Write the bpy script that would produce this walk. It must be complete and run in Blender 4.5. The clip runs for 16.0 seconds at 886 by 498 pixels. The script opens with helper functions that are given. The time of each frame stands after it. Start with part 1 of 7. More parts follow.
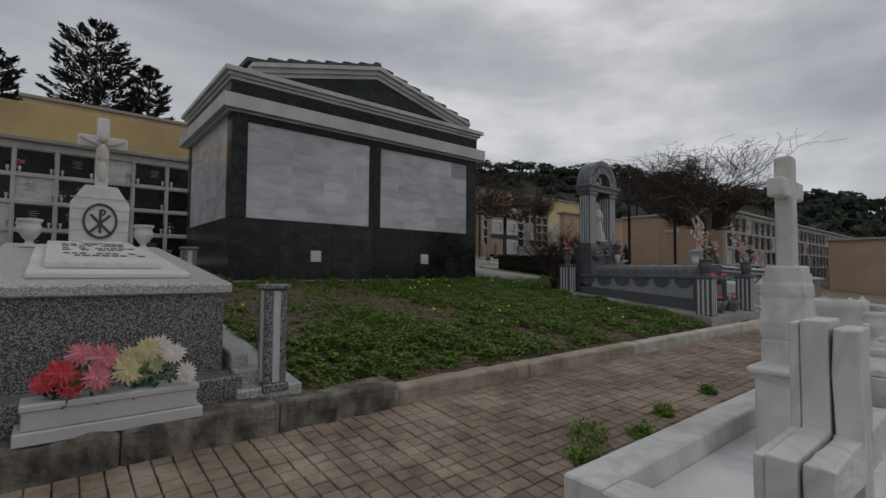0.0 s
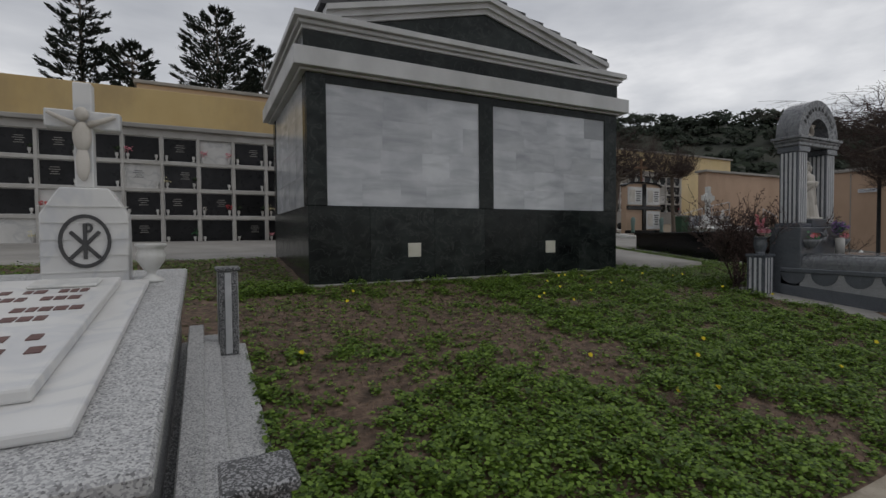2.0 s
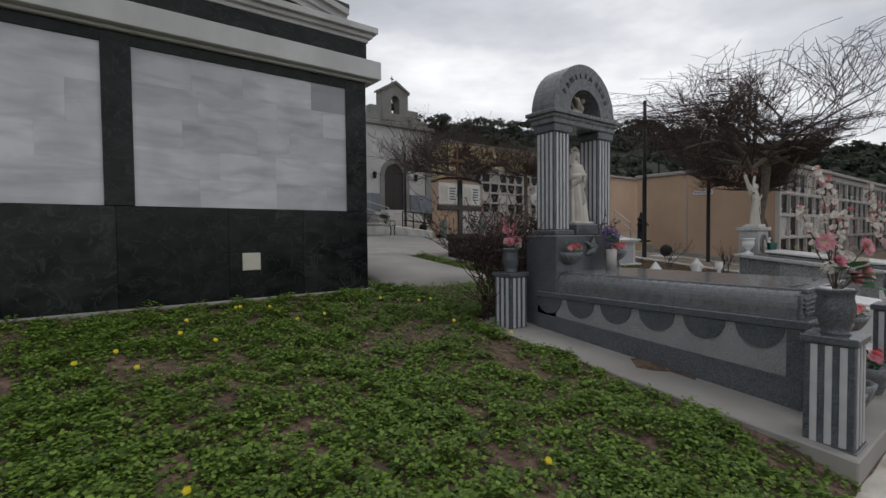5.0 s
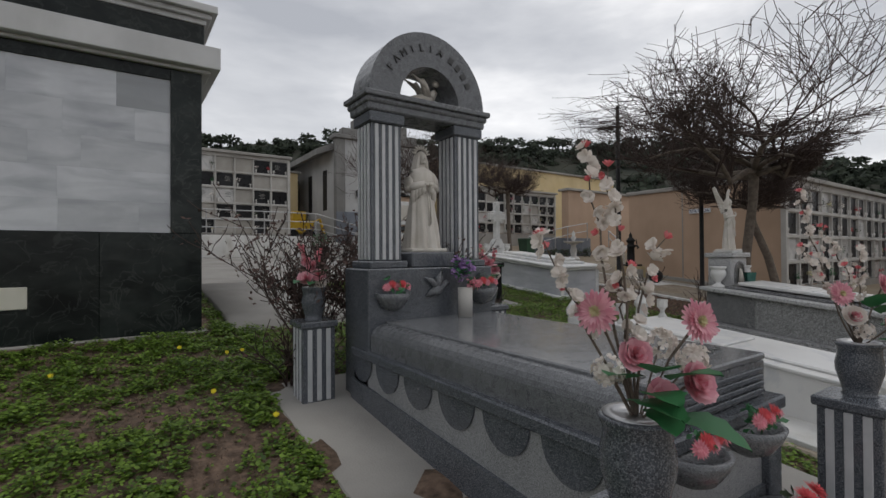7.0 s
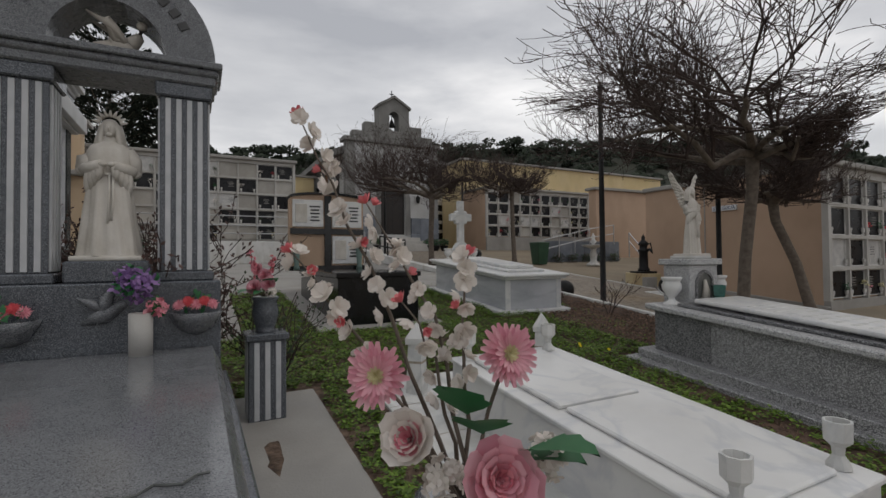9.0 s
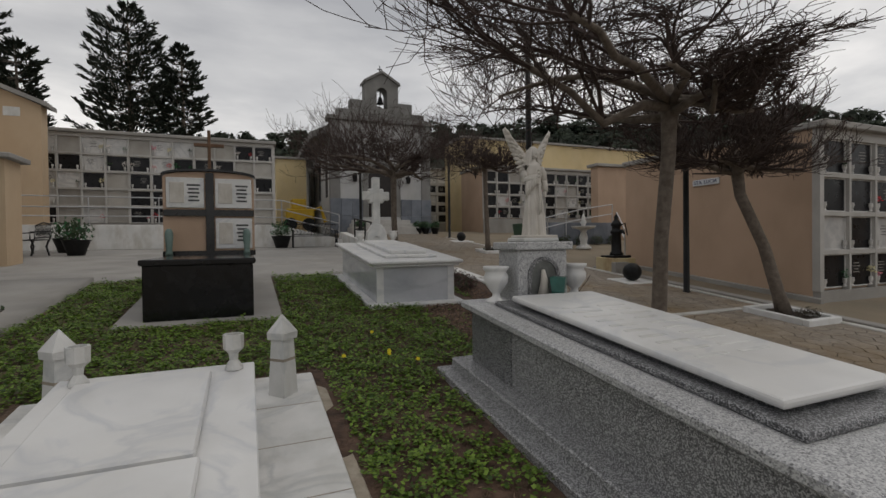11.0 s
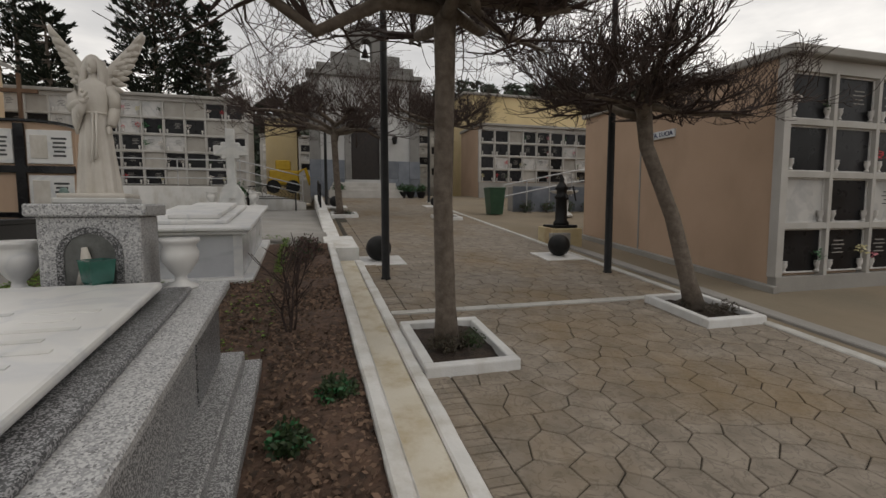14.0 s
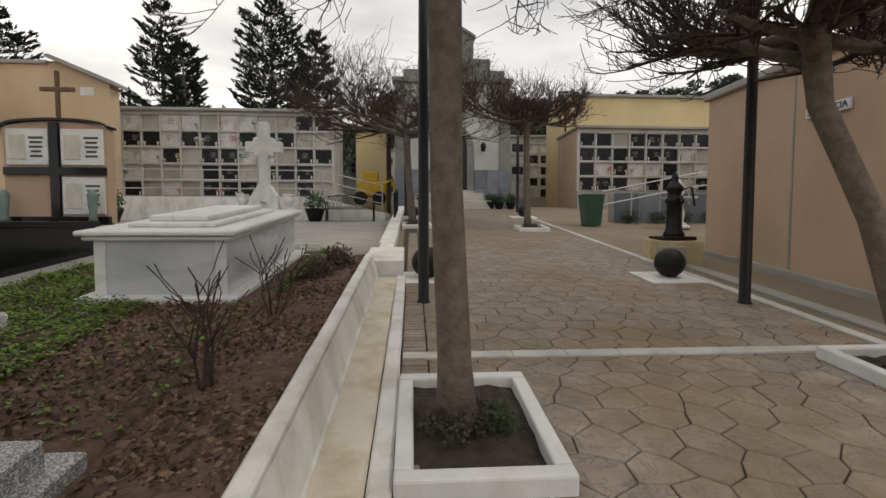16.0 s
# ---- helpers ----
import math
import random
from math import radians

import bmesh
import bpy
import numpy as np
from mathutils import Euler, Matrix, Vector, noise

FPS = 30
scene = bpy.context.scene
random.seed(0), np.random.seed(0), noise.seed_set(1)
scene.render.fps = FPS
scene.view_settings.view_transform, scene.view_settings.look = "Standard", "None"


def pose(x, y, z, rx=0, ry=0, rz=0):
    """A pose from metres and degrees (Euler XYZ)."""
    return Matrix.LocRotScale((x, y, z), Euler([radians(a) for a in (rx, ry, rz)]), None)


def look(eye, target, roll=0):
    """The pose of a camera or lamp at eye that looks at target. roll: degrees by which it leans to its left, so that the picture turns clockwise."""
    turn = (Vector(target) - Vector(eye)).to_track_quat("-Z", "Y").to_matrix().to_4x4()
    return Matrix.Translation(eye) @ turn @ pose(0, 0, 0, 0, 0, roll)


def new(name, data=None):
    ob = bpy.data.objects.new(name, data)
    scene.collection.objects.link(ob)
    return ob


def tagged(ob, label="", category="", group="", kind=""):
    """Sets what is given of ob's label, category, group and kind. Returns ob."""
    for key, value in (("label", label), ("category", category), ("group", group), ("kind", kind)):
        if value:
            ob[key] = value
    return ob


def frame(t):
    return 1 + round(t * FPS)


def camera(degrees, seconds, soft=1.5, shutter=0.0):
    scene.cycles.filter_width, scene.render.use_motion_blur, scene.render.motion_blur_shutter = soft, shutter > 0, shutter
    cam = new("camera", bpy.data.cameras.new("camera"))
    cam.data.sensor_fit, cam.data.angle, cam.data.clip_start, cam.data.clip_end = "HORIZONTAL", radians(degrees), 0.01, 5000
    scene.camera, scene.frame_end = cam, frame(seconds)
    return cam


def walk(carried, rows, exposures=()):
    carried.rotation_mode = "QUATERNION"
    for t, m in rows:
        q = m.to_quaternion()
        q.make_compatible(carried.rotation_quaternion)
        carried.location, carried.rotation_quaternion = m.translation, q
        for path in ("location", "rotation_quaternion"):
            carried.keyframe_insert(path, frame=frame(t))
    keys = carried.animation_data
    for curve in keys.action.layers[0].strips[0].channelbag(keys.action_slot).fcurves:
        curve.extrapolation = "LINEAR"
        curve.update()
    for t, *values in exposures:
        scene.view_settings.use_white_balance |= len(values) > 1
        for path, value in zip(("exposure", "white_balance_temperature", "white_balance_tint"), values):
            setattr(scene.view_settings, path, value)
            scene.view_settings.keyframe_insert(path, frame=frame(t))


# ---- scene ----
cam = camera(86.5, 16.0)
METRES, EYE, TILT, LEAN, TURN = 20.0, 1.5, 0.0, 0.0, -39.7
ROWS = [
    (0.0, 0.0, 0.0, 0.0, -0.02, 2.64, -0.38),
    (0.5, -0.0149, 0.0276, 0.0029, 6.62, 3.02, -0.14),
    (1.0, -0.0248, 0.0565, 0.011, 11.87, 1.6, 0.19),
    (1.5, -0.0314, 0.0871, 0.0174, 13.42, 0.02, 0.43),
    (2.0, -0.0218, 0.1108, 0.0249, 12.84, -1.68, 0.54),
    (2.5, -0.0036, 0.135, 0.0262, 11.0, -2.85, 0.54),
    (3.0, 0.0173, 0.1623, 0.0268, 8.7, -3.6, 0.56),
    (3.5, 0.0414, 0.1855, 0.0271, 6.44, -2.95, 0.52),
    (4.0, 0.0625, 0.2079, 0.0285, 4.29, -2.64, 0.5),
    (4.5, 0.0858, 0.2353, 0.0291, 2.24, -2.27, 0.41),
    (7.0, 0.2096, 0.3444, 0.0343, 5.2, 0.56, 0.38),
    (7.5, 0.2333, 0.3643, 0.0343, 7.82, 1.23, 0.43),
    (8.0, 0.2595, 0.3878, 0.035, 9.55, 1.09, 0.5),
    (8.5, 0.288, 0.4074, 0.0349, 10.82, 1.36, 0.53),
    (11.0, 0.4215, 0.5172, 0.0337, 17.18, -0.79, 0.78),
    (11.5, 0.447, 0.5421, 0.0353, 17.11, -1.53, 0.73),
    (12.0, 0.4719, 0.5628, 0.0348, 16.68, -1.99, 0.66),
    (12.5, 0.4978, 0.586, 0.0355, 17.35, -3.27, 0.62),
    (13.0, 0.519, 0.6054, 0.0339, 18.75, -4.69, 0.44),
    (13.5, 0.5339, 0.6275, 0.0334, 21.37, -5.24, 0.2),
    (14.0, 0.5456, 0.6435, 0.0322, 23.6, -4.95, 0.04),
    (14.5, 0.5514, 0.6583, 0.0283, 26.78, -3.88, -0.01),
    (15.0, 0.5505, 0.6791, 0.022, 31.23, -3.75, -0.04),
    (15.5, 0.5459, 0.706, 0.0226, 34.33, -3.67, -0.04),
    (16.0, 0.5332, 0.7336, 0.0248, 35.98, -3.12, -0.04),
]
walk(cam, [(t, pose(0, 0, EYE, TILT, LEAN, TURN) @ pose(METRES * x, METRES * y, METRES * z, 90 + pitch, roll, yaw)) for t, x, y, z, yaw, pitch, roll in ROWS],
     ((0.0, -0.42, 6500, 10), (2.0, -0.15, 6500, 10), (4.0, 0.16, 6500, 10), (8.0, 0.1, 6600, 10), (11.0, -0.04, 6850, 10), (13.0, 0.1, 7000, 10), (14.5, 0.26, 7150, 10), (16.0, 0.56, 7250, 10)))

# ---- world and light: a bright overcast sky ----
world = bpy.data.worlds.new("overcast_sky")
scene.world = world
world.use_nodes = True
wn, wl = world.node_tree.nodes, world.node_tree.links
wn.clear()
w_out, w_bg = wn.new("ShaderNodeOutputWorld"), wn.new("ShaderNodeBackground")
w_sky = wn.new("ShaderNodeTexSky")
w_sky.sky_type, w_sky.sun_disc = "NISHITA", False
w_sky.sun_elevation, w_sky.sun_rotation = radians(48), radians(70)
w_dim = wn.new("ShaderNodeMix")
w_dim.data_type, w_dim.blend_type = "RGBA", "MULTIPLY"
w_dim.inputs[0].default_value = 1.0
w_dim.inputs[7].default_value = (0.1, 0.1, 0.1, 1)
w_co, w_map, w_no, w_ramp = wn.new("ShaderNodeTexCoord"), wn.new("ShaderNodeMapping"), wn.new("ShaderNodeTexNoise"), wn.new("ShaderNodeValToRGB")
w_map.inputs["Scale"].default_value = (1.1, 1.6, 4.2)
w_map.inputs["Location"].default_value = (0.3, 0.9, 0.0)
w_no.inputs["Scale"].default_value, w_no.inputs["Detail"].default_value = 1.5, 6.0
w_no.inputs["Roughness"].default_value = 0.52
w_ramp.color_ramp.elements[0].position, w_ramp.color_ramp.elements[0].color = 0.34, (0.42, 0.435, 0.47, 1)
w_ramp.color_ramp.elements[1].position, w_ramp.color_ramp.elements[1].color = 0.67, (0.95, 0.95, 0.96, 1)
w_mid = w_ramp.color_ramp.elements.new(0.52)
w_mid.color = (0.62, 0.632, 0.66, 1)
w_mix = wn.new("ShaderNodeMix")
w_mix.data_type = "RGBA"
w_mix.inputs[0].default_value = 0.92
wl.new(w_co.outputs["Generated"], w_map.inputs["Vector"])
wl.new(w_map.outputs[0], w_no.inputs["Vector"])
wl.new(w_no.outputs["Fac"], w_ramp.inputs[0])
wl.new(w_sky.outputs[0], w_dim.inputs[6])
wl.new(w_dim.outputs[2], w_mix.inputs[6])
wl.new(w_ramp.outputs[0], w_mix.inputs[7])
wl.new(w_mix.outputs[2], w_bg.inputs["Color"])
w_bg.inputs["Strength"].default_value = 1.0
wl.new(w_bg.outputs[0], w_out.inputs[0])

sun_data = bpy.data.lights.new("sun", "SUN")
sun_data.energy, sun_data.angle, sun_data.color = 0.4, radians(25), (1.0, 0.96, 0.9)
sun = new("sun", sun_data)
sun.matrix_world = look((30, -8, 40), (8, 6, 0))


# ---- materials ----
def surf(name, a, b, scale=6.0, rough=0.6, bump=0.15, fine=60.0, stain=None, stain_scale=0.9, stain_amount=0.5, speck=None, speck_scale=90.0, speck_cut=0.55, vary=0.0, metal=0.0, vein=None, vein_scale=1.6, vein_cut=0.06, gloss=0.5, streak=None, streak_amount=0.6, streak_scale=(0.7, 0.7, 4.5)):
    """Two colours by cloudy noise; optional specks, veins and stains; fine relief."""
    m = bpy.data.materials.new(name)
    m.use_nodes = True
    n, l = m.node_tree.nodes, m.node_tree.links
    bsdf = n["Principled BSDF"]
    geo = n.new("ShaderNodeNewGeometry")
    pos = geo.outputs["Position"]

    def noise_at(s, detail=5.0, dist=0.0):
        t = n.new("ShaderNodeTexNoise")
        t.inputs["Scale"].default_value, t.inputs["Detail"].default_value, t.inputs["Distortion"].default_value = s, detail, dist
        l.new(pos, t.inputs["Vector"])
        return t.outputs["Fac"]

    def band(fac, lo, hi):
        r = n.new("ShaderNodeMapRange")
        r.inputs[1].default_value, r.inputs[2].default_value = lo, hi
        l.new(fac, r.inputs[0])
        return r.outputs[0]

    def blend(fac, c, d, amount=1.0):
        x = n.new("ShaderNodeMix")
        x.data_type = "RGBA"
        if amount != 1.0:
            k = n.new("ShaderNodeMath")
            k.operation = "MULTIPLY"
            k.inputs[1].default_value = amount
            l.new(fac, k.inputs[0])
            fac = k.outputs[0]
        l.new(fac, x.inputs[0])
        for s, v in ((6, c), (7, d)):
            if isinstance(v, tuple):
                x.inputs[s].default_value = (*v, 1)
            else:
                l.new(v, x.inputs[s])
        return x.outputs[2]

    col = blend(band(noise_at(scale), 0.32, 0.68), a, b)
    grain = noise_at(fine, 3.0)
    if speck:
        vor = n.new("ShaderNodeTexVoronoi")
        vor.inputs["Scale"].default_value = speck_scale
        l.new(pos, vor.inputs["Vector"])
        sep = n.new("ShaderNodeSeparateColor")
        l.new(vor.outputs["Color"], sep.inputs[0])
        col = blend(band(sep.outputs[0], speck_cut, speck_cut + 0.06), col, speck)
        dark = tuple(c * 0.35 for c in a)
        col = blend(band(sep.outputs[1], 0.84, 0.9), col, dark, 0.8)
    if vein:
        v = noise_at(vein_scale, 7.0, 1.2)
        d = n.new("ShaderNodeMath")
        d.operation = "SUBTRACT"
        d.inputs[1].default_value = 0.5
        l.new(v, d.inputs[0])
        e = n.new("ShaderNodeMath")
        e.operation = "ABSOLUTE"
        l.new(d.outputs[0], e.inputs[0])
        col = blend(band(e.outputs[0], vein_cut, 0.0), col, vein, 0.7)
    if streak:
        turn_ = n.new("ShaderNodeMapping")
        turn_.inputs["Scale"].default_value = streak_scale
        if vary:
            seat = n.new("ShaderNodeObjectInfo")
            far = n.new("ShaderNodeMath")
            far.operation = "MULTIPLY"
            far.inputs[1].default_value = 40.0
            l.new(seat.outputs["Random"], far.inputs[0])
            both = n.new("ShaderNodeCombineXYZ")
            l.new(far.outputs[0], both.inputs[0])
            l.new(far.outputs[0], both.inputs[2])
            l.new(both.outputs[0], turn_.inputs["Location"])
            spin = n.new("ShaderNodeMath")
            spin.operation = "MULTIPLY"
            spin.inputs[1].default_value = 3.0
            l.new(seat.outputs["Random"], spin.inputs[0])
            tilt_ = n.new("ShaderNodeCombineXYZ")
            l.new(spin.outputs[0], tilt_.inputs[1])
            l.new(tilt_.outputs[0], turn_.inputs["Rotation"])
        l.new(pos, turn_.inputs["Vector"])
        t = n.new("ShaderNodeTexNoise")
        t.inputs["Scale"].default_value, t.inputs["Detail"].default_value, t.inputs["Distortion"].default_value = 1.3, 6.0, 0.7
        l.new(turn_.outputs[0], t.inputs["Vector"])
        col = blend(band(t.outputs["Fac"], 0.42, 0.72), col, streak, streak_amount)
    if stain:
        s1 = n.new("ShaderNodeMapping")
        s1.inputs["Scale"].default_value = (1.0, 1.0, 0.45)
        l.new(pos, s1.inputs["Vector"])
        t = n.new("ShaderNodeTexNoise")
        t.inputs["Scale"].default_value, t.inputs["Detail"].default_value = stain_scale, 8.0
        t.inputs["Roughness"].default_value = 0.62
        l.new(s1.outputs[0], t.inputs["Vector"])
        col = blend(band(t.outputs["Fac"], 0.46, 0.72), col, stain, stain_amount)
    if vary:
        info = n.new("ShaderNodeObjectInfo")
        hsv = n.new("ShaderNodeHueSaturation")
        l.new(col, hsv.inputs["Color"])
        r = n.new("ShaderNodeMapRange")
        r.inputs[3].default_value, r.inputs[4].default_value = 1 - vary, 1 + vary
        l.new(info.outputs["Random"], r.inputs[0])
        l.new(r.outputs[0], hsv.inputs["Value"])
        col = hsv.outputs[0]
    l.new(col, bsdf.inputs["Base Color"])
    rr = n.new("ShaderNodeMapRange")
    rr.inputs[3].default_value, rr.inputs[4].default_value = max(0.03, rough - 0.12), min(1.0, rough + 0.12)
    l.new(noise_at(scale * 2.3), rr.inputs[0])
    l.new(rr.outputs[0], bsdf.inputs["Roughness"])
    bsdf.inputs["Metallic"].default_value = metal
    bsdf.inputs["Specular IOR Level"].default_value = gloss
    if bump:
        bp = n.new("ShaderNodeBump")
        bp.inputs["Strength"].default_value, bp.inputs["Distance"].default_value = bump, 0.01
        l.new(grain, bp.inputs["Height"])
        l.new(bp.outputs[0], bsdf.inputs["Normal"])
    return m


def leafy(name, a, b, rough=0.6, through_light=0.25):
    """Leaves and petals: colour varies leaf by leaf."""
    m = bpy.data.materials.new(name)
    m.use_nodes = True
    n, l = m.node_tree.nodes, m.node_tree.links
    bsdf = n["Principled BSDF"]
    geo = n.new("ShaderNodeNewGeometry")
    mix = n.new("ShaderNodeMix")
    mix.data_type = "RGBA"
    mix.inputs[6].default_value, mix.inputs[7].default_value = (*a, 1), (*b, 1)
    l.new(geo.outputs["Random Per Island"], mix.inputs[0])
    l.new(mix.outputs[2], bsdf.inputs["Base Color"])
    bsdf.inputs["Roughness"].default_value = rough
    tr = n.new("ShaderNodeBsdfTranslucent")
    l.new(mix.outputs[2], tr.inputs["Color"])
    ad = n.new("ShaderNodeMixShader")
    ad.inputs[0].default_value = through_light
    l.new(bsdf.outputs[0], ad.inputs[1])
    l.new(tr.outputs[0], ad.inputs[2])
    l.new(ad.outputs[0], n["Material Output"].inputs["Surface"])
    return m


M_GRANITE = surf("light_speckled_granite", (0.27, 0.27, 0.275), (0.35, 0.35, 0.355), 8, 0.4, 0.05, speck=(0.50, 0.50, 0.495), speck_scale=150, speck_cut=0.5)
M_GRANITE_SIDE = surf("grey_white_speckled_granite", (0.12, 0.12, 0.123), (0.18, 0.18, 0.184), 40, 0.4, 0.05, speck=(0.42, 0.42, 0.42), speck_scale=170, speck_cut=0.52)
# speckled stone; base lowered further so the granite grave's dimness sits in the colour
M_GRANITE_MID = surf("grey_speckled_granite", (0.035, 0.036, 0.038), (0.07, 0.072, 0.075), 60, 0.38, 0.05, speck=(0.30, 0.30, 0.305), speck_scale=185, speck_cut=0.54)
M_GRANITE_FINE = surf("fine_grey_granite", (0.085, 0.09, 0.097), (0.13, 0.135, 0.143), 7, 0.28, 0.04, speck=(0.20, 0.205, 0.215), speck_scale=300, speck_cut=0.6)
M_GRANITE_DARK = surf("dark_blue_grey_granite", (0.055, 0.062, 0.075), (0.085, 0.092, 0.105), 6, 0.22, 0.04, speck=(0.16, 0.17, 0.185), speck_scale=300, speck_cut=0.64)
M_GRANITE_BAND = surf("mid_grey_granite_band", (0.19, 0.195, 0.20), (0.26, 0.265, 0.27), 7, 0.4, 0.05, speck=(0.34, 0.34, 0.345), speck_scale=300, speck_cut=0.6)
M_GRANITE_STRIP = surf("pale_granite_strip", (0.42, 0.43, 0.44), (0.52, 0.52, 0.53), 9, 0.4, 0.05)
M_MARBLE = surf("white_marble", (0.60, 0.595, 0.585), (0.69, 0.685, 0.67), 2.2, 0.35, 0.03, vein=(0.5, 0.51, 0.53), stain=(0.5, 0.48, 0.43), stain_amount=0.3)
M_MARBLE_OLD = surf("weathered_white_marble", (0.55, 0.55, 0.53), (0.68, 0.67, 0.65), 3, 0.5, 0.12, vein=(0.45, 0.46, 0.46), stain=(0.33, 0.31, 0.26), stain_amount=0.5, stain_scale=2.5)
M_MARBLE_PANEL = surf("grey_white_marble_slab", (0.43, 0.44, 0.465), (0.55, 0.56, 0.58), 2.4, 0.16, 0.02, vary=0.11, streak=(0.30, 0.31, 0.335), streak_amount=0.8, streak_scale=(0.9, 0.9, 3.6))
M_MARBLE_SMOKE = surf("smoky_grey_marble_slab", (0.30, 0.31, 0.325), (0.36, 0.37, 0.385), 2.0, 0.16, 0.02, streak=(0.27, 0.28, 0.29))
M_MARBLE_GREY = surf("grey_marble_moulding", (0.43, 0.43, 0.43), (0.54, 0.54, 0.54), 2.0, 0.45, 0.06, stain=(0.3, 0.3, 0.28), stain_amount=0.45)
M_MARBLE_DARK = surf("dark_green_marble", (0.005, 0.007, 0.007), (0.017, 0.022, 0.021), 3.2, 0.2, 0.03, vein=(0.045, 0.05, 0.047), vein_scale=4.0, vein_cut=0.022, vary=0.25, gloss=0.2, streak=(0.045, 0.05, 0.046), streak_amount=0.4, streak_scale=(2.2, 2.2, 4.5))
M_BLACK = surf("polished_black_granite", (0.006, 0.006, 0.0065), (0.011, 0.011, 0.012), 8, 0.12, 0.0, gloss=0.35)
# stains are real; whole colour is lowered a little for the arch statue's shade
M_SCULPT = surf("carved_white_marble", (0.50, 0.465, 0.415), (0.60, 0.565, 0.515), 5, 0.6, 0.25, stain=(0.36, 0.32, 0.26), stain_amount=0.55, stain_scale=7)
M_OCHRE = surf("tan_plaster", (0.42, 0.295, 0.208), (0.475, 0.335, 0.24), 0.8, 0.85, 0.25, 90, stain=(0.33, 0.23, 0.16), stain_amount=0.6, stain_scale=0.7)
M_YELLOW = surf("yellow_ochre_plaster", (0.50, 0.36, 0.16), (0.56, 0.42, 0.20), 0.8, 0.85, 0.2, 90, stain=(0.26, 0.2, 0.13), stain_amount=0.5, stain_scale=0.6)
M_PEACH = surf("peach_plaster", (0.50, 0.36, 0.23), (0.56, 0.42, 0.28), 0.8, 0.85, 0.2, 90, stain=(0.4, 0.29, 0.19), stain_amount=0.5)
M_CREAM = surf("cream_yellow_plaster", (0.60, 0.47, 0.25), (0.66, 0.53, 0.31), 0.8, 0.85, 0.2, 90, stain=(0.42, 0.33, 0.2), stain_amount=0.4)
M_WHITEWASH = surf("whitewashed_masonry", (0.60, 0.60, 0.58), (0.72, 0.71, 0.69), 2.0, 0.8, 0.5, 35, stain=(0.33, 0.29, 0.22), stain_amount=0.65, stain_scale=2.6)
M_CHAPEL = surf("pale_chapel_render", (0.40, 0.40, 0.40), (0.48, 0.48, 0.47), 0.9, 0.85, 0.2, 60, stain=(0.3, 0.29, 0.27), stain_amount=0.5)
M_CHAPEL_STONE = surf("grey_chapel_stone", (0.17, 0.168, 0.16), (0.235, 0.23, 0.22), 1.4, 0.85, 0.4, 40, stain=(0.11, 0.105, 0.097), stain_amount=0.55)
M_SLATE = surf("blue_grey_stone_dado", (0.11, 0.125, 0.15), (0.17, 0.185, 0.21), 2.5, 0.5, 0.2, 30, vary=0.2)
M_CONCRETE = surf("worn_concrete", (0.27, 0.26, 0.245), (0.34, 0.325, 0.30), 1.3, 0.9, 0.4, 70, stain=(0.19, 0.175, 0.155), stain_amount=0.5)
M_CONCRETE_PALE = surf("pale_concrete_frame", (0.40, 0.385, 0.36), (0.49, 0.475, 0.45), 1.5, 0.85, 0.3, 70, stain=(0.29, 0.27, 0.24), stain_amount=0.55, stain_scale=1.5)
M_GUTTER = surf("cream_stained_gutter", (0.56, 0.51, 0.41), (0.64, 0.60, 0.51), 2.2, 0.85, 0.4, 40, stain=(0.36, 0.27, 0.13), stain_amount=0.8, stain_scale=3.0)
M_KERB_OLD = surf("weathered_patched_stone", (0.035, 0.03, 0.025), (0.12, 0.105, 0.085), 9, 0.95, 1.0, 30, stain=(0.36, 0.335, 0.29), stain_amount=0.75, stain_scale=5.0)
M_KERB = surf("mossy_concrete_kerb", (0.30, 0.255, 0.20), (0.41, 0.36, 0.29), 5, 0.95, 0.9, 45, stain=(0.14, 0.12, 0.085), stain_amount=0.65, stain_scale=4.5, vary=0.06)
M_KERB_WHITE = surf("flaking_whitewashed_kerb", (0.46, 0.43, 0.38), (0.58, 0.55, 0.5), 5, 0.95, 0.9, 45, stain=(0.22, 0.18, 0.13), stain_amount=0.7, stain_scale=4.5, vary=0.06)
M_EARTH = surf("bare_brown_earth", (0.055, 0.034, 0.023), (0.19, 0.128, 0.09), 16, 0.98, 1.0, 45, stain=(0.03, 0.024, 0.014), stain_amount=0.75, stain_scale=5.5)
M_MULCH = surf("dark_brown_mulch", (0.055, 0.033, 0.023), (0.125, 0.074, 0.05), 12, 0.98, 1.0, 40)
M_GROUND = surf("dusty_ground", (0.19, 0.15, 0.10), (0.24, 0.195, 0.14), 0.6, 0.95, 0.6, 20, stain=(0.12, 0.11, 0.08), stain_amount=0.5, stain_scale=0.3)
M_JOINT = surf("dark_joint_bed", (0.03, 0.024, 0.019), (0.055, 0.044, 0.035), 6, 0.95, 0.6, 50, stain=(0.06, 0.065, 0.03), stain_amount=0.5)
M_FLAG = surf("stamped_stone_paving", (0.19, 0.158, 0.122), (0.295, 0.25, 0.2), 4.5, 0.7, 1.0, 22, stain=(0.18, 0.118, 0.05), stain_amount=0.9, stain_scale=0.6, vary=0.09, vein=(0.13, 0.108, 0.085), vein_scale=8.0, vein_cut=0.04)
M_SETT = surf("worn_brown_paving_sett", (0.155, 0.115, 0.083), (0.26, 0.2, 0.15), 6, 0.85, 0.8, 60, stain=(0.43, 0.36, 0.28), stain_amount=0.85, stain_scale=1.9, vary=0.13)
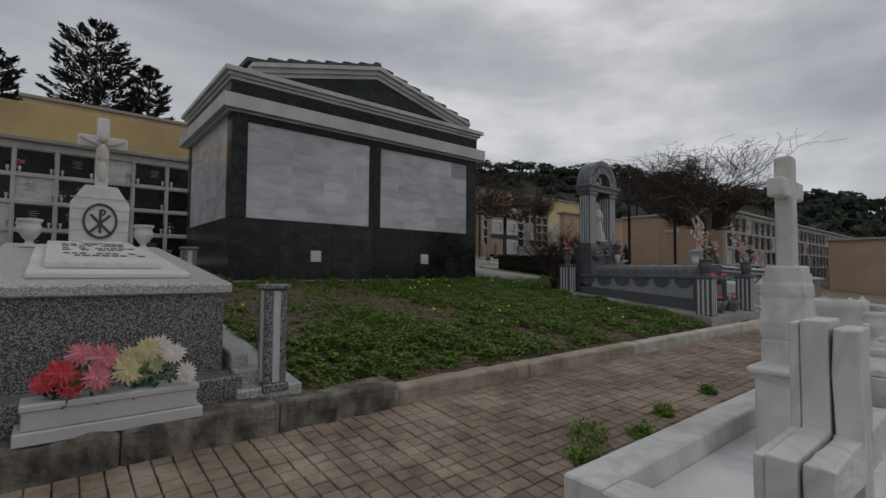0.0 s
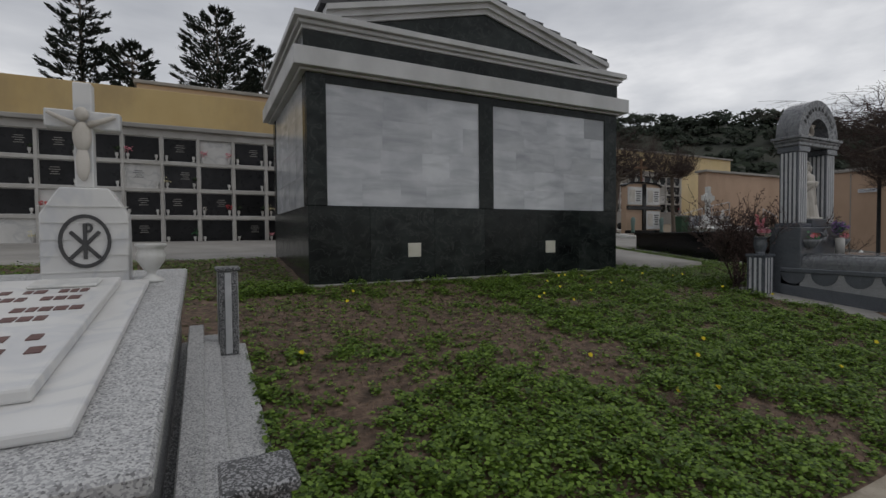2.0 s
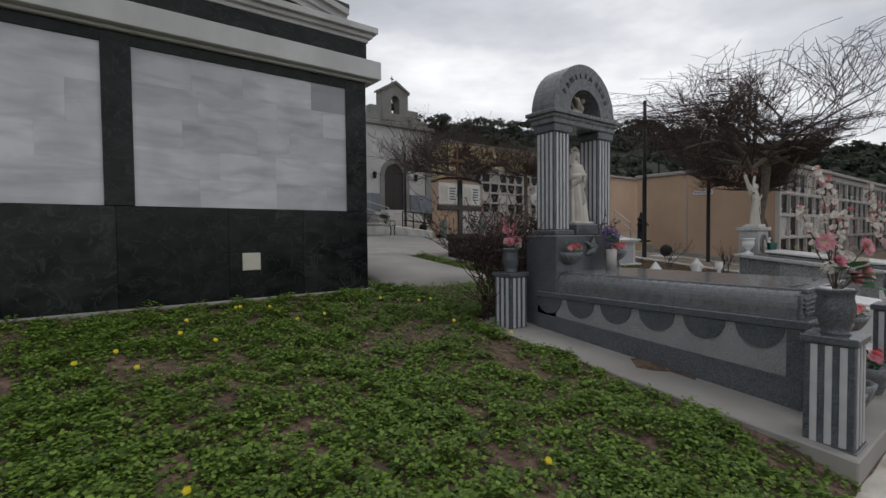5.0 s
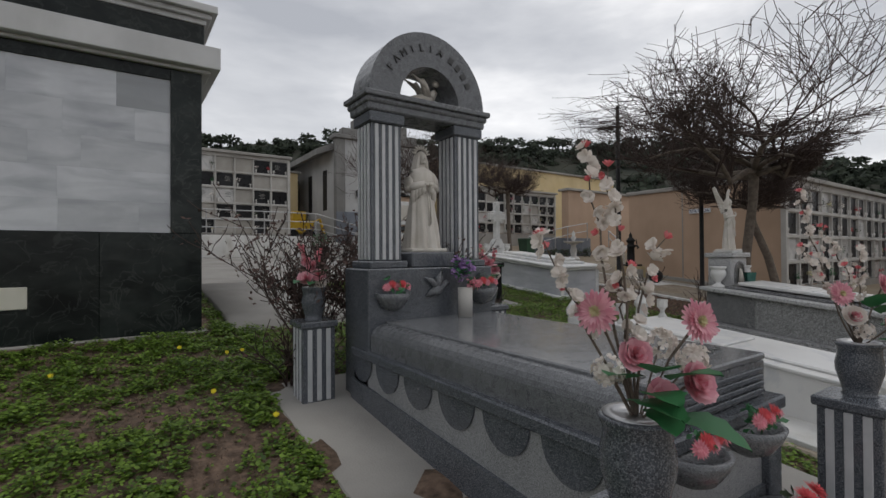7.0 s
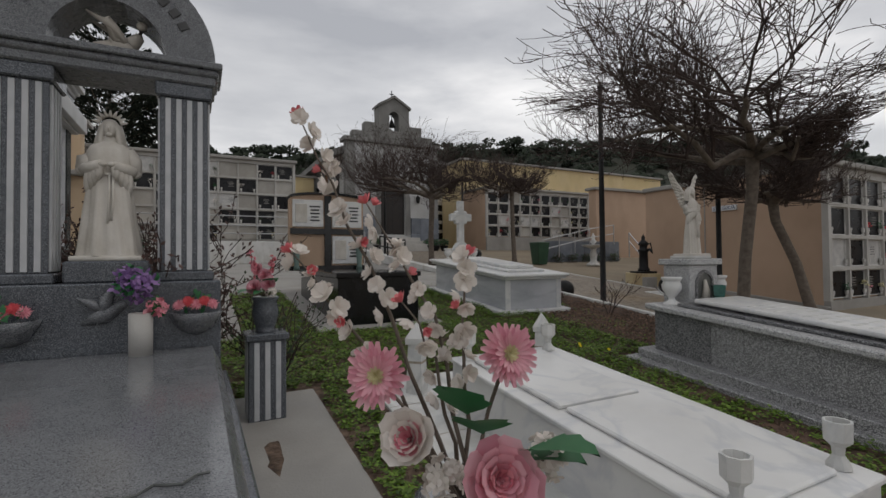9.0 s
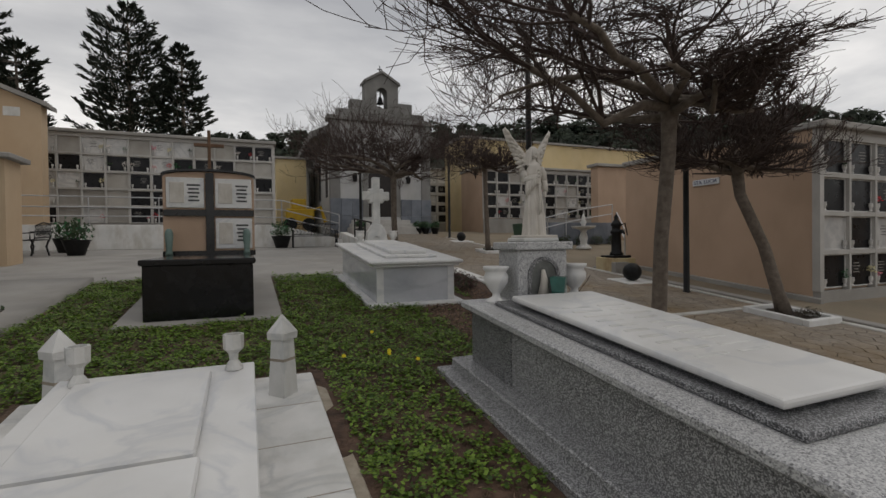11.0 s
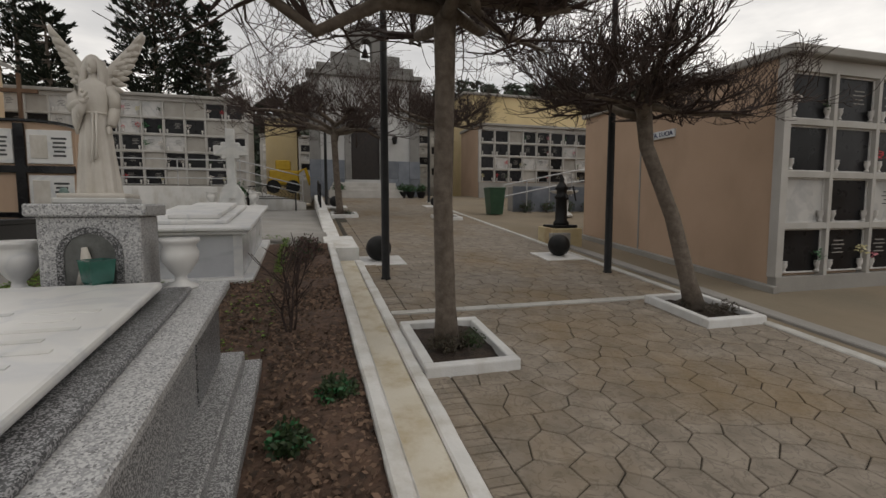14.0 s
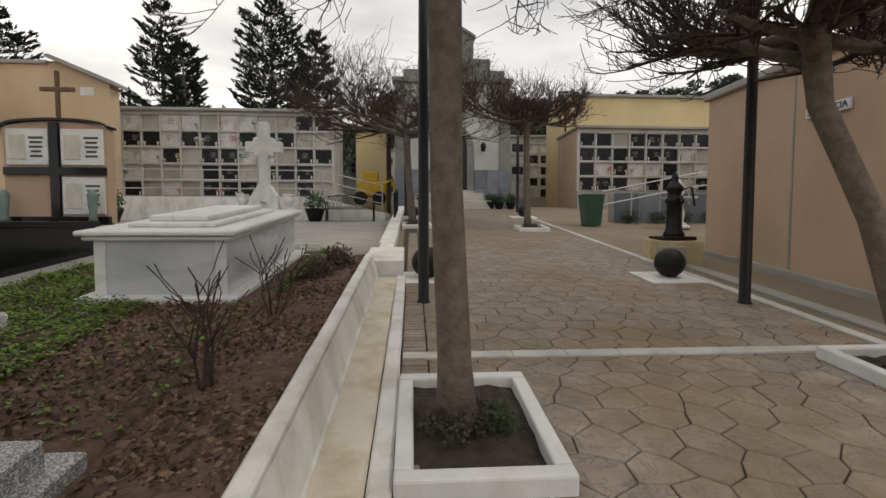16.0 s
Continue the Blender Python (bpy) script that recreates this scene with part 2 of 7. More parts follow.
M_BARK = surf("grey_brown_bark", (0.095, 0.075, 0.058), (0.165, 0.135, 0.11), 14, 0.95, 1.0, 35)
M_TWIG = surf("bare_reddish_twig", (0.035, 0.023, 0.019), (0.065, 0.043, 0.036), 9, 0.95, 0.3, 40)
M_IRON = surf("black_painted_iron", (0.006, 0.006, 0.0065), (0.012, 0.012, 0.012), 9, 0.5, 0.1, gloss=0.25)
M_STEEL = surf("brushed_steel_rail", (0.42, 0.42, 0.43), (0.5, 0.5, 0.5), 9, 0.35, 0.05, metal=0.9)
M_TILE_DARK = surf("dark_grey_roof_tile", (0.045, 0.045, 0.05), (0.075, 0.075, 0.078), 5, 0.7, 0.3, vary=0.2)
M_DOOR = surf("dark_brown_wood_door", (0.008, 0.005, 0.004), (0.017, 0.010, 0.007), 6, 0.45, 0.2)
M_VENT = surf("cream_plastic_vent", (0.55, 0.53, 0.44), (0.6, 0.58, 0.5), 6, 0.5, 0.05)
M_GREEN_BIN = surf("green_plastic", (0.02, 0.06, 0.035), (0.03, 0.08, 0.045), 6, 0.4, 0.05)
M_GLASS_GREEN = surf("green_glass_lantern", (0.02, 0.085, 0.07), (0.035, 0.13, 0.105), 12, 0.12, 0.1)
M_BRONZE = surf("dark_bronze_relief", (0.09, 0.095, 0.09), (0.15, 0.155, 0.15), 14, 0.35, 0.3, metal=0.4)
M_INK = surf("faded_red_brown_lettering", (0.10, 0.05, 0.045), (0.15, 0.08, 0.07), 14, 0.7, 0.0)
M_INK_DARK = surf("dark_engraved_lettering", (0.04, 0.04, 0.042), (0.06, 0.06, 0.06), 14, 0.6, 0.0)
M_SLAB_BLACK = surf("black_niche_slab", (0.010, 0.010, 0.011), (0.022, 0.022, 0.024), 3, 0.3, 0.0, vary=0.4, gloss=0.18)
M_SLAB_WHITE = surf("white_niche_slab", (0.50, 0.49, 0.47), (0.60, 0.59, 0.57), 3, 0.4, 0.05, vein=(0.4, 0.4, 0.4), vary=0.12)
M_SLAB_PLAIN = surf("unused_niche_cement", (0.33, 0.31, 0.28), (0.42, 0.40, 0.365), 2, 0.9, 0.3, 50, stain=(0.26, 0.24, 0.2), vary=0.15)
M_GRASS = leafy("clover_lawn_leaves", (0.034, 0.075, 0.008), (0.205, 0.325, 0.04))
M_SOIL = surf("dark_planter_soil", (0.022, 0.016, 0.012), (0.055, 0.038, 0.028), 12, 0.98, 1.0, 40)
M_WEED_DARK = leafy("dark_dry_weeds", (0.03, 0.024, 0.016), (0.07, 0.055, 0.03))
M_GRASS_DRY = leafy("dry_grass_blades", (0.035, 0.02, 0.013), (0.25, 0.165, 0.105))
M_BUTTER = leafy("yellow_blossom", (0.72, 0.6, 0.01), (0.8, 0.68, 0.03))
M_PINE = leafy("dark_conifer_needles", (0.006, 0.011, 0.007), (0.018, 0.028, 0.015), 0.8, 0.08)
M_WOOD_FAR = leafy("distant_pine_foliage", (0.012, 0.021, 0.012), (0.03, 0.042, 0.022), 0.9, 0.05)
M_SCRUB = surf("scrubby_hillside", (0.014, 0.019, 0.011), (0.034, 0.036, 0.022), 0.06, 0.98, 0.6, 0.5, stain=(0.05, 0.043, 0.03), stain_amount=0.35, stain_scale=0.03)
M_ROSE = leafy("pale_pink_silk_petals", (0.66, 0.27, 0.34), (0.84, 0.5, 0.55), 0.7, 0.3)
M_PINK = leafy("pink_silk_petals", (0.62, 0.16, 0.22), (0.80, 0.38, 0.42), 0.7, 0.3)
M_RED = leafy("red_silk_petals", (0.5, 0.035, 0.05), (0.66, 0.1, 0.11), 0.7, 0.2)
M_WHITE_P = leafy("cream_silk_petals", (0.68, 0.62, 0.56), (0.82, 0.77, 0.72), 0.7, 0.3)
M_CORAL = leafy("coral_pink_buds", (0.62, 0.10, 0.13), (0.78, 0.26, 0.27), 0.7, 0.2)
M_YELLOW_P = leafy("pale_yellow_silk_petals", (0.58, 0.52, 0.28), (0.70, 0.65, 0.42), 0.7, 0.3)
M_LILAC = leafy("lilac_silk_petals", (0.22, 0.12, 0.32), (0.34, 0.2, 0.42), 0.7, 0.2)
M_LEAF = leafy("green_silk_leaves", (0.015, 0.10, 0.03), (0.035, 0.17, 0.06), 0.5, 0.2)
M_SHRUB = leafy("dark_shrub_leaves", (0.015, 0.035, 0.012), (0.04, 0.07, 0.02))
M_SHRUB_RED = leafy("reddish_dry_shrub", (0.05, 0.028, 0.024), (0.095, 0.05, 0.04), 0.8, 0.15)
M_MACHINE = surf("yellow_machine_paint", (0.55, 0.33, 0.01), (0.62, 0.4, 0.02), 5, 0.5, 0.05)
M_SIGN = surf("white_enamel_sign", (0.55, 0.57, 0.6), (0.62, 0.64, 0.66), 6, 0.3, 0.0)
M_SIGN_INK = surf("blue_sign_lettering", (0.02, 0.03, 0.09), (0.03, 0.04, 0.11), 6, 0.4, 0.0)
M_VASE = surf("pale_ceramic_vase", (0.50, 0.49, 0.47), (0.62, 0.60, 0.58), 6, 0.4, 0.05, vary=0.2)
M_BRONZE_FIG = surf("copper_cross", (0.10, 0.055, 0.03), (0.15, 0.085, 0.05), 8, 0.5, 0.1, metal=0.5)
M_GREENISH = surf("verdigris_vase", (0.10, 0.16, 0.14), (0.15, 0.21, 0.19), 6, 0.5, 0.1)
M_PLANTER = surf("white_painted_planter", (0.58, 0.58, 0.575), (0.68, 0.68, 0.67), 3, 0.7, 0.3, 50, stain=(0.38, 0.35, 0.3), stain_amount=0.5, stain_scale=3)
M_WHITE_LINE = surf("worn_white_road_paint", (0.42, 0.41, 0.385), (0.52, 0.51, 0.48), 5, 0.8, 0.3, stain=(0.3, 0.27, 0.23), stain_amount=0.6, stain_scale=6)

# ---- building blocks ----
ORIGIN = {}


def thing(name, at, label, category, group="", kind=""):
    """A top-level Empty at the base of a thing; its parts are given in world metres."""
    ob = new(name)
    ob.location = at
    ob.empty_display_size = 0.1
    ORIGIN[ob] = Vector(at)
    return tagged(ob, label, category, group, kind)


def mesh_of(bm, name, material, smooth=False):
    me = bpy.data.meshes.new(name)
    bm.to_mesh(me)
    bm.free()
    if smooth:
        me.polygons.foreach_set("use_smooth", [True] * len(me.polygons))
    me.materials.append(material)
    return me


def part(name, bm, material, parent, label="", smooth=False, kind=""):
    """One mesh under a thing or a part."""
    bmesh.ops.translate(bm, verts=bm.verts, vec=-ORIGIN[parent])
    ob = new(name, mesh_of(bm, name, material, smooth))
    ob.parent = parent
    ORIGIN[ob] = ORIGIN[parent]
    return tagged(ob, label, kind=kind)


def single(name, bm, material, label, category, at=None, smooth=False, group="", kind=""):
    """A thing of one mesh, given in world metres."""
    at = Vector(at or (0, 0, 0))
    bmesh.ops.translate(bm, verts=bm.verts, vec=-at)
    ob = new(name, mesh_of(bm, name, material, smooth))
    ob.location = at
    ORIGIN[ob] = at
    return tagged(ob, label, category, group, kind)


def bulk(name, verts, faces, material, label, category="", kind="stuff", smooth=False):
    me = bpy.data.meshes.new(name)
    me.from_pydata(verts, [], faces)
    me.materials.append(material)
    if smooth:
        me.polygons.foreach_set("use_smooth", [True] * len(me.polygons))
    return tagged(new(name, me), label, category, kind=kind)


def bulk_part(name, verts, faces, material, parent, label="", kind="", smooth=False):
    me = bpy.data.meshes.new(name)
    o = ORIGIN[parent]
    me.from_pydata([(v[0] - o.x, v[1] - o.y, v[2] - o.z) for v in verts], [], faces)
    me.materials.append(material)
    if smooth:
        me.polygons.foreach_set("use_smooth", [True] * len(me.polygons))
    ob = new(name, me)
    ob.parent = parent
    ORIGIN[ob] = o
    return tagged(ob, label, kind=kind)


def box(x0, x1, y0, y1, z0, z1, bevel=0.006, bm=None, seg=1):
    own = bmesh.new()
    bmesh.ops.create_cube(own, size=1)
    for v in own.verts:
        v.co = Vector((x0 + (v.co.x + 0.5) * (x1 - x0), y0 + (v.co.y + 0.5) * (y1 - y0), z0 + (v.co.z + 0.5) * (z1 - z0)))
    if bevel:
        bmesh.ops.bevel(own, geom=own.edges[:], offset=min(bevel, 0.45 * min(abs(x1 - x0), abs(y1 - y0), abs(z1 - z0))), segments=seg, affect="EDGES", profile=0.5)
    return add(bm, own)


def add(bm, own):
    """Puts the mesh own into bm, or gives own back where there is no bm."""
    if bm is None:
        return own
    me = bpy.data.meshes.new("tmp")
    own.to_mesh(me)
    own.free()
    bm.from_mesh(me)
    bpy.data.meshes.remove(me)
    return bm


def lathe(cx, cy, z0, profile, seg=16, bm=None, squash=1.0):
    """A turned shape: profile is (radius, height) pairs from the bottom."""
    own = bmesh.new()
    rings = []
    for r, h in profile:
        rings.append([own.verts.new((cx + r * math.cos(a), cy + squash * r * math.sin(a), z0 + h)) for a in (2 * math.pi * k / seg for k in range(seg))])
    for lo, hi in zip(rings, rings[1:]):
        for k in range(seg):
            own.faces.new((lo[k], lo[(k + 1) % seg], hi[(k + 1) % seg], hi[k]))
    own.faces.new(rings[0][::-1])
    own.faces.new(rings[-1])
    return add(bm, own)


def prism(outline, y0, y1, bm=None, bevel=0.0):
    """An outline of (x, z) points, drawn out from y0 to y1."""
    own = bmesh.new()
    lo = [own.verts.new((x, y0, z)) for x, z in outline]
    hi = [own.verts.new((x, y1, z)) for x, z in outline]
    own.faces.new(lo)
    own.faces.new(hi[::-1])
    k = len(outline)
    for i in range(k):
        own.faces.new((lo[i], hi[i], hi[(i + 1) % k], lo[(i + 1) % k]))
    bmesh.ops.recalc_face_normals(own, faces=own.faces)
    if bevel:
        bmesh.ops.bevel(own, geom=own.edges[:], offset=bevel, segments=1, affect="EDGES")
    return add(bm, own)


def prism_x(outline, x0, x1, bm=None, bevel=0.0):
    """An outline of (y, z) points, drawn out from x0 to x1."""
    own = prism(outline, x0, x1, None, bevel)
    for v in own.verts:
        v.co = Vector((v.co.y, v.co.x, v.co.z))
    bmesh.ops.reverse_faces(own, faces=own.faces)
    return add(bm, own)


def slope(bm, y0, k=0.1):
    """Leans a shape to the hillside: z rises by k for each metre of y past y0."""
    for v in bm.verts:
        v.co.z += k * (v.co.y - y0)
    return bm


def tube(path, radii, seg=6, bm=None):
    own = bmesh.new()
    verts, faces = tube_data(path, radii, seg)
    vs = [own.verts.new(v) for v in verts]
    for f in faces:
        own.faces.new([vs[i] for i in f])
    return add(bm, own)


def tube_data(path, radii, seg, base=0):
    verts, faces = [], []
    n = len(path)
    for i in range(n):
        a, b = Vector(path[max(0, i - 1)]), Vector(path[min(n - 1, i + 1)])
        d = (b - a).normalized()
        s = d.cross(Vector((0, 0, 1)) if abs(d.z) < 0.9 else Vector((1, 0, 0))).normalized()
        u = s.cross(d)
        p = Vector(path[i])
        for k in range(seg):
            c = 2 * math.pi * k / seg
            q = p + radii[i] * (math.cos(c) * s + math.sin(c) * u)
            verts.append((q.x, q.y, q.z))
    for i in range(n - 1):
        for k in range(seg):
            a, b = base + i * seg + k, base + i * seg + (k + 1) % seg
            faces.append((a, b, b + seg, a + seg))
    faces.append(tuple(base + k for k in range(seg))[::-1])
    faces.append(tuple(base + (n - 1) * seg + k for k in range(seg)))
    return verts, faces


def sphere(c, r, bm=None, scale=(1, 1, 1), u=14, v=9):
    own = bmesh.new()
    bmesh.ops.create_uvsphere(own, u_segments=u, v_segments=v, radius=r)
    for w in own.verts:
        w.co = Vector((c[0] + w.co.x * scale[0], c[1] + w.co.y * scale[1], c[2] + w.co.z * scale[2]))
    return add(bm, own)


def lettering(text, size, depth=0.004):
    """A flat mesh of the text, in the xz plane, facing -y, centred."""
    c = bpy.data.curves.new("lettering", "FONT")
    c.body, c.size, c.extrude, c.align_x, c.align_y = text, size, depth, "CENTER", "CENTER"
    o = bpy.data.objects.new("lettering", c)
    me = bpy.data.meshes.new_from_object(o)
    bm = bmesh.new()
    bm.from_mesh(me)
    bmesh.ops.rotate(bm, verts=bm.verts, cent=(0, 0, 0), matrix=Matrix.Rotation(radians(90), 3, "X"))
    bpy.data.objects.remove(o)
    bpy.data.curves.remove(c)
    return bm


def moved(bm, m):
    bmesh.ops.transform(bm, matrix=m, verts=bm.verts)
    return bm


def flat_z(x, y):
    """The hillside: paths and plaza climb a tenth along y."""
    return 0.15 + 0.1 * min(max(y, -6.0), 26.5)


def lawn_z(x, y):
    return 0.40 + 0.1 * y - 0.13 * math.exp(-max(0.0, y - 3.25) / 0.45)

# ---- ground ----
gx = [-700, -60, -20, 0, 16.98, 17.0, 40, 700]
gy = [-700, -40, -6, 0, 10, 20, 26.5, 60, 700]
gv = [(x, y, flat_z(x, y) - (0.03 if x >= 17.0 or y < 10 or y > 30 else 0.7)) for y in gy for x in gx]
gf = [(j * 8 + i, j * 8 + i + 1, j * 8 + 9 + i, j * 8 + 8 + i) for j in range(8) for i in range(7)]
bulk("ground", gv, gf, M_GROUND, "dusty sloping ground around the graves", "ground", kind="structure")


def sheet(name, x0, x1, y0, y1, height, material, label, step=0.25, rough=0.0, seed=1, skirt=0.35):
    """A raised bed with an uneven top and skirts that go down into the ground."""
    nx, ny = max(2, int((x1 - x0) / step)), max(2, int((y1 - y0) / step))
    vs, fs = [], []
    for j in range(ny + 1):
        for i in range(nx + 1):
            x, y = x0 + (x1 - x0) * i / nx, y0 + (y1 - y0) * j / ny
            z = height(x, y) + rough * noise.noise((x * 1.7, y * 1.7, seed)) + 0.5 * rough * noise.noise((x * 6, y * 6, seed))
            vs.append((x, y, z))
    w = nx + 1
    fs = [(j * w + i, j * w + i + 1, (j + 1) * w + i + 1, (j + 1) * w + i) for j in range(ny) for i in range(nx)]
    rim = [i for i in range(w)] + [j * w + nx for j in range(1, ny + 1)] + [ny * w + i for i in range(nx - 1, -1, -1)] + [j * w for j in range(ny - 1, 0, -1)]
    base = len(vs)
    vs += [(vs[i][0], vs[i][1], vs[i][2] - skirt) for i in rim]
    k = len(rim)
    fs += [(rim[(i + 1) % k], rim[i], base + i, base + (i + 1) % k) for i in range(k)]
    return bulk(name, vs, fs, material, label, "ground", kind="structure", smooth=True)


sheet("lawn_soil", -6, 13.55, 3.22, 11.85, lawn_z, M_EARTH, "brown lawn soil with bare patches and weeds", 0.2, 0.035)
sheet("lawn_soil", 13.55, 16.27, 3.22, 11.4, lawn_z, M_MULCH, "brown soil between the tombs", 0.2, 0.03)
sheet("flower_bed", 16.2, 16.94, 3.3, 11.2, lambda x, y: 0.37 + 0.08 * (x - 16.2) + 0.1 * y, M_MULCH, "dark mulch flower bed beside the gutter", 0.12, 0.05)
sheet("pavement", -60, 17.0, 11.86, 21.5, lambda x, y: 1.56 + 0.055 * (y - 11.86), M_CONCRETE, "worn grey concrete pavement of the terrace", 0.8, 0.0)
sheet("pavement", 8.75, 10.76, 8.6, 11.855, lambda x, y: 0.50 + 0.1 * y, M_CONCRETE, "worn concrete landing beside the lawn", 0.8)


# ---- niche blocks ----
def vase_bm(x, y, z, s=1.0):
    return lathe(x, y, z, [(0.034 * s, 0), (0.03 * s, 0.012 * s), (0.016 * s, 0.03 * s), (0.024 * s, 0.05 * s), (0.042 * s, 0.1 * s), (0.034 * s, 0.135 * s), (0.044 * s, 0.15 * s)], 8)


def bunch(c, r, count, material, parent, seed, name="flower_bunch", leaf=M_LEAF, size=0.022):
    """Petal clumps gathered in a loose ball, with some leaves."""
    rng = random.Random(seed)
    vs, fs, lv, lf = [], [], [], []
    for k in range(count):
        d = Vector((rng.gauss(0, 1), rng.gauss(0, 1), rng.gauss(0, 0.8))).normalized() * r * rng.uniform(0.35, 1.0)
        p = Vector(c) + d
        into_v, into_f = (lv, lf) if leaf and k % 4 == 0 else (vs, fs)
        for q in range(3):
            a = Vector((rng.gauss(0, 1), rng.gauss(0, 1), rng.gauss(0, 1))).normalized()
            b = a.orthogonal().normalized()
            s = size * rng.uniform(0.8, 1.5)
            i = len(into_v)
            into_v += [tuple(p), tuple(p + s * a + 0.5 * s * b), tuple(p + 1.7 * s * a), tuple(p + s * a - 0.5 * s * b)]
            into_f.append((i, i + 1, i + 2, i + 3))
    ob = bulk_part(name, vs, fs, material, parent)
    if lv:
        bulk_part("leaves", lv, lf, leaf, parent, "green leaves")
    return ob


def niche_block(name, label, origin, turn, cols, rows, pitch, rise, z0, back, top_z, base_z, wall_mat, seed, dark=0.5, plain=0.0, roof_over=0.14, parapet=None, slab=(0.74, 0.55), vases=True, rear_h=None):
    """A block of burial niches. origin: the front's lower left corner; the front faces -y before the turn."""
    rng = random.Random(seed)
    th = thing(name, (0, 0, 0), label, "niche block")
    sw, sh = slab
    width = cols * pitch + 0.12
    side = 0.09
    # core wall, set back behind the slabs
    part("wall", box(0, width, 0.14, back, base_z, top_z, 0.0), wall_mat, th, "plastered side and rear walls")
    bm = box(0, width, 0.0, 0.14, base_z, z0 - (rise - sh) / 2, 0.004)
    part("plinth", bm, M_CONCRETE, th, "grey cement plinth")
    zt = z0 - (rise - sh) / 2 + rows * rise
    gap = pitch - sw
    me_up = mesh_of(box(-gap / 2, gap / 2, 0.0, 0.14, z0 - (rise - sh) / 2, zt, 0.004), "niche_upright", M_CONCRETE_PALE)
    me_end = mesh_of(box(-gap / 2 - 0.03, gap / 2 + 0.03, 0.0, 0.139, z0 - (rise - sh) / 2, zt, 0.004), "niche_upright", M_CONCRETE_PALE)
    me_shelf = mesh_of(box(0.03, width - 0.03, 0.004, 0.138, 0, rise - sh, 0.004), "niche_shelf", M_CONCRETE_PALE)
    for c in range(cols + 1):
        o = new("niche_upright", me_end if c in (0, cols) else me_up)
        o.parent, o.location = th, (c * pitch + 0.06 + (-0.015 + gap * 0.25 - 0.02 if c == 0 else (0.015 - gap * 0.25 + 0.02 if c == cols else 0.0)), 0, 0)
    for r in range(1, rows + 1):
        o = new("niche_shelf", me_shelf)
        o.parent, o.location = th, (0, 0, z0 + r * rise - (rise - sh))
    part("cornice", box(-roof_over * 0.6, width + roof_over * 0.6, -roof_over, back + roof_over * 0.5, top_z, top_z + 0.13, 0.02), M_CONCRETE, th, "overhanging cement cornice")
    if zt < top_z:
        part("lintel", box(0.002, width - 0.002, 0.002, 0.14, zt, top_z, 0.0), M_CONCRETE_PALE, th)
    if parapet:
        part("parapet", box(0, width, 0.35, back - 0.2, top_z + 0.12, top_z + 0.12 + parapet, 0.01), M_YELLOW, th, "ochre plastered parapet with stains")
    me_slab = mesh_of(box(-sw / 2, sw / 2, 0, 0.03, 0, sh, 0.004), "niche_slab", M_SLAB_BLACK)
    slabs = {}
    for m in (M_SLAB_BLACK, M_SLAB_WHITE, M_SLAB_PLAIN):
        slabs[m] = me_slab.copy()
        slabs[m].materials[0] = m
    fw = 0.022
    fb = bmesh.new()
    for q in ((-sw / 2, -sw / 2 + fw, 0, sh), (sw / 2 - fw, sw / 2, 0, sh), (-sw / 2 + fw, sw / 2 - fw, 0, fw), (-sw / 2 + fw, sw / 2 - fw, sh - fw, sh)):
        box(q[0], q[1], -0.02, 0.0, q[2], q[3], 0.002, fb)
    me_frame = mesh_of(fb, "frame", M_SLAB_WHITE)
    me_vase = mesh_of(vase_bm(0, 0, 0), "vase", M_VASE, True)
    bars = bmesh.new()
    for k in range(4):
        w = (0.2, 0.26, 0.15, 0.22)[k]
        box(-w / 2, w / 2, -0.004, 0.0, sh * 0.7 - k * 0.06, sh * 0.7 - k * 0.06 + 0.016, 0, bars)
    me_bars = mesh_of(bars, "inscription", M_CONCRETE)
    me_bars_d = me_bars.copy()
    me_bars_d.materials[0] = M_INK_DARK
    blooms = []
    for k, m in enumerate((M_PINK, M_RED, M_WHITE_P, M_YELLOW_P, M_LEAF, M_SHRUB)):
        r2 = random.Random(seed * 10 + k)
        vs, fs = [], []
        for q in range(26):
            d = Vector((r2.gauss(0, 1), r2.gauss(0, 0.6), r2.gauss(0, 0.8))).normalized() * r2.uniform(0.02, 0.075)
            p = d + Vector((0, 0, 0.2))
            a = Vector((r2.gauss(0, 1), r2.gauss(0, 1), r2.gauss(0, 1))).normalized()
            b = a.orthogonal().normalized()
            i = len(vs)
            vs += [tuple(p), tuple(p + 0.025 * a + 0.014 * b), tuple(p + 0.045 * a), tuple(p + 0.025 * a - 0.014 * b)]
            fs.append((i, i + 1, i + 2, i + 3))
        me = bpy.data.meshes.new("flowers")
        me.from_pydata(vs, [], fs)
        me.materials.append(m)
        blooms.append(me)

    def put(nm, me, parent, x, y, z, s=1.0):
        o = new(nm, me)
        o.parent = parent
        o.location = (x, y, z)
        o.scale = (s, s, s)
        return o

    for r in range(rows):
        for c in range(cols):
            x = c * pitch + 0.06 + pitch / 2
            u = rng.random()
            kind_mat = M_SLAB_PLAIN if (u < plain * (1.9 if r >= rows - 1 else 0.7)) else (M_SLAB_BLACK if rng.random() < dark else M_SLAB_WHITE)
            s = put("niche_slab", slabs[kind_mat], th, x, 0.085, z0 + r * rise)
            if kind_mat is M_SLAB_PLAIN:
                continue
            put("frame", me_frame, s, 0, 0, 0)
            if rng.random() < 0.6:
                put("inscription", me_bars_d if kind_mat is M_SLAB_WHITE else me_bars, s, rng.choice((-0.1, 0, 0.12)), -0.001, 0)
            if vases:
                for sx in (-1, 1):
                    if rng.random() < 0.85:
                        vx = sx * (sw / 2 - 0.09)
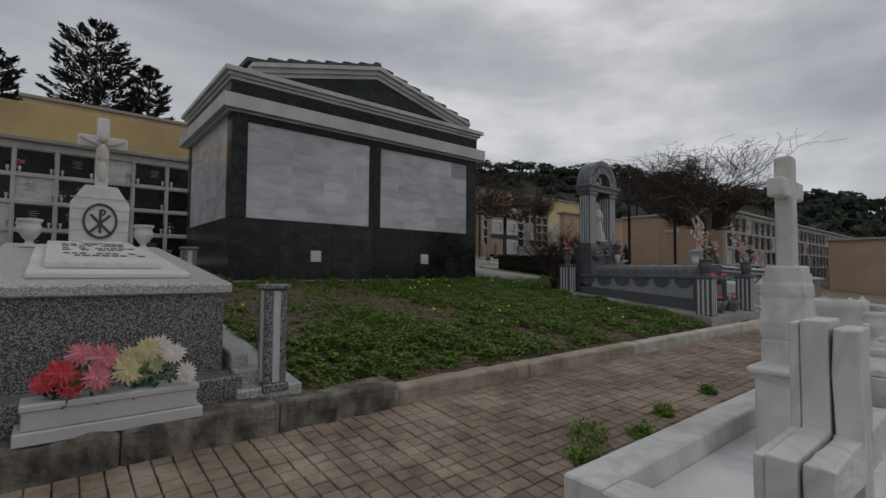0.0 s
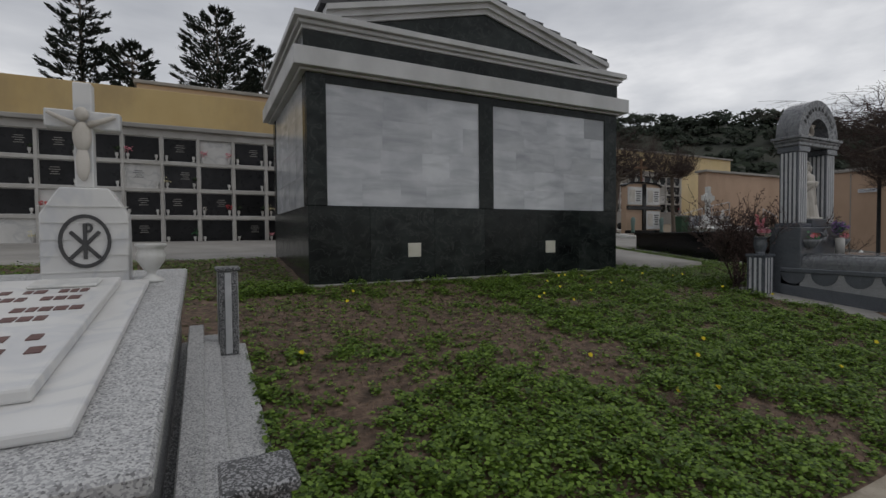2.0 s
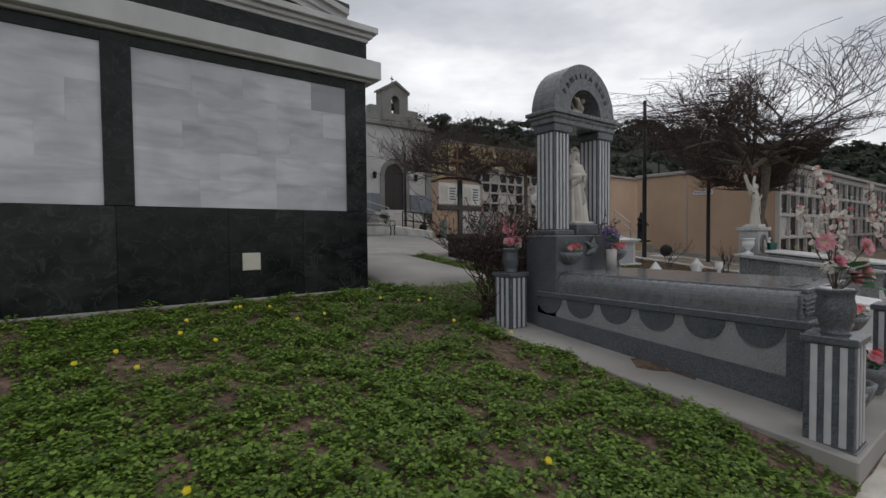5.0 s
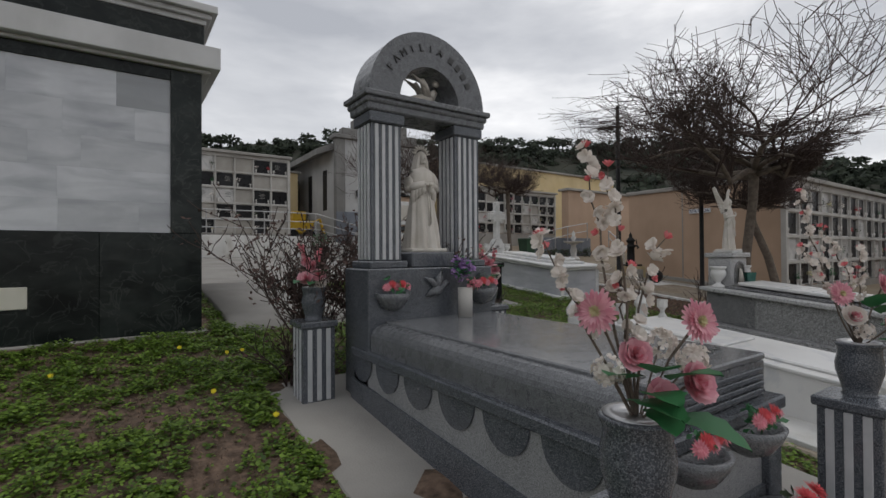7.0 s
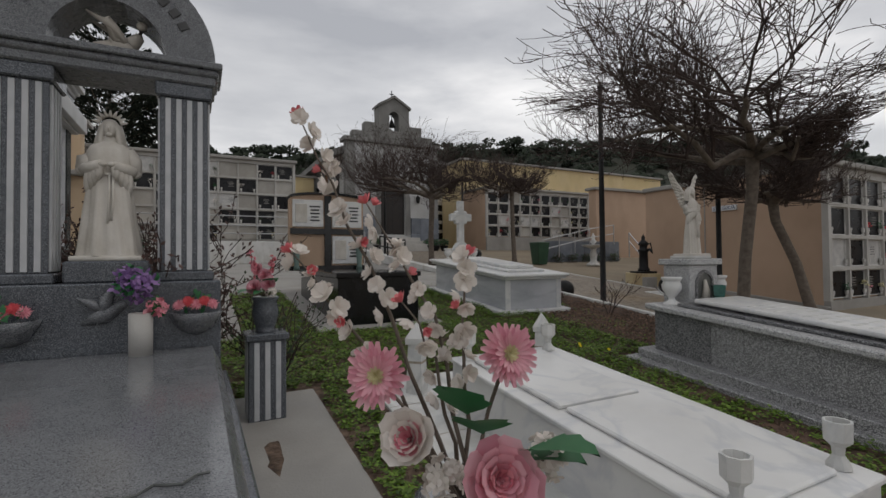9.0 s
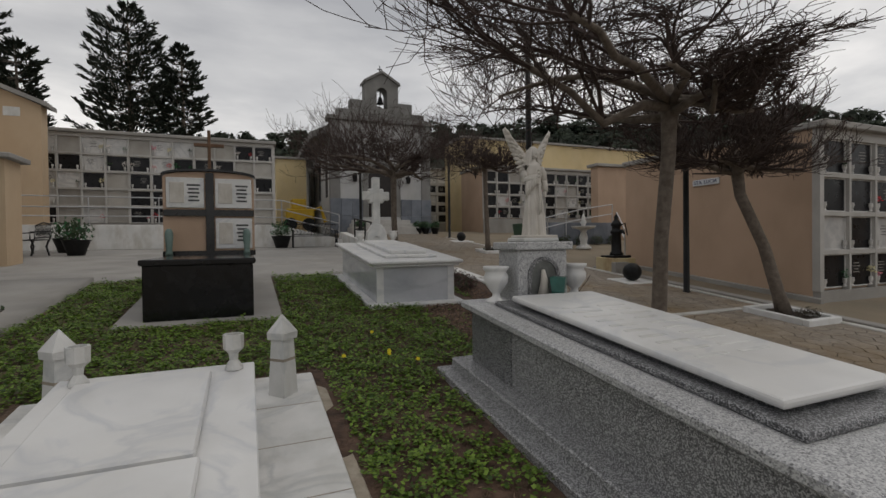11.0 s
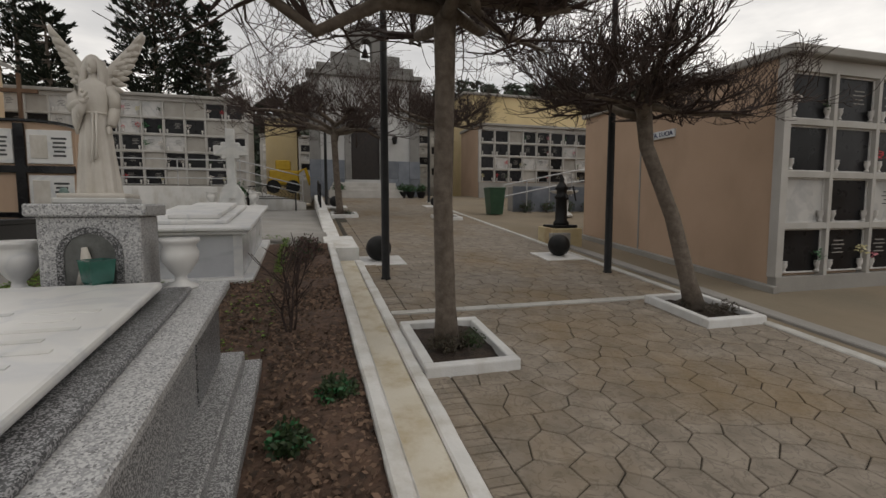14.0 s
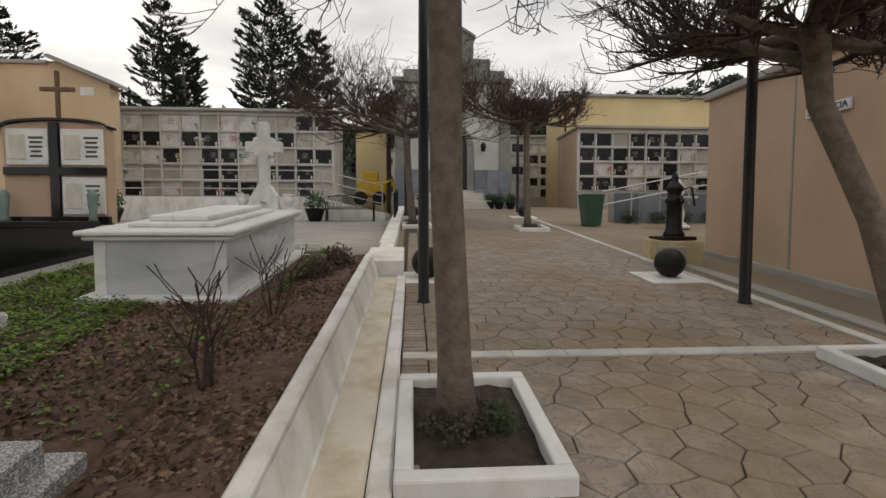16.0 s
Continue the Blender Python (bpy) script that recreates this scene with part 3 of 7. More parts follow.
                        put("vase", me_vase, s, vx, -0.045, fw, 1.05)
                        if rng.random() < 0.5:
                            put("flower_posy", rng.choice(blooms), s, vx, -0.05, fw, rng.uniform(0.9, 1.5))
    th.matrix_world = pose(origin[0], origin[1], 0, 0, 0, turn)
    ORIGIN[th] = Vector((0, 0, 0))
    return th


# the block beside the plaza, with its long plastered end wall
nb_r = niche_block("niche_block", "tan plastered burial niche block with four rows of niches", (23.08, 8.05), 0, 34, 4, 0.89, 0.74, 1.19, 4.95, 4.25, 0.4, M_OCHRE, 11, dark=0.76, slab=(0.82, 0.65))
single("wall_joint", box(23.062, 23.079, 11.0, 11.03, 1.2, 4.2, 0), M_CONCRETE, "thin grey joint in the tan wall", "joint", kind="structure")
nb_sign = thing("street_sign", (23.04, 10.44, 3.5), "white enamel sign reading STA. LUCIA on the tan wall", "sign")
part("plate", box(23.04, 23.078, 10.1, 10.78, 3.44, 3.58, 0.004), M_SIGN, nb_sign)
part("letters", moved(lettering("STA. LUCIA", 0.12), pose(23.036, 10.44, 3.51, 0, 0, -90)), M_SIGN_INK, nb_sign)
# the far block on the terrace
nb_a = niche_block("niche_block", "pale cement burial niche block with many closed niches", (5.5, 25.0), 0, 11, 5, 0.785, 0.69, 3.14, 2.6, 6.65, 1.8, M_CONCRETE_PALE, 5, dark=0.78, plain=0.27, slab=(0.72, 0.61))
# the block with the ochre parapet
nb_b = niche_block("niche_block", "burial niche block under a stained ochre parapet", (-16.1, 17.8), 0, 21, 4, 0.945, 0.785, 1.85, 3.5, 5.1, 1.4, M_CONCRETE_PALE, 8, dark=0.76, parapet=1.1, slab=(0.87, 0.69))
# the block in front of the yellow building
nb_y = niche_block("niche_block", "small tan burial niche block before a yellow building", (25.0, 25.4), 0, 10, 4, 0.78, 0.66, 3.5, 2.9, 6.25, 2.2, M_OCHRE, 21, dark=0.72, plain=0.1, slab=(0.71, 0.58))
nb_c = niche_block("niche_block", "pale niche block behind the chapel", (22.6, 33.0), 0, 4, 5, 0.89, 0.68, 3.6, 2.5, 7.2, 2.6, M_CONCRETE_PALE, 25, dark=0.6, slab=(0.74, 0.5), vases=False)
nb_d = niche_block("niche_block", "pale niche block far behind the terrace", (13.5, 40.0), 0, 5, 4, 0.89, 0.68, 4.3, 2.5, 7.4, 2.6, M_CONCRETE_PALE, 27, dark=0.4, slab=(0.74, 0.5), vases=False)


# ---- other buildings ----
def house(name, label, x0, x1, y0, y1, z0, z1, material, roof=0.12, roof_mat=M_CONCRETE):
    th = thing(name, (x0, y0, z0), label, "building")
    part("wall", box(x0, x1, y0, y1, z0, z1, 0), material, th)
    part("roof", box(x0 - 0.15, x1 + 0.15, y0 - 0.15, y1 + 0.15, z1, z1 + roof, 0.02), roof_mat, th)
    return th


yellow = house("yellow_building", "large yellow plastered building behind niches", 25.3, 44, 28.6, 31.5, 2.2, 8.5, M_CREAM, roof=0.14)
part("downpipe", tube([(25.45, 28.53, 2.8), (25.45, 28.53, 8.45)], [0.05, 0.05], 8), M_IRON, yellow)
house("yellow_store", "low cream store behind the niche block", 14.6, 16.2, 30, 36, 2.5, 6.9, M_CREAM)
mh = thing("mausoleum_house", (4.0, 22.4, 1.8), "cream plastered family mausoleum with a sloping roof", "building")
part("wall", prism([(-1.0, 1.8), (6.75, 1.8), (6.75, 6.98), (4.93, 7.74), (-1.0, 7.62)], 22.4, 22.95), M_PEACH, mh)
part("roof", prism([(4.7, 7.84), (6.98, 6.9), (6.98, 7.04), (4.85, 7.93), (4.7, 7.93)], 22.2, 23.1), M_CONCRETE, mh, "thin overhanging roof slab")
part("flat_roof", box(-1.1, 4.7, 22.3, 23.05, 7.62, 7.75, 0.02), M_CONCRETE, mh)
part("stain_patch", box(5.75, 6.2, 22.39, 22.4, 6.55, 6.85, 0.004), M_WHITEWASH, mh, "flaked pale patch")
house("mausoleum_house", "tan plastered low mausoleum by the terrace", 4.3, 8.2, 15.8, 16.6, 1.5, 4.15, M_PEACH)
house("tan_building", "tan plastered flat-roofed building beyond the niches", 28.65, 42, 20.6, 21.1, 2.0, 5.72, M_OCHRE, roof=0.14)
house("tan_building", "tan plastered flat-roofed building across the graves", 30, 48, -6, 5.8, 0.0, 3.1, M_OCHRE, roof=0.12)

# chapel
ch = thing("chapel", (19.4, 25.7, 3.0), "small grey chapel with a bell gable and arched door", "chapel")
cy = 25.7


def arch_outline(x0, x1, z0, spring, seg=10):
    r = (x1 - x0) / 2
    xm = (x0 + x1) / 2
    return [(x0, z0), (x1, z0), (x1, spring)] + [(xm + r * math.cos(a), spring + r * math.sin(a)) for a in (math.pi * k / seg for k in range(1, seg))] + [(x0, spring)]


def wall_with_arch(x0, x1, z0, z1, ax0, ax1, az0, spring, y0, y1, top=None):
    """A wall with an arched opening that goes through it."""
    bm = bmesh.new()
    seg = 10
    r, xm = (ax1 - ax0) / 2, (ax0 + ax1) / 2
    box(x0, ax0, y0, y1, z0, spring, 0, bm)
    box(ax1, x1, y0, y1, z0, spring, 0, bm)
    if az0 > z0:
        box(ax0, ax1, y0, y1, z0, az0, 0, bm)
    pts = [(xm + r * math.cos(math.pi * k / seg), spring + r * math.sin(math.pi * k / seg)) for k in range(seg + 1)]
    crown = top or [(x1, z1), (x0, z1)]
    half = seg // 2
    prism([(ax1, spring), (x1, spring), crown[0]] + ([crown[1]] if len(crown) == 3 else [(xm, z1)]) + [pts[k] for k in range(half, 0, -1)], y0, y1, bm)
    prism([(x0, spring), (ax0, spring)] + [pts[k] for k in range(seg - 1, half - 1, -1)] + ([crown[1]] if len(crown) == 3 else [(xm, z1)]) + [crown[-1]], y0, y1, bm)
    return bm


part("wall", wall_with_arch(16.9, 21.9, 2.6, 8.2, 18.7, 20.05, 3.5, 5.45, cy, cy + 0.4), M_CHAPEL, ch, "pale rendered front wall")
part("nave", box(16.95, 21.85, cy + 0.4, cy + 11, 2.6, 7.9, 0), M_CHAPEL, ch)
part("nave_roof", prism([(16.0, 7.35), (16.0, 7.65), (19.4, 9.2), (22.8, 7.65), (22.8, 7.35), (19.4, 8.7)], cy + 0.45, cy + 11.4), M_CHAPEL_STONE, ch, "overhanging grey roof slab")
for k in range(4):
    part("side_window", box(16.93, 16.96, cy + 1.6 + 2.4 * k, cy + 2.2 + 2.4 * k, 4.6, 6.8, 0.01), M_IRON, ch, "tall dark window")
for a, b in ((16.82, 17.3), (21.5, 21.98)):
    part("corner_pilaster", box(a, b, cy - 0.08, cy + 0.3, 2.6, 8.2, 0.01), M_CHAPEL_STONE, ch, "grey stone corner pilaster")
for a, b in ((18.4, 18.68), (20.07, 20.35)):
    part("door_jamb", box(a, b, cy - 0.05, cy + 0.1, 3.5, 5.5, 0.01), M_CHAPEL_STONE, ch, "grey stone door jamb")
for k in range(10):
    a0, a1 = math.pi * k / 10, math.pi * (k + 1) / 10 - 0.012
    pr = [(19.375 + q * math.cos(a), 5.45 + q * math.sin(a)) for q, a in ((0.69, a0), (0.95, a0), (0.95, a1), (0.69, a1))]
    part("arch_stone", prism(pr, cy - 0.05, cy + 0.1), M_CHAPEL_STONE, ch)
dado = [(16.8, 18.38), (20.37, 22.0)]
for a, b in dado:
    for r in range(2):
        nn = 3
        for k in range(nn):
            w = (b - a) / nn
            part("stone_panel", box(a + k * w + 0.004, a + (k + 1) * w - 0.004, cy - 0.1, cy - 0.001, 2.7 + r * 0.85, 2.7 + (r + 1) * 0.85 - 0.008, 0.008), M_SLATE, ch)
part("cornice", box(16.7, 22.1, cy - 0.2, cy + 0.6, 8.2, 8.42, 0.03), M_CHAPEL_STONE, ch)
for k, (a, b) in enumerate(((17.2, 21.6), (17.45, 21.35), (17.7, 21.1))):
    part("step", box(17.9 - 0.3 + 0.1 * k, 20.9 - 0.1 * k, cy - 1.25 + 0.36 * k, cy - 0.001 * k, 2.6 - 0.01 * k, 2.97 + 0.18 * k, 0.01), M_CONCRETE_PALE, ch, "pale stone step")
part("door", prism(arch_outline(18.71, 20.04, 3.5, 5.44), cy + 0.12, cy + 0.2), M_DOOR, ch, "dark wooden arched double door")
part("door_gap", box(19.37, 19.38, cy + 0.112, cy + 0.12, 3.52, 6.05, 0), M_IRON, ch)
part("bell_gable", wall_with_arch(18.6, 20.3, 8.42, 10.3, 19.18, 19.72, 8.95, 9.72, cy - 0.05, cy + 0.65, top=[(20.3, 10.2), (19.45, 10.7), (18.6, 10.2)]), M_CHAPEL_STONE, ch, "grey stone bell gable with an arched opening")
for s in (-1, 1):
    part("gable_coping", prism([(19.45, 10.7), (19.45 + s * 0.93, 10.15), (19.45 + s * 0.93, 10.27), (19.45, 10.83)], cy - 0.15, cy + 0.75), M_CHAPEL_STONE, ch)
for a, b, q in ((17.85, 18.61, 9.3), (20.29, 21.05, 9.3), (17.2, 17.86, 8.8), (21.04, 21.7, 8.8)):
    part("gable_shoulder", box(a, b, cy, cy + 0.5, 8.42, q, 0.01), M_CHAPEL_STONE, ch)
part("bell", lathe(19.45, cy + 0.3, 9.25, [(0.2, 0), (0.16, 0.07), (0.11, 0.22), (0.08, 0.32), (0.03, 0.4), (0.03, 0.72)], 12), M_IRON, ch, "dark bronze bell", True)
tc = box(19.43, 19.47, cy + 0.28, cy + 0.32, 10.75, 11.2, 0.004)
box(19.33, 19.57, cy + 0.282, cy + 0.318, 11.0, 11.04, 0.004, tc)
part("cross", tc, M_IRON, ch)
for x in (18.0, 20.75):
    lan = thing("wall_lantern", (x, cy - 0.16, 5.3), "small dark wall lantern beside the chapel door", "lamp", "chapel lanterns")
    part("body", lathe(x, cy - 0.14, 5.2, [(0.05, 0), (0.1, 0.04), (0.13, 0.3), (0.02, 0.42)], 6), M_IRON, lan)
    part("bracket", box(x - 0.03, x + 0.03, cy - 0.14, cy, 5.25, 5.31, 0.004), M_IRON, lan)

# ramp and terrace wall before the far block
rw = bmesh.new()
prism_x([(21.5, 1.7), (21.8, 1.7), (21.8, 2.92), (21.5, 2.92)], -4, 14.3, rw, 0.01)
prism([(14.3, 1.7), (16.6, 1.7), (16.6, 2.35), (14.3, 2.9)], 21.52, 21.78, rw, 0.01)
single("terrace_wall", rw, M_WHITEWASH, "whitewashed retaining wall of the ramp", "wall", kind="structure")
sheet("pavement", -4, 16.6, 21.8, 30.0, lambda x, y: 2.86 - max(0.0, x - 14.3) * 0.2, M_CONCRETE, "concrete ramp and terrace behind the white wall", 0.8)


def railing(name, label, pts, posts, bars=(0.95, 0.6, 0.3), r=0.022, material=M_STEEL):
    """Posts at the listed points; bars run through all of them."""
    th = thing(name, pts[0], label, "railing")
    for p in posts:
        part("post", tube([p, (p[0], p[1], p[2] + bars[0])], [r, r], 8), material, th)
    for h in bars:
        part("rail", tube([(p[0], p[1], p[2] + h) for p in pts], [r * 0.9] * len(pts), 8), material, th)
    return th


rp = [(-2 + 2.04 * k, 21.65, 2.92) for k in range(9)] + [(16.5, 21.65, 2.4)]
railing("ramp_railing", "steel tube railing along the ramp", rp, rp)
rp2 = [(23.3 + 0.9 * k, 18.4, 2.05 + 0.18 * k) for k in range(4)] + [(27.5, 18.4, 2.8)]
railing("ramp_railing", "steel railing by the small niche block", rp2, rp2, (0.9, 0.5))
iron_r = [(17.05, 18.6 + 0.9 * k, 2.05 + 0.09 * k) for k in range(4)]
railing("iron_railing", "black iron railing beside the bench", iron_r, iron_r, (0.85, 0.45), 0.03, M_IRON)

# ---- mausoleum of dark and white marble ----
ma = thing("mausoleum", (5.4, 8.85, 1.2), "mausoleum clad in dark green and white marble slabs", "mausoleum")
MX0, MX1, MY0, MY1, MZ = 2.4, 8.43, 8.86, 12.3, 1.0
part("core", box(MX0 + 0.03, MX1 - 0.03, MY0 + 0.03, MY1 - 0.03, MZ, 4.95, 0), M_MARBLE_DARK, ma)
part("footing", box(MX0 - 0.06, MX1 + 0.06, MY0 - 0.1, MY1 + 0.06, 0.9, 1.30, 0.01), M_CONCRETE, ma, "worn cement footing")
rng = random.Random(4)
# dark slabs of the base
xs = [MX0, 3.32, 4.4, 5.35, 6.5, 7.45, MX1]
for a, b in zip(xs, xs[1:]):
    part("base_slab", box(a, b - 0.002, MY0 - 0.03, MY0 + 0.03, 1.22, 2.44, 0.003), M_MARBLE_DARK, ma)
for a, b in ((MY0 + 0.031, 10.0), (10.0, 11.2), (11.2, MY1)):
    for x0, x1 in ((MX0 - 0.0, MX0 + 0.03), (MX1 - 0.03, MX1 + 0.0)):
        part("base_slab", box(x0, x1, a, b - 0.002, 1.22, 2.44, 0.003), M_MARBLE_DARK, ma)
for a, b in ((MX0, 2.68), (5.25, 5.53), (8.11, MX1)):
    part("pilaster", box(a, b, MY0 - 0.035, MY0 + 0.03, 2.445, 4.33, 0.004), M_MARBLE_DARK, ma)
for x0, x1 in ((MX0 - 0.005, MX0 + 0.03), (MX1 - 0.03, MX1 + 0.005)):
    for a, b in ((MY0 + 0.031, 9.1), (MY1 - 0.28, MY1)):
        part("pilaster", box(x0, x1, a, b, 2.445, 4.33, 0.004), M_MARBLE_DARK, ma)
part("lintel_strip", box(2.68, 8.11, MY0 - 0.03, MY0 + 0.03, 4.2, 4.33, 0.003), M_MARBLE_DARK, ma)
for side, (pa, pb) in enumerate(((2.68, 5.25), (5.53, 8.11))):
    zs = [2.445, 2.78, 3.12, 3.46, 3.82, 4.2] if side else [2.445, 2.86, 3.3, 3.76, 4.2]
    for r in range(len(zs) - 1):
        x = pa
        while x < pb - 0.01:
            w = rng.uniform(0.4, 0.95)
            e = pb if pb - x - w < 0.3 else x + w
            part("marble_slab", box(x + 0.0003, e - 0.0003, MY0 - 0.012 - rng.uniform(0, 0.001), MY0 + 0.03, zs[r] + 0.0003, zs[r + 1] - 0.0003, 0.0005), M_MARBLE_SMOKE if side and r == len(zs) - 2 and x < 7.7 <= e else M_MARBLE_PANEL, ma)
            x = e
for x0, x1 in ((MX0 + 0.01, MX0 + 0.03), (MX1 - 0.03, MX1 - 0.01)):
    for r in range(4):
        for k in range(4):
            y = 9.1 + k * (MY1 - 0.28 - 9.1) / 4
            part("marble_slab", box(x0, x1, y + 0.001, y + (MY1 - 0.38 - 9.0) / 4 - 0.001, 2.446 + r * 0.47, 2.444 + (r + 1) * 0.47, 0.002), M_MARBLE_PANEL, ma)
for x in (3.93, 6.65):
    part("vent", box(x, x + 0.22, MY0 - 0.045, MY0 - 0.028, 1.66, 1.88, 0.006), M_VENT, ma, "square cream vent cover")


def band_round(z0, z1, out, material, name, label=""):
    """A course that runs round the building, standing out by out."""
    x0, x1, y0, y1 = MX0 - out, MX1 + out, MY0 - out, MY1 + out
    return part(name, box(x0, x1, y0, y1, z0, z1, 0.008), material, ma, label)


part("soffit", box(MX0 - 0.09, MX1 + 0.09, MY0 - 0.09, MY1 + 0.09, 4.33, 4.37, 0.01), M_MARBLE_GREY, ma)
band_round(4.37, 4.63, 0.185, M_MARBLE_GREY, "eave_slab", "grey marble eave course")
band_round(4.63, 4.92, 0.03, M_MARBLE_DARK, "frieze", "dark marble frieze")
for k, (a, b, o) in enumerate(((4.92, 4.98, 0.05), (4.98, 5.04, 0.1), (5.04, 5.13, 0.16))):
    band_round(a, b, o, M_MARBLE_GREY, "cornice", "stepped grey marble cornice")
xm = (MX0 + MX1) / 2
part("tympanum", prism([(MX0 + 0.4, 5.13), (MX1 - 0.4, 5.13), (xm, 5.85)], MY0 + 0.02, MY0 + 0.1), M_MARBLE_DARK, ma, "dark marble pediment field")
part("roof_core", prism([(MX0 + 0.3, 5.13), (MX1 - 0.3, 5.13), (xm, 5.93)], MY0 + 0.1, MY1 + 0.1), M_CONCRETE, ma)
half_w = 2.72
for s in (-1, 1):
    xe = xm + s * half_w
    for k, (t0, t1, yo) in enumerate(((-0.25, -0.17, 0.02), (-0.17, -0.08, 0.07), (-0.08, 0.0, 0.13))):
        part("raking_cornice", prism([(xm, 5.98 + t0), (xe, 5.29 + t0), (xe, 5.29 + t1), (xm, 5.98 + t1)], MY0 - yo, MY0 + 0.15), M_MARBLE_GREY, ma)
# roof tiles: courses that overlap down each slope, their ends stepped
for s in (-1, 1):
    for k in range(7):
        xa, xb = xm + s * half_w * k / 7, xm + s * (half_w + 0.03) * (k + 1.08) / 7
        za, zb = 5.985 - 0.69 * k / 7, 5.985 - 0.69 * (k + 1.08) / 7
        part("roof_tile_course", prism([(xa, za), (xb, zb + 0.045), (xb, zb + 0.125), (xa, za + 0.06)], MY0 - 0.02, MY1 + 0.1), M_TILE_DARK, ma)
part("ridge_tile", prism([(xm - 0.12, 5.98), (xm + 0.12, 5.98), (xm + 0.06, 6.1), (xm - 0.06, 6.1)], MY0 - 0.05, MY1 + 0.2), M_TILE_DARK, ma)


# ---- kerb along the lawn ----
kerb = thing("kerb", (4, 3.15, 0.5), "mossy concrete kerb along the lawn", "kerb", kind="structure")
rng = random.Random(9)
x = -5.0
while x < 16.6:
    rough_end = x < 1.2
    w = rng.uniform(0.7, 1.0) if rough_end else rng.uniform(1.5, 2.2)
    dz, dy = rng.uniform(-0.008, 0.008), rng.uniform(-0.008, 0.008)
    bm = box(x + 0.001, x + w - 0.001, 3.06 + dy - (0.03 if rough_end else 0), 3.25 + dy, 0.25, (0.645 if rough_end else 0.595) + dz, 0.022, None, 2)
    bmesh.ops.subdivide_edges(bm, edges=[e for e in bm.edges if e.calc_length() > 0.1], cuts=11 if rough_end else 7, use_grid_fill=True)
    for v in bm.verts:
        q = v.co * 4
        v.co += (0.024 if rough_end else 0.014) * Vector((0, noise.noise(q) + 0.5 * noise.noise(q * 3.1), noise.noise(v.co * 5 + Vector((3, 1, 2))) + 0.5 * noise.noise(q * 3.7)))
    part("kerb_stone", bm, M_KERB_OLD if rough_end else (M_KERB if x < 5.6 else M_KERB_WHITE), kerb)
    x += w


# ---- fluted pillars, vases ----
def fluted_pillar(x, y, z0, z1, w, material, strips, label, group, cap=0.05):
    """A square pillar with raised pale strips on its faces and a slab on top."""
    th = thing("grave_pillar", (x, y, z0), label, "pillar", group)
    part("shaft", box(x - w / 2, x + w / 2, y - w / 2, y + w / 2, z0, z1 - cap, 0.006), material, th)
    part("foot", box(x - w / 2 - 0.015, x + w / 2 + 0.015, y - w / 2 - 0.015, y + w / 2 + 0.015, z0, z0 + 0.05, 0.006), material, th)
    part("cap", box(x - w / 2 - 0.02, x + w / 2 + 0.02, y - w / 2 - 0.02, y + w / 2 + 0.02, z1 - cap, z1, 0.008), material, th)
    sw = w / (2 * strips + 1)
    for k in range(strips):
        a = -w / 2 + sw * (2 * k + 1)
        for q in (box(x + a, x + a + sw, y - w / 2 - 0.006, y - w / 2 + 0.01, z0 + 0.06, z1 - cap - 0.01, 0.003), box(x + a, x + a + sw, y + w / 2 - 0.01, y + w / 2 + 0.006, z0 + 0.06, z1 - cap - 0.01, 0.003),
                  box(x - w / 2 - 0.006, x - w / 2 + 0.01, y + a, y + a + sw, z0 + 0.06, z1 - cap - 0.01, 0.003), box(x + w / 2 - 0.01, x + w / 2 + 0.006, y + a, y + a + sw, z0 + 0.06, z1 - cap - 0.01, 0.003)):
            part("pale_strip", q, M_GRANITE_STRIP, th)
    return th


URN = [(0.5, 0), (0.5, 0.06), (0.2, 0.16), (0.16, 0.25), (0.3, 0.34), (0.52, 0.55), (0.55, 0.72), (0.46, 0.84), (0.5, 0.88), (0.58, 0.94), (0.58, 1.0), (0.42, 1.0), (0.38, 0.9)]


def urn(x, y, z, h, label, material=M_MARBLE, group="", fat=0.62):
    return single("urn", lathe(x, y, z, [(r * h * fat, q * h) for r, q in URN], 18), material, label, "urn", (x, y, z), True, group)


def petal(vs, fs, q, e, f, nrm, L, wide, cup):
    """One rounded, cupped petal from q outwards along e."""
    i = len(vs)
    for t, w, up in ((0.0, 0.12, 0.0), (0.4, 0.75, 0.28), (0.75, 1.0, 0.62), (1.0, 0.5, 0.85)):
        m = q + e * (L * t) + nrm * (cup * L * up)
        vs += [tuple(m - f * (0.5 * wide * L * w)), tuple(m - nrm * (0.05 * L)), tuple(m + f * (0.5 * wide * L * w))]
    for k in range(3):
        a = i + 3 * k
        fs += [(a, a + 1, a + 4, a + 3), (a + 1, a + 2, a + 5, a + 4)]


def bloom(c, nrm, r, rows, material, parent, name, seed=0, wide=0.85, count=5, cup=0.5, label="", lean=0.42):
    """An open flower: rows of petals, the inner ones smaller and more upright."""
    rng = random.Random(seed)
    n0 = Vector(nrm).normalized()
    a = n0.orthogonal().normalized()
    b = n0.cross(a)
    vs, fs = [], []
    for w in range(rows):
        k = count - (w if count > 7 else 0)
        for m in range(k):
            t0 = 2 * math.pi * (m + 0.5 * (w % 2) + rng.uniform(-0.12, 0.12)) / k
            e = math.cos(t0) * a + math.sin(t0) * b
            petal(vs, fs, Vector(c) + n0 * (0.06 * r * w), (e + n0 * (0.08 + lean * w)).normalized(), n0.cross(e), n0, r * (1 - 0.17 * w) * rng.uniform(0.88, 1.08), wide, cup)
    return bulk_part(name, vs, fs, material, parent, label, smooth=True)


def florets(c, r, count, parent, seed):
    """A round head of many tiny open white flowers."""
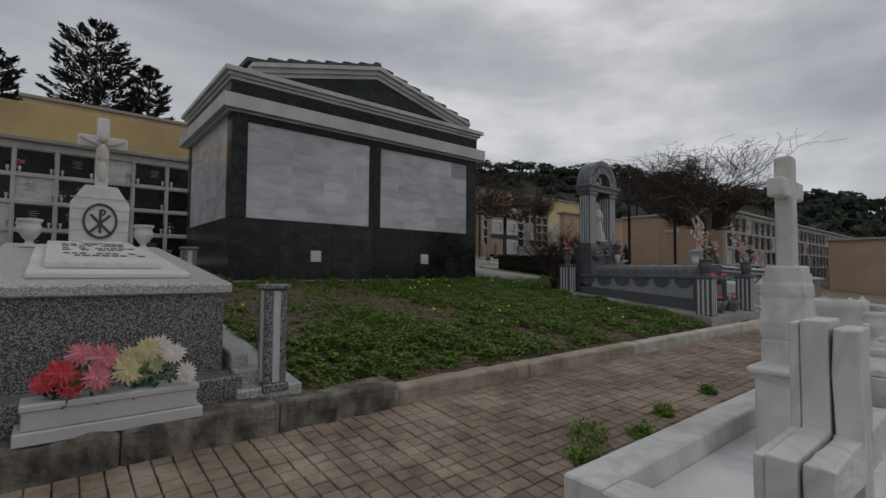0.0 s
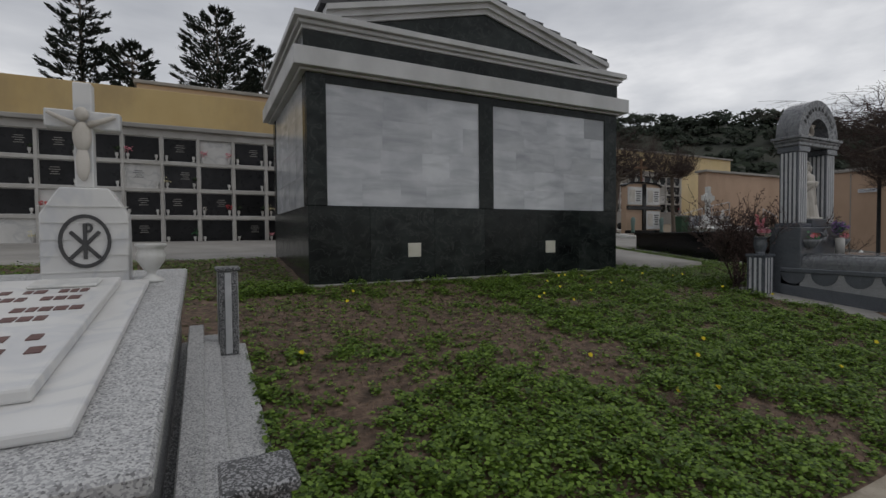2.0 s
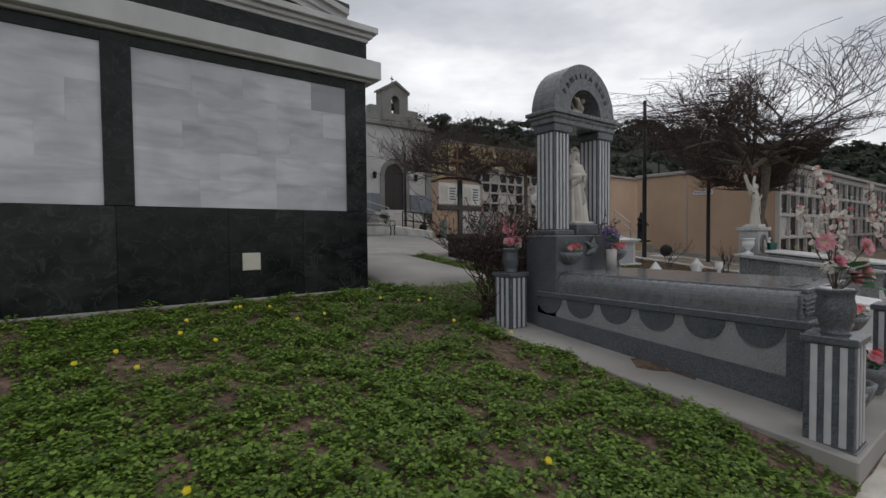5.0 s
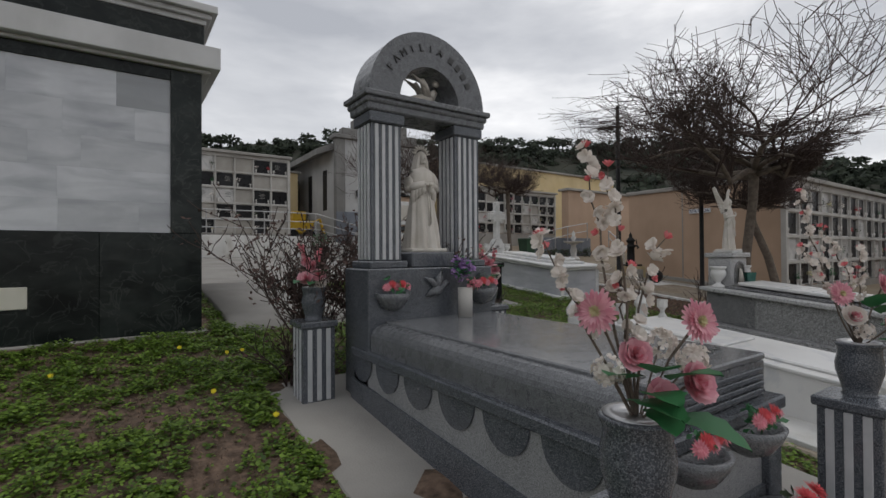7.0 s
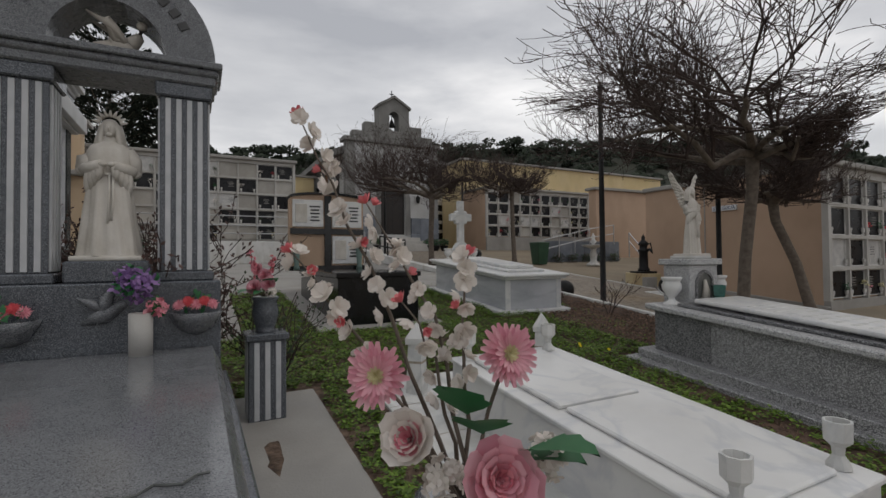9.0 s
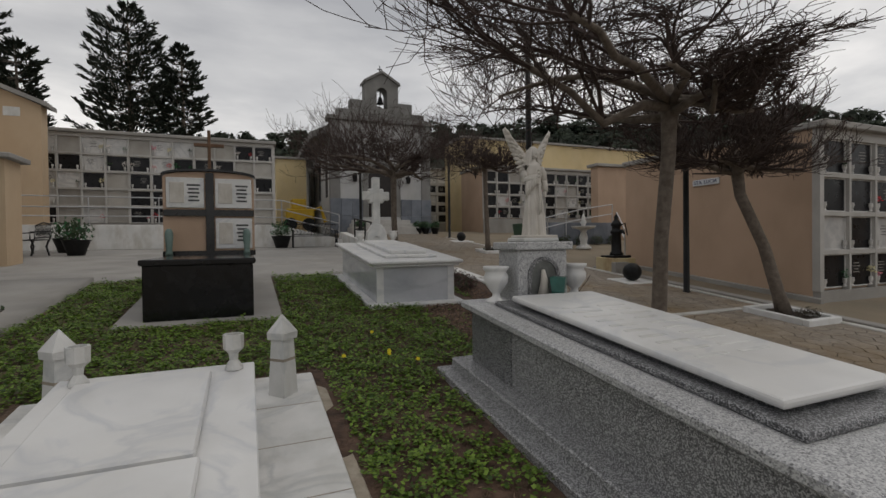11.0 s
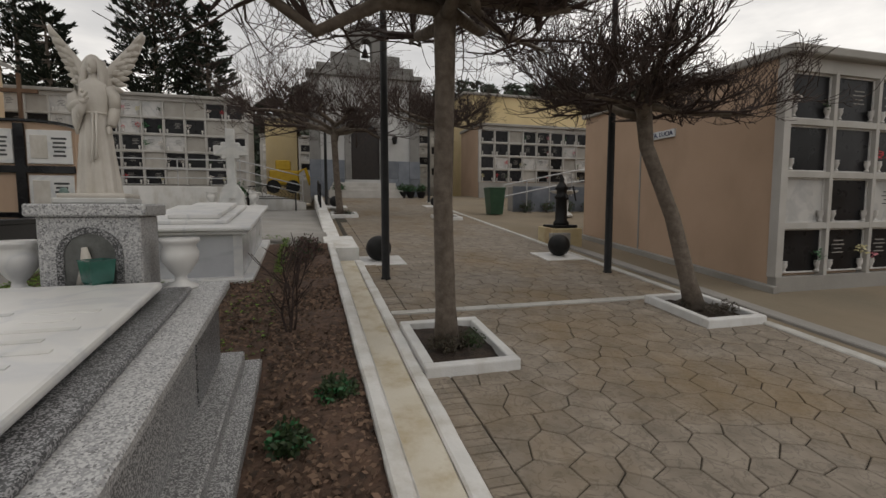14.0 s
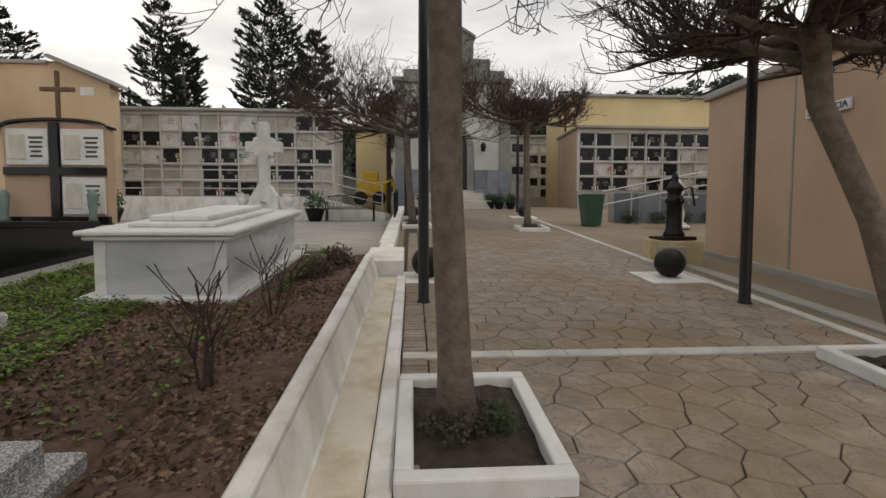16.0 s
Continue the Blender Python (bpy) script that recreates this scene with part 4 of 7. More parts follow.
    rng = random.Random(seed)
    vs, fs = [], []
    for k in range(count):
        n0 = Vector((rng.gauss(0, 1), rng.gauss(0, 1), rng.gauss(0.2, 0.9))).normalized()
        a = n0.orthogonal().normalized()
        b = n0.cross(a)
        q = Vector(c) + n0 * r * rng.uniform(0.7, 1.0)
        for m in range(4):
            t0 = 0.5 * math.pi * m + k
            e = math.cos(t0) * a + math.sin(t0) * b
            petal(vs, fs, q, (e + 0.2 * n0).normalized(), n0.cross(e), n0, 0.015, 0.9, 0.2)
    bulk_part("white_bloom", vs, fs, M_WHITE_P, parent, "head of small white silk flowers", smooth=True)


def blossom_twig(c, tip, seed, parent, material=M_WHITE_P, count=13, size=0.03):
    """A curved dark twig from c to tip with open blossoms and a coral bud at the end."""
    rng = random.Random(seed)
    p0, p1 = Vector(c), Vector(tip)
    L = (p1 - p0).length
    bow = Vector((rng.gauss(0, 1), rng.gauss(0, 1), 0)) * 0.05 * L
    path = [p0.lerp(p1, k / 8) + bow * math.sin(math.pi * k / 8) + Vector((0, 0, 0.10 * L * math.sin(math.pi * k / 8))) + 0.007 * Vector((rng.gauss(0, 1), rng.gauss(0, 1), rng.gauss(0, 1))) * (1 if 0 < k < 8 else 0) for k in range(9)]
    part("twig", tube(path, [0.0055 - 0.0005 * k for k in range(9)], 6), M_BARK, parent, "", True)
    for k in range(count):
        t = 3.0 + 5.0 * (k + 0.4 * rng.random()) / count
        i = min(7, int(t))
        out = Vector((rng.gauss(-0.3, 0.8), rng.gauss(-0.5, 0.8), rng.gauss(0.35, 0.6))).normalized()
        q = path[i].lerp(path[i + 1], t - i) + out * rng.uniform(0.008, 0.02)
        if k % 7 == 6:
            bloom(q, out, size * 0.55, 2, M_CORAL, parent, "bud", seed * 50 + k, 0.8, 5, 1.2)
        else:
            bloom(q, out, size * rng.uniform(0.8, 1.15), 2, material, parent, "blossom", seed * 50 + k, 0.9, 5, 0.45)
    bloom(path[-1], path[-1] - path[-2], size * 0.75, 2, M_CORAL, parent, "bud", seed * 50 + 49, 0.8, 5, 1.0)


def daisy(c, nrm, r, parent, material, seed=0, rows=3, name="flower_head"):
    """A many-petalled round flower head."""
    rng = random.Random(seed)
    n0 = Vector(nrm).normalized()
    a = n0.orthogonal().normalized()
    b = n0.cross(a)
    vs, fs = [], []
    for w in range(rows):
        rr, tilt, cnt = r * (1 - 0.26 * w), 0.15 + 0.4 * w, 17 - 3 * w
        for m in range(cnt):
            t0 = 2 * math.pi * (m + 0.5 * w + rng.uniform(-0.2, 0.2)) / cnt
            e = math.cos(t0) * a + math.sin(t0) * b
            f = n0.cross(e)
            q = Vector(c) + n0 * 0.008 * w
            L = rr * rng.uniform(0.88, 1.08)
            i = len(vs)
            vs += [tuple(q), tuple(q + 0.6 * L * e + 0.13 * L * f + tilt * 0.35 * L * n0), tuple(q + L * e + tilt * 0.55 * L * n0), tuple(q + 0.6 * L * e - 0.13 * L * f + tilt * 0.35 * L * n0)]
            fs.append((i, i + 1, i + 2, i + 3))
    return bulk_part(name, vs, fs, material, parent)


def big_leaf(c, d, L, parent, material=M_LEAF):
    """A broad lobed silk leaf, creased along its middle and hanging at the tip."""
    d = Vector(d).normalized()
    s = d.cross(Vector((0, 0, 1))).normalized()
    u = s.cross(d)
    vs, fs = [], []
    prof = [(0, 0.03), (0.12, 0.26), (0.28, 0.42), (0.38, 0.34), (0.55, 0.38), (0.7, 0.24), (0.86, 0.17), (1, 0.0)]
    for t, w in prof:
        q = Vector(c) + d * L * t - u * L * 0.3 * t * t
        vs += [tuple(q - s * w * L + u * 0.10 * L * w), tuple(q - u * 0.03 * L), tuple(q + s * w * L + u * 0.10 * L * w)]
    for k in range(7):
        i = 3 * k
        fs += [(i, i + 1, i + 4, i + 3), (i + 1, i + 2, i + 5, i + 4)]
    bulk_part("leaf", vs, fs, material, parent, smooth=True)


SPRAYS = {
    "tall": dict(twigs=((-0.14, 0.0, 0.76), (-0.09, 0.03, 0.70), (-0.28, 0.02, 0.51), (0.09, 0.0, 0.50), (-0.04, 0.05, 0.42)), gerbera=((-0.135, 0.05, 0.30, -0.9), (0.147, 0.06, 0.27, 0.25)), peony=((0.12, 0.06, 0.10, 0.06), (0.02, 0.09, 0.07, 0.05), (-0.02, 0.02, 0.17, 0.05)), white=((-0.11, 0.06, 0.14), (0.15, 0.03, 0.16), (0.07, 0.0, 0.2)), leaves=((0.0, 0.1, 0.16), (-0.03, 0.12, 0.09), (-0.06, 0.1, 0.06), (0.0, 0.13, 0.03), (0.08, 0.05, 0.12), (0.1, 0.08, -0.01), (-0.08, 0.02, 0.12))),
    "wide": dict(twigs=((-0.335, 0.02, 0.78), (-0.20, 0.0, 0.60), (-0.345, 0.04, 0.50), (0.01, 0.0, 0.49), (-0.12, 0.05, 0.40)), gerbera=((-0.165, 0.07, 0.26, -0.1), (0.084, 0.05, 0.30, 0.5)), peony=((0.06, 0.10, 0.085, 0.07), (-0.10, 0.06, 0.14, 0.055)), white=((-0.04, 0.07, 0.07), (0.16, 0.04, 0.1)), leaves=((0.01, 0.03, 0.22), (0.17, 0.04, 0.13), (-0.02, 0.11, 0.01), (0.05, 0.06, 0.18), (0.14, -0.03, 0.08))),
    "low": dict(twigs=((-0.1, 0.05, 0.34), (0.06, 0.02, 0.30)), gerbera=(), peony=((-0.04, 0.07, 0.07, 0.06), (0.05, 0.05, 0.09, 0.055), (0.0, 0.0, 0.16, 0.05), (-0.05, 0.0, 0.2, 0.045)), white=((0.07, 0.06, 0.04),), leaves=((0.05, 0.06, 0.02), (-0.07, 0.05, 0.03), (0.02, -0.05, 0.08))),
}


def flower_vase(x, y, z, h, label, seed, spray, material=M_GRANITE_DARK):
    """A speckled vase with silk gerberas, peonies, broad leaves and tall blossom twigs."""
    th = thing("flower_vase", (x, y, z), label, "vase", "vases on the tomb pillars")
    part("vase", lathe(x, y, z, [(0.3 * h, 0), (0.25 * h, 0.05 * h), (0.29 * h, 0.2 * h), (0.36 * h, 0.45 * h), (0.37 * h, 0.6 * h), (0.33 * h, 0.8 * h), (0.335 * h, 0.88 * h), (0.38 * h, 0.97 * h), (0.38 * h, h), (0.3 * h, h), (0.27 * h, 0.9 * h)], 28), material, th, "speckled grey stone vase", True)
    part("liner", lathe(x, y, z + h - 0.002, [(0.33 * h, 0), (0.335 * h, 0.008), (0.24 * h, 0.01), (0.22 * h, 0.002)], 20), M_STEEL, th, "thin steel liner", True)
    top = Vector((x, y, z + h))
    side, near = Vector((0.86, -0.51, 0)), Vector((-0.51, -0.86, 0))
    sp = SPRAYS[spray]
    foot = top - Vector((0, 0, 0.03))
    pale = M_WHITE_P if spray != "low" else M_PINK
    for k, (a, b, c) in enumerate(sp["twigs"]):
        blossom_twig(foot, top + side * a + near * b + Vector((0, 0, c)), seed * 9 + k, th, pale, (19, 14, 16, 12, 8)[k], 0.022 if spray != "low" else 0.02)
    for k, (a, b, c, face) in enumerate(sp["gerbera"]):
        q = top + side * a + near * b + Vector((0, 0, c))
        part("stem", tube([foot, foot.lerp(q, 0.55) + Vector((0, 0, 0.03)), q], [0.004] * 3, 6), M_BARK, th)
        nrm = near + side * face + Vector((0, 0, 0.25))
        bloom(q, nrm, 0.062, 3, M_ROSE, th, "gerbera", seed + k, 0.22, 24, 0.1, "pale pink gerbera", 0.16)
        bloom(q + nrm.normalized() * 0.008, nrm, 0.017, 3, M_YELLOW_P, th, "gerbera_eye", seed + k + 7, 0.4, 11, 0.6)
    for k, (a, b, c, r) in enumerate(sp["peony"]):
        q = top + side * a + near * b + Vector((0, 0, c))
        part("stem", tube([foot, q], [0.004] * 2, 6), M_BARK, th)
        bloom(q, near + side * a * 3 + Vector((0, 0, 0.45)), r, 6, M_ROSE if k != 1 else M_WHITE_P if spray == "wide" else M_ROSE, th, "peony", seed + 20 + k, 0.9, 9, 0.65, "", 0.3)
        bloom(q + near * 0.006, near + side * a * 3 + Vector((0, 0, 0.45)), r * 0.55, 4, M_PINK, th, "peony_heart", seed + 30 + k, 0.8, 7, 1.1, "", 0.5)
    for k, (a, b, c) in enumerate(sp["white"]):
        q = top + side * a + near * b + Vector((0, 0, c))
        part("stem", tube([foot, q], [0.003] * 2, 5), M_BARK, th)
        florets(q, 0.042, 34, th, seed + 90 + k)
    for k, (a, b, c) in enumerate(sp["leaves"]):
        q = top + side * a + near * b + Vector((0, 0, c))
        d = (q - top + near * 0.05 + Vector((0, 0, 0.02)))
        big_leaf(top + (q - top) * 0.7 + near * 0.04 + Vector((0, 0, 0.035)), d + near * 0.1 + side * 0.08 * ((k % 3) - 1), 0.135 + 0.015 * (k % 3), th)
    return th



# ---- the granite grave with the stone cross ----
g1 = thing("grave", (0.3, 4.8, 0.7), "grey speckled granite grave with white marble slabs", "grave")
S1 = 3.4
# body and plinth: dark specks are stone, part of the darkness is painted dimness
part("body", slope(box(-0.32, 0.90, 3.42, 6.3, 0.55, 1.34, 0.008), S1, 0.115), M_GRANITE_MID, g1, "dark speckled granite sides, partly darkened for shade")
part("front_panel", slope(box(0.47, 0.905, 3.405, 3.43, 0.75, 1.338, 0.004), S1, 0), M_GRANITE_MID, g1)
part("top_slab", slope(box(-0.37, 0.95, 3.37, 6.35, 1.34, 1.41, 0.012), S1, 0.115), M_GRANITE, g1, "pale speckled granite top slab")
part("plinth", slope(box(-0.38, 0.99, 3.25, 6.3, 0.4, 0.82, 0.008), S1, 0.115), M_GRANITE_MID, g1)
part("side_ledge", slope(box(0.95, 1.38, 3.2, 6.4, 0.35, 0.735, 0.008), S1, 0.115), M_GRANITE, g1, "pale granite ledge beside the grave")
part("side_step", slope(box(0.951, 1.17, 3.3, 6.39, 0.7, 0.835, 0.008), S1, 0.115), M_GRANITE, g1, "pale granite step beside the grave")
part("side_step", slope(box(0.951, 1.06, 3.36, 6.38, 0.8, 0.93, 0.008), S1, 0.115), M_GRANITE, g1, "pale granite step beside the grave")
part("marble_slab", slope(box(-0.12, 0.74, 3.62, 5.75, 1.41, 1.45, 0.012, None, 2), S1, 0.115), M_MARBLE, g1, "white marble cover slab")
part("marble_plaque", slope(box(-0.04, 0.60, 3.82, 5.6, 1.45, 1.50, 0.012, None, 2), S1, 0.115), M_MARBLE, g1, "raised white marble plaque")
rng = random.Random(2)
ins = bmesh.new()
for r, yy in enumerate((4.15, 4.32, 4.62, 4.79, 5.02, 5.19)):
    a = 0.06
    while a < 0.5:
        w = rng.uniform(0.03, 0.05)
        if rng.random() < 0.86:
            box(a, a + w, yy, yy + 0.075, 1.5, 1.504, 0, ins)
        a += w + 0.012
part("inscription", slope(ins, S1, 0.115), M_INK, g1, "faded red-brown lettering")
part("relief", slope(box(0.2, 0.52, 5.3, 5.5, 1.5, 1.52, 0.01), S1, 0.115), M_MARBLE_OLD, g1, "small carved relief")
# stele of marble courses with emblem and cross
st = thing("stele", (0.365, 5.95, 1.7), "white marble gravestone with a round emblem and crucifix", "gravestone")
zc = 1.66
outline = [(0.12, zc), (0.61, zc), (0.61, 2.16), (0.5, 2.34), (0.23, 2.34), (0.12, 2.16)]
part("stone", prism(outline, 5.9, 6.06, None, 0.008), M_MARBLE, st)
jb = bmesh.new()
for k in range(1, 6):
    box(0.118, 0.612, 5.893, 5.9, zc + 0.11 * k, zc + 0.11 * k + 0.006, 0, jb)
part("course_joints", jb, M_MARBLE_OLD, st, "fine grey joints")
em = bmesh.new()
for k in range(28):
    a0, a1 = 2 * math.pi * k / 28, 2 * math.pi * (k + 1) / 28
    prism([(0.365 + q * math.cos(a), 1.98 + 1.25 * q * math.sin(a)) for q, a in ((0.125, a0), (0.145, a0), (0.145, a1), (0.125, a1))], 5.886, 5.9, em)
part("emblem_ring", em, M_INK_DARK, st, "dark oval ring")
em = box(0.354, 0.376, 5.886, 5.9, 1.86, 2.1, 0.002)
for ang in (42, -42):
    b2 = box(-0.012, 0.012, 5.887, 5.899, -0.12, 0.12, 0.002)
    add(em, moved(b2, Matrix.Translation((0.365, 0, 1.955)) @ Matrix.Rotation(radians(ang), 4, "Y")))
for k in range(8):
    a0, a1 = -1.6 + 3.2 * k / 8, -1.6 + 3.2 * (k + 1) / 8
    prism([(0.376 + q * math.cos(a), 2.07 + q * math.sin(a)) for q, a in ((0.018, a0), (0.034, a0), (0.034, a1), (0.018, a1))], 5.887, 5.899, em)
part("emblem_sign", em, M_INK_DARK, st, "dark carved emblem")
cr = box(0.312, 0.418, 5.93, 6.03, 2.34, 3.05, 0.008)
box(0.155, 0.575, 5.932, 6.028, 2.74, 2.86, 0.008, cr)
part("cross", cr, M_MARBLE, st)
fig = bmesh.new()
sphere((0.365, 5.9, 2.83), 0.04, fig, (1, 0.9, 1.2))
sphere((0.365, 5.9, 2.68), 0.06, fig, (0.9, 0.6, 1.7))
sphere((0.365, 5.9, 2.5), 0.045, fig, (0.9, 0.6, 2.6))
for s in (-1, 1):
    tube([(0.365 + s * 0.035, 5.9, 2.76), (0.365 + s * 0.11, 5.9, 2.79), (0.365 + s * 0.185, 5.91, 2.83)], [0.024, 0.018, 0.014], 6, fig)
part("carved_figure", fig, M_SCULPT, st, "plain carved marble relief figure", True)
for x in (-0.17, 0.74):
    urn(x, 5.88, 1.69, 0.27, "white marble urn on the granite grave", M_MARBLE_OLD, "urns on the granite grave")
for x, y, b, t in ((1.19, 3.27, 0.68, 1.40), (1.24, 6.2, 1.0, 1.76), (-0.6, 6.05, 0.95, 1.75), (-0.62, 3.27, 0.6, 1.40)):
    fluted_pillar(x, y, b, t, 0.145, M_GRANITE_MID, 1, "square grey granite corner pillar with pale strips", "corner pillars of the granite grave", 0.035)
fb = thing("flower_box", (0.3, 3.2, 0.6), "white marble flower box filled with silk flowers", "flower box")
part("box", box(-0.09, 0.68, 3.06, 3.25, 0.7, 0.83, 0.012), M_MARBLE_GREY, fb)
part("rim", box(-0.1, 0.69, 3.05, 3.26, 0.80, 0.835, 0.006), M_MARBLE_GREY, fb)
part("foot", box(-0.12, 0.71, 3.04, 3.27, 0.64, 0.705, 0.006), M_MARBLE_GREY, fb)
rng = random.Random(6)
for k in range(20):
    u = rng.random()
    q = (-0.02 + 0.66 * k / 20 + rng.uniform(-0.02, 0.02), 3.14 + rng.uniform(-0.09, 0.07), 0.90 + rng.uniform(-0.03, 0.16))
    m = M_RED if k < 5 else (M_PINK if k < 10 else (M_YELLOW_P if k < 16 else M_WHITE_P))
    daisy(q, (rng.uniform(-0.5, 0.5), -1, rng.uniform(0.1, 0.9)), rng.uniform(0.06, 0.085), fb, m, k)
bunch((0.12, 3.15, 0.88), 0.14, 40, M_LEAF, fb, 61, "foliage", M_SHRUB)
bunch((0.45, 3.15, 0.88), 0.14, 40, M_LEAF, fb, 62, "foliage", M_SHRUB)

# ---- the tomb with the arch ----
a1 = thing("arch_tomb", (9.85, 4.9, 0.9), "dark granite family tomb with a columned arch", "tomb")
part("pavement_slab", slope(box(8.62, 11.2, 3.25, 6.75, 0.45, 0.735, 0.01), 3.25, 0.1), M_CONCRETE, a1, "grey cement base slab")
bx0, bx1, by0, by1 = 9.2, 10.46, 3.68, 6.2
part("plinth", prism_x([(by0, 0.7), (by1, 0.9), (by1, 1.19), (by0, 1.0)], bx0 - 0.03, bx1 + 0.03), M_GRANITE_DARK, a1, "sloping dark granite plinth")
part("band", prism_x([(by0 + 0.02, 1.0), (by1, 1.19), (by1, 1.37), (by0 + 0.02, 1.37)], bx0, bx1), M_GRANITE_BAND, a1, "pale granite band")
for sx, x0, x1 in ((0, bx0 - 0.012, bx0 + 0.004), (1, bx1 - 0.004, bx1 + 0.012)):
    n = 6
    for k in range(n):
        yc = by0 + 0.28 + k * (by1 - by0 - 0.45) / (n - 1)
        r = 0.17
        zt = 1.368
        part("scallop", prism_x([(yc + r * math.cos(t), zt - 0.175 * math.sin(t)) for t in (math.pi * q / 10 for q in range(11))], x0, x1), M_GRANITE_DARK, a1)
part("corner_block", box(bx0 - 0.02, bx0 + 0.12, by0 - 0.02, by0 + 0.1, 0.75, 1.42, 0.006), M_GRANITE_DARK, a1)
part("corner_block", box(bx1 - 0.12, bx1 + 0.02, by0 - 0.02, by0 + 0.1, 0.75, 1.42, 0.006), M_GRANITE_DARK, a1)
part("ledge", box(bx0 - 0.03, bx1 + 0.03, by0 - 0.04, by1, 1.37, 1.44, 0.01), M_GRANITE_DARK, a1)
roll = bmesh.new()
rp_ = [(bx0 + 0.02, 1.44), (bx0 + 0.02, 1.52)] + [(bx0 + 0.13 - 0.11 * math.cos(t), 1.53 + 0.11 * math.sin(t)) for t in (math.pi / 2 * q / 6 for q in range(1, 7))]
rq = rp_ + [(2 * 9.83 - x, z) for x, z in rp_[::-1]]
part("rounded_cover", prism(rq, by0 + 0.05, 5.93, None), M_GRANITE_FINE, a1, "rounded dark granite cover")
part("front_face", box(bx0 + 0.05, bx1 - 0.05, by0 + 0.03, by0 + 0.07, 1.44, 1.62, 0.004), M_GRANITE_FINE, a1)
for k in range(4):
    part("front_moulding", box(bx0 + 0.1, bx1 - 0.1, by0 + 0.016 - 0.003 * (3 - k), by0 + 0.04, 1.465 + 0.034 * k, 1.487 + 0.034 * k, 0.003), M_GRANITE_DARK, a1)
# cover slab colour is lightened to carry the sky's reflection
part("cover_slab", box(bx0 + 0.14, bx1 - 0.06, by0 + 0.02, 5.92, 1.625, 1.66, 0.008), surf("polished_grey_granite_top", (0.13, 0.135, 0.143), (0.17, 0.175, 0.183), 6, 0.16, 0.02, speck=(0.21, 0.215, 0.225), speck_scale=320, speck_cut=0.65), a1, "polished grey granite cover slab, sky reflection in its colour")
for k, c in enumerate("DEP"):
    part("letter", moved(lettering(c, 0.085, 0.003), pose(9.44 + 0.142 * k, 3.80, 1.662, -90, 0, 0)), M_BRONZE, a1, "dull bronze capital letter")
part("scroll", tube([(10.1 + 0.03 * k, 3.85 + 0.02 * math.sin(k * 1.9) + 0.006 * k, 1.667) for k in range(9)], [0.004] * 9, 5), M_BRONZE, a1, "dull bronze scroll")
part("pedestal", box(9.2, 10.44, 5.93, 6.38, 1.0, 2.07, 0.01), M_GRANITE_DARK, a1, "dark granite pedestal of the arch")
for x in (9.41, 10.23):
    part("column_base", box(x - 0.17, x + 0.17, 5.97, 6.33, 2.07, 2.13, 0.01), M_GRANITE_DARK, a1)
    part("column", box(x - 0.135, x + 0.135, 6.02, 6.28, 2.13, 3.24, 0.004), M_GRANITE_DARK, a1)
    part("capital", box(x - 0.16, x + 0.16, 5.99, 6.31, 3.24, 3.33, 0.01), M_GRANITE_DARK, a1)
    for k in range(4):
        u = -0.105 + 0.06 * k
        part("pale_strip", box(x + u, x + u + 0.03, 6.008, 6.025, 2.14, 3.23, 0.002), M_GRANITE_STRIP, a1)
        part("pale_strip", box(x + u, x + u + 0.03, 6.275, 6.292, 2.14, 3.23, 0.002), M_GRANITE_STRIP, a1)
        part("pale_strip", box(x - 0.147, x - 0.13, 6.15 + u, 6.18 + u, 2.14, 3.23, 0.002), M_GRANITE_STRIP, a1)
        part("pale_strip", box(x + 0.13, x + 0.147, 6.15 + u, 6.18 + u, 2.14, 3.23, 0.002), M_GRANITE_STRIP, a1)
part("beam", box(9.23, 10.41, 5.98, 6.34, 3.33, 3.4, 0.012), M_GRANITE_FINE, a1)
part("beam_moulding", box(9.21, 10.43, 5.96, 6.36, 3.385, 3.44, 0.025, None, 3), M_GRANITE_FINE, a1)
part("beam_top", box(9.19, 10.45, 5.94, 6.38, 3.435, 3.48, 0.008), M_GRANITE_FINE, a1)
arc = []
for k in range(25):
    t = math.pi * k / 24
    arc.append((9.83 + 0.58 * math.cos(t), 3.475 + 0.60 * math.sin(t)))
for k in range(25):
    t = math.pi * (24 - k) / 24
    arc.append((9.83 + 0.30 * math.cos(t), 3.475 + 0.31 * math.sin(t)))
part("arch", prism(arc, 6.0, 6.33, None), M_GRANITE_FINE, a1, "grey granite round arch")
for k, c in enumerate("FAMILIA"):
    t = radians(150 - 12 * k)
    part("letter", moved(lettering(c, 0.085, 0.006), Matrix.Translation((9.83 + 0.45 * math.cos(t), 5.995, 3.475 + 0.465 * math.sin(t))) @ Matrix.Rotation(-(t - math.pi / 2), 4, "Y")), M_INK_DARK, a1)
for k in range(4):
    t = radians(62 - 11 * k)
    part("letter", moved(box(-0.025, 0.025, -0.006, 0.0, -0.03, 0.03, 0.004), Matrix.Translation((9.83 + 0.45 * math.cos(t), 5.998, 3.475 + 0.465 * math.sin(t))) @ Matrix.Rotation(-(t - math.pi / 2), 4, "Y")), M_INK_DARK, a1)


def wing(bm, x, y, z, h, s):
    """A raised feathered wing: overlapping long feathers that fan from the shoulder to the tip."""
    inner = [Vector((0.055, 0.05, 0.80)), Vector((0.085, 0.085, 0.90)), Vector((0.15, 0.11, 1.0)), Vector((0.22, 0.125, 1.10)), Vector((0.285, 0.135, 1.2))]
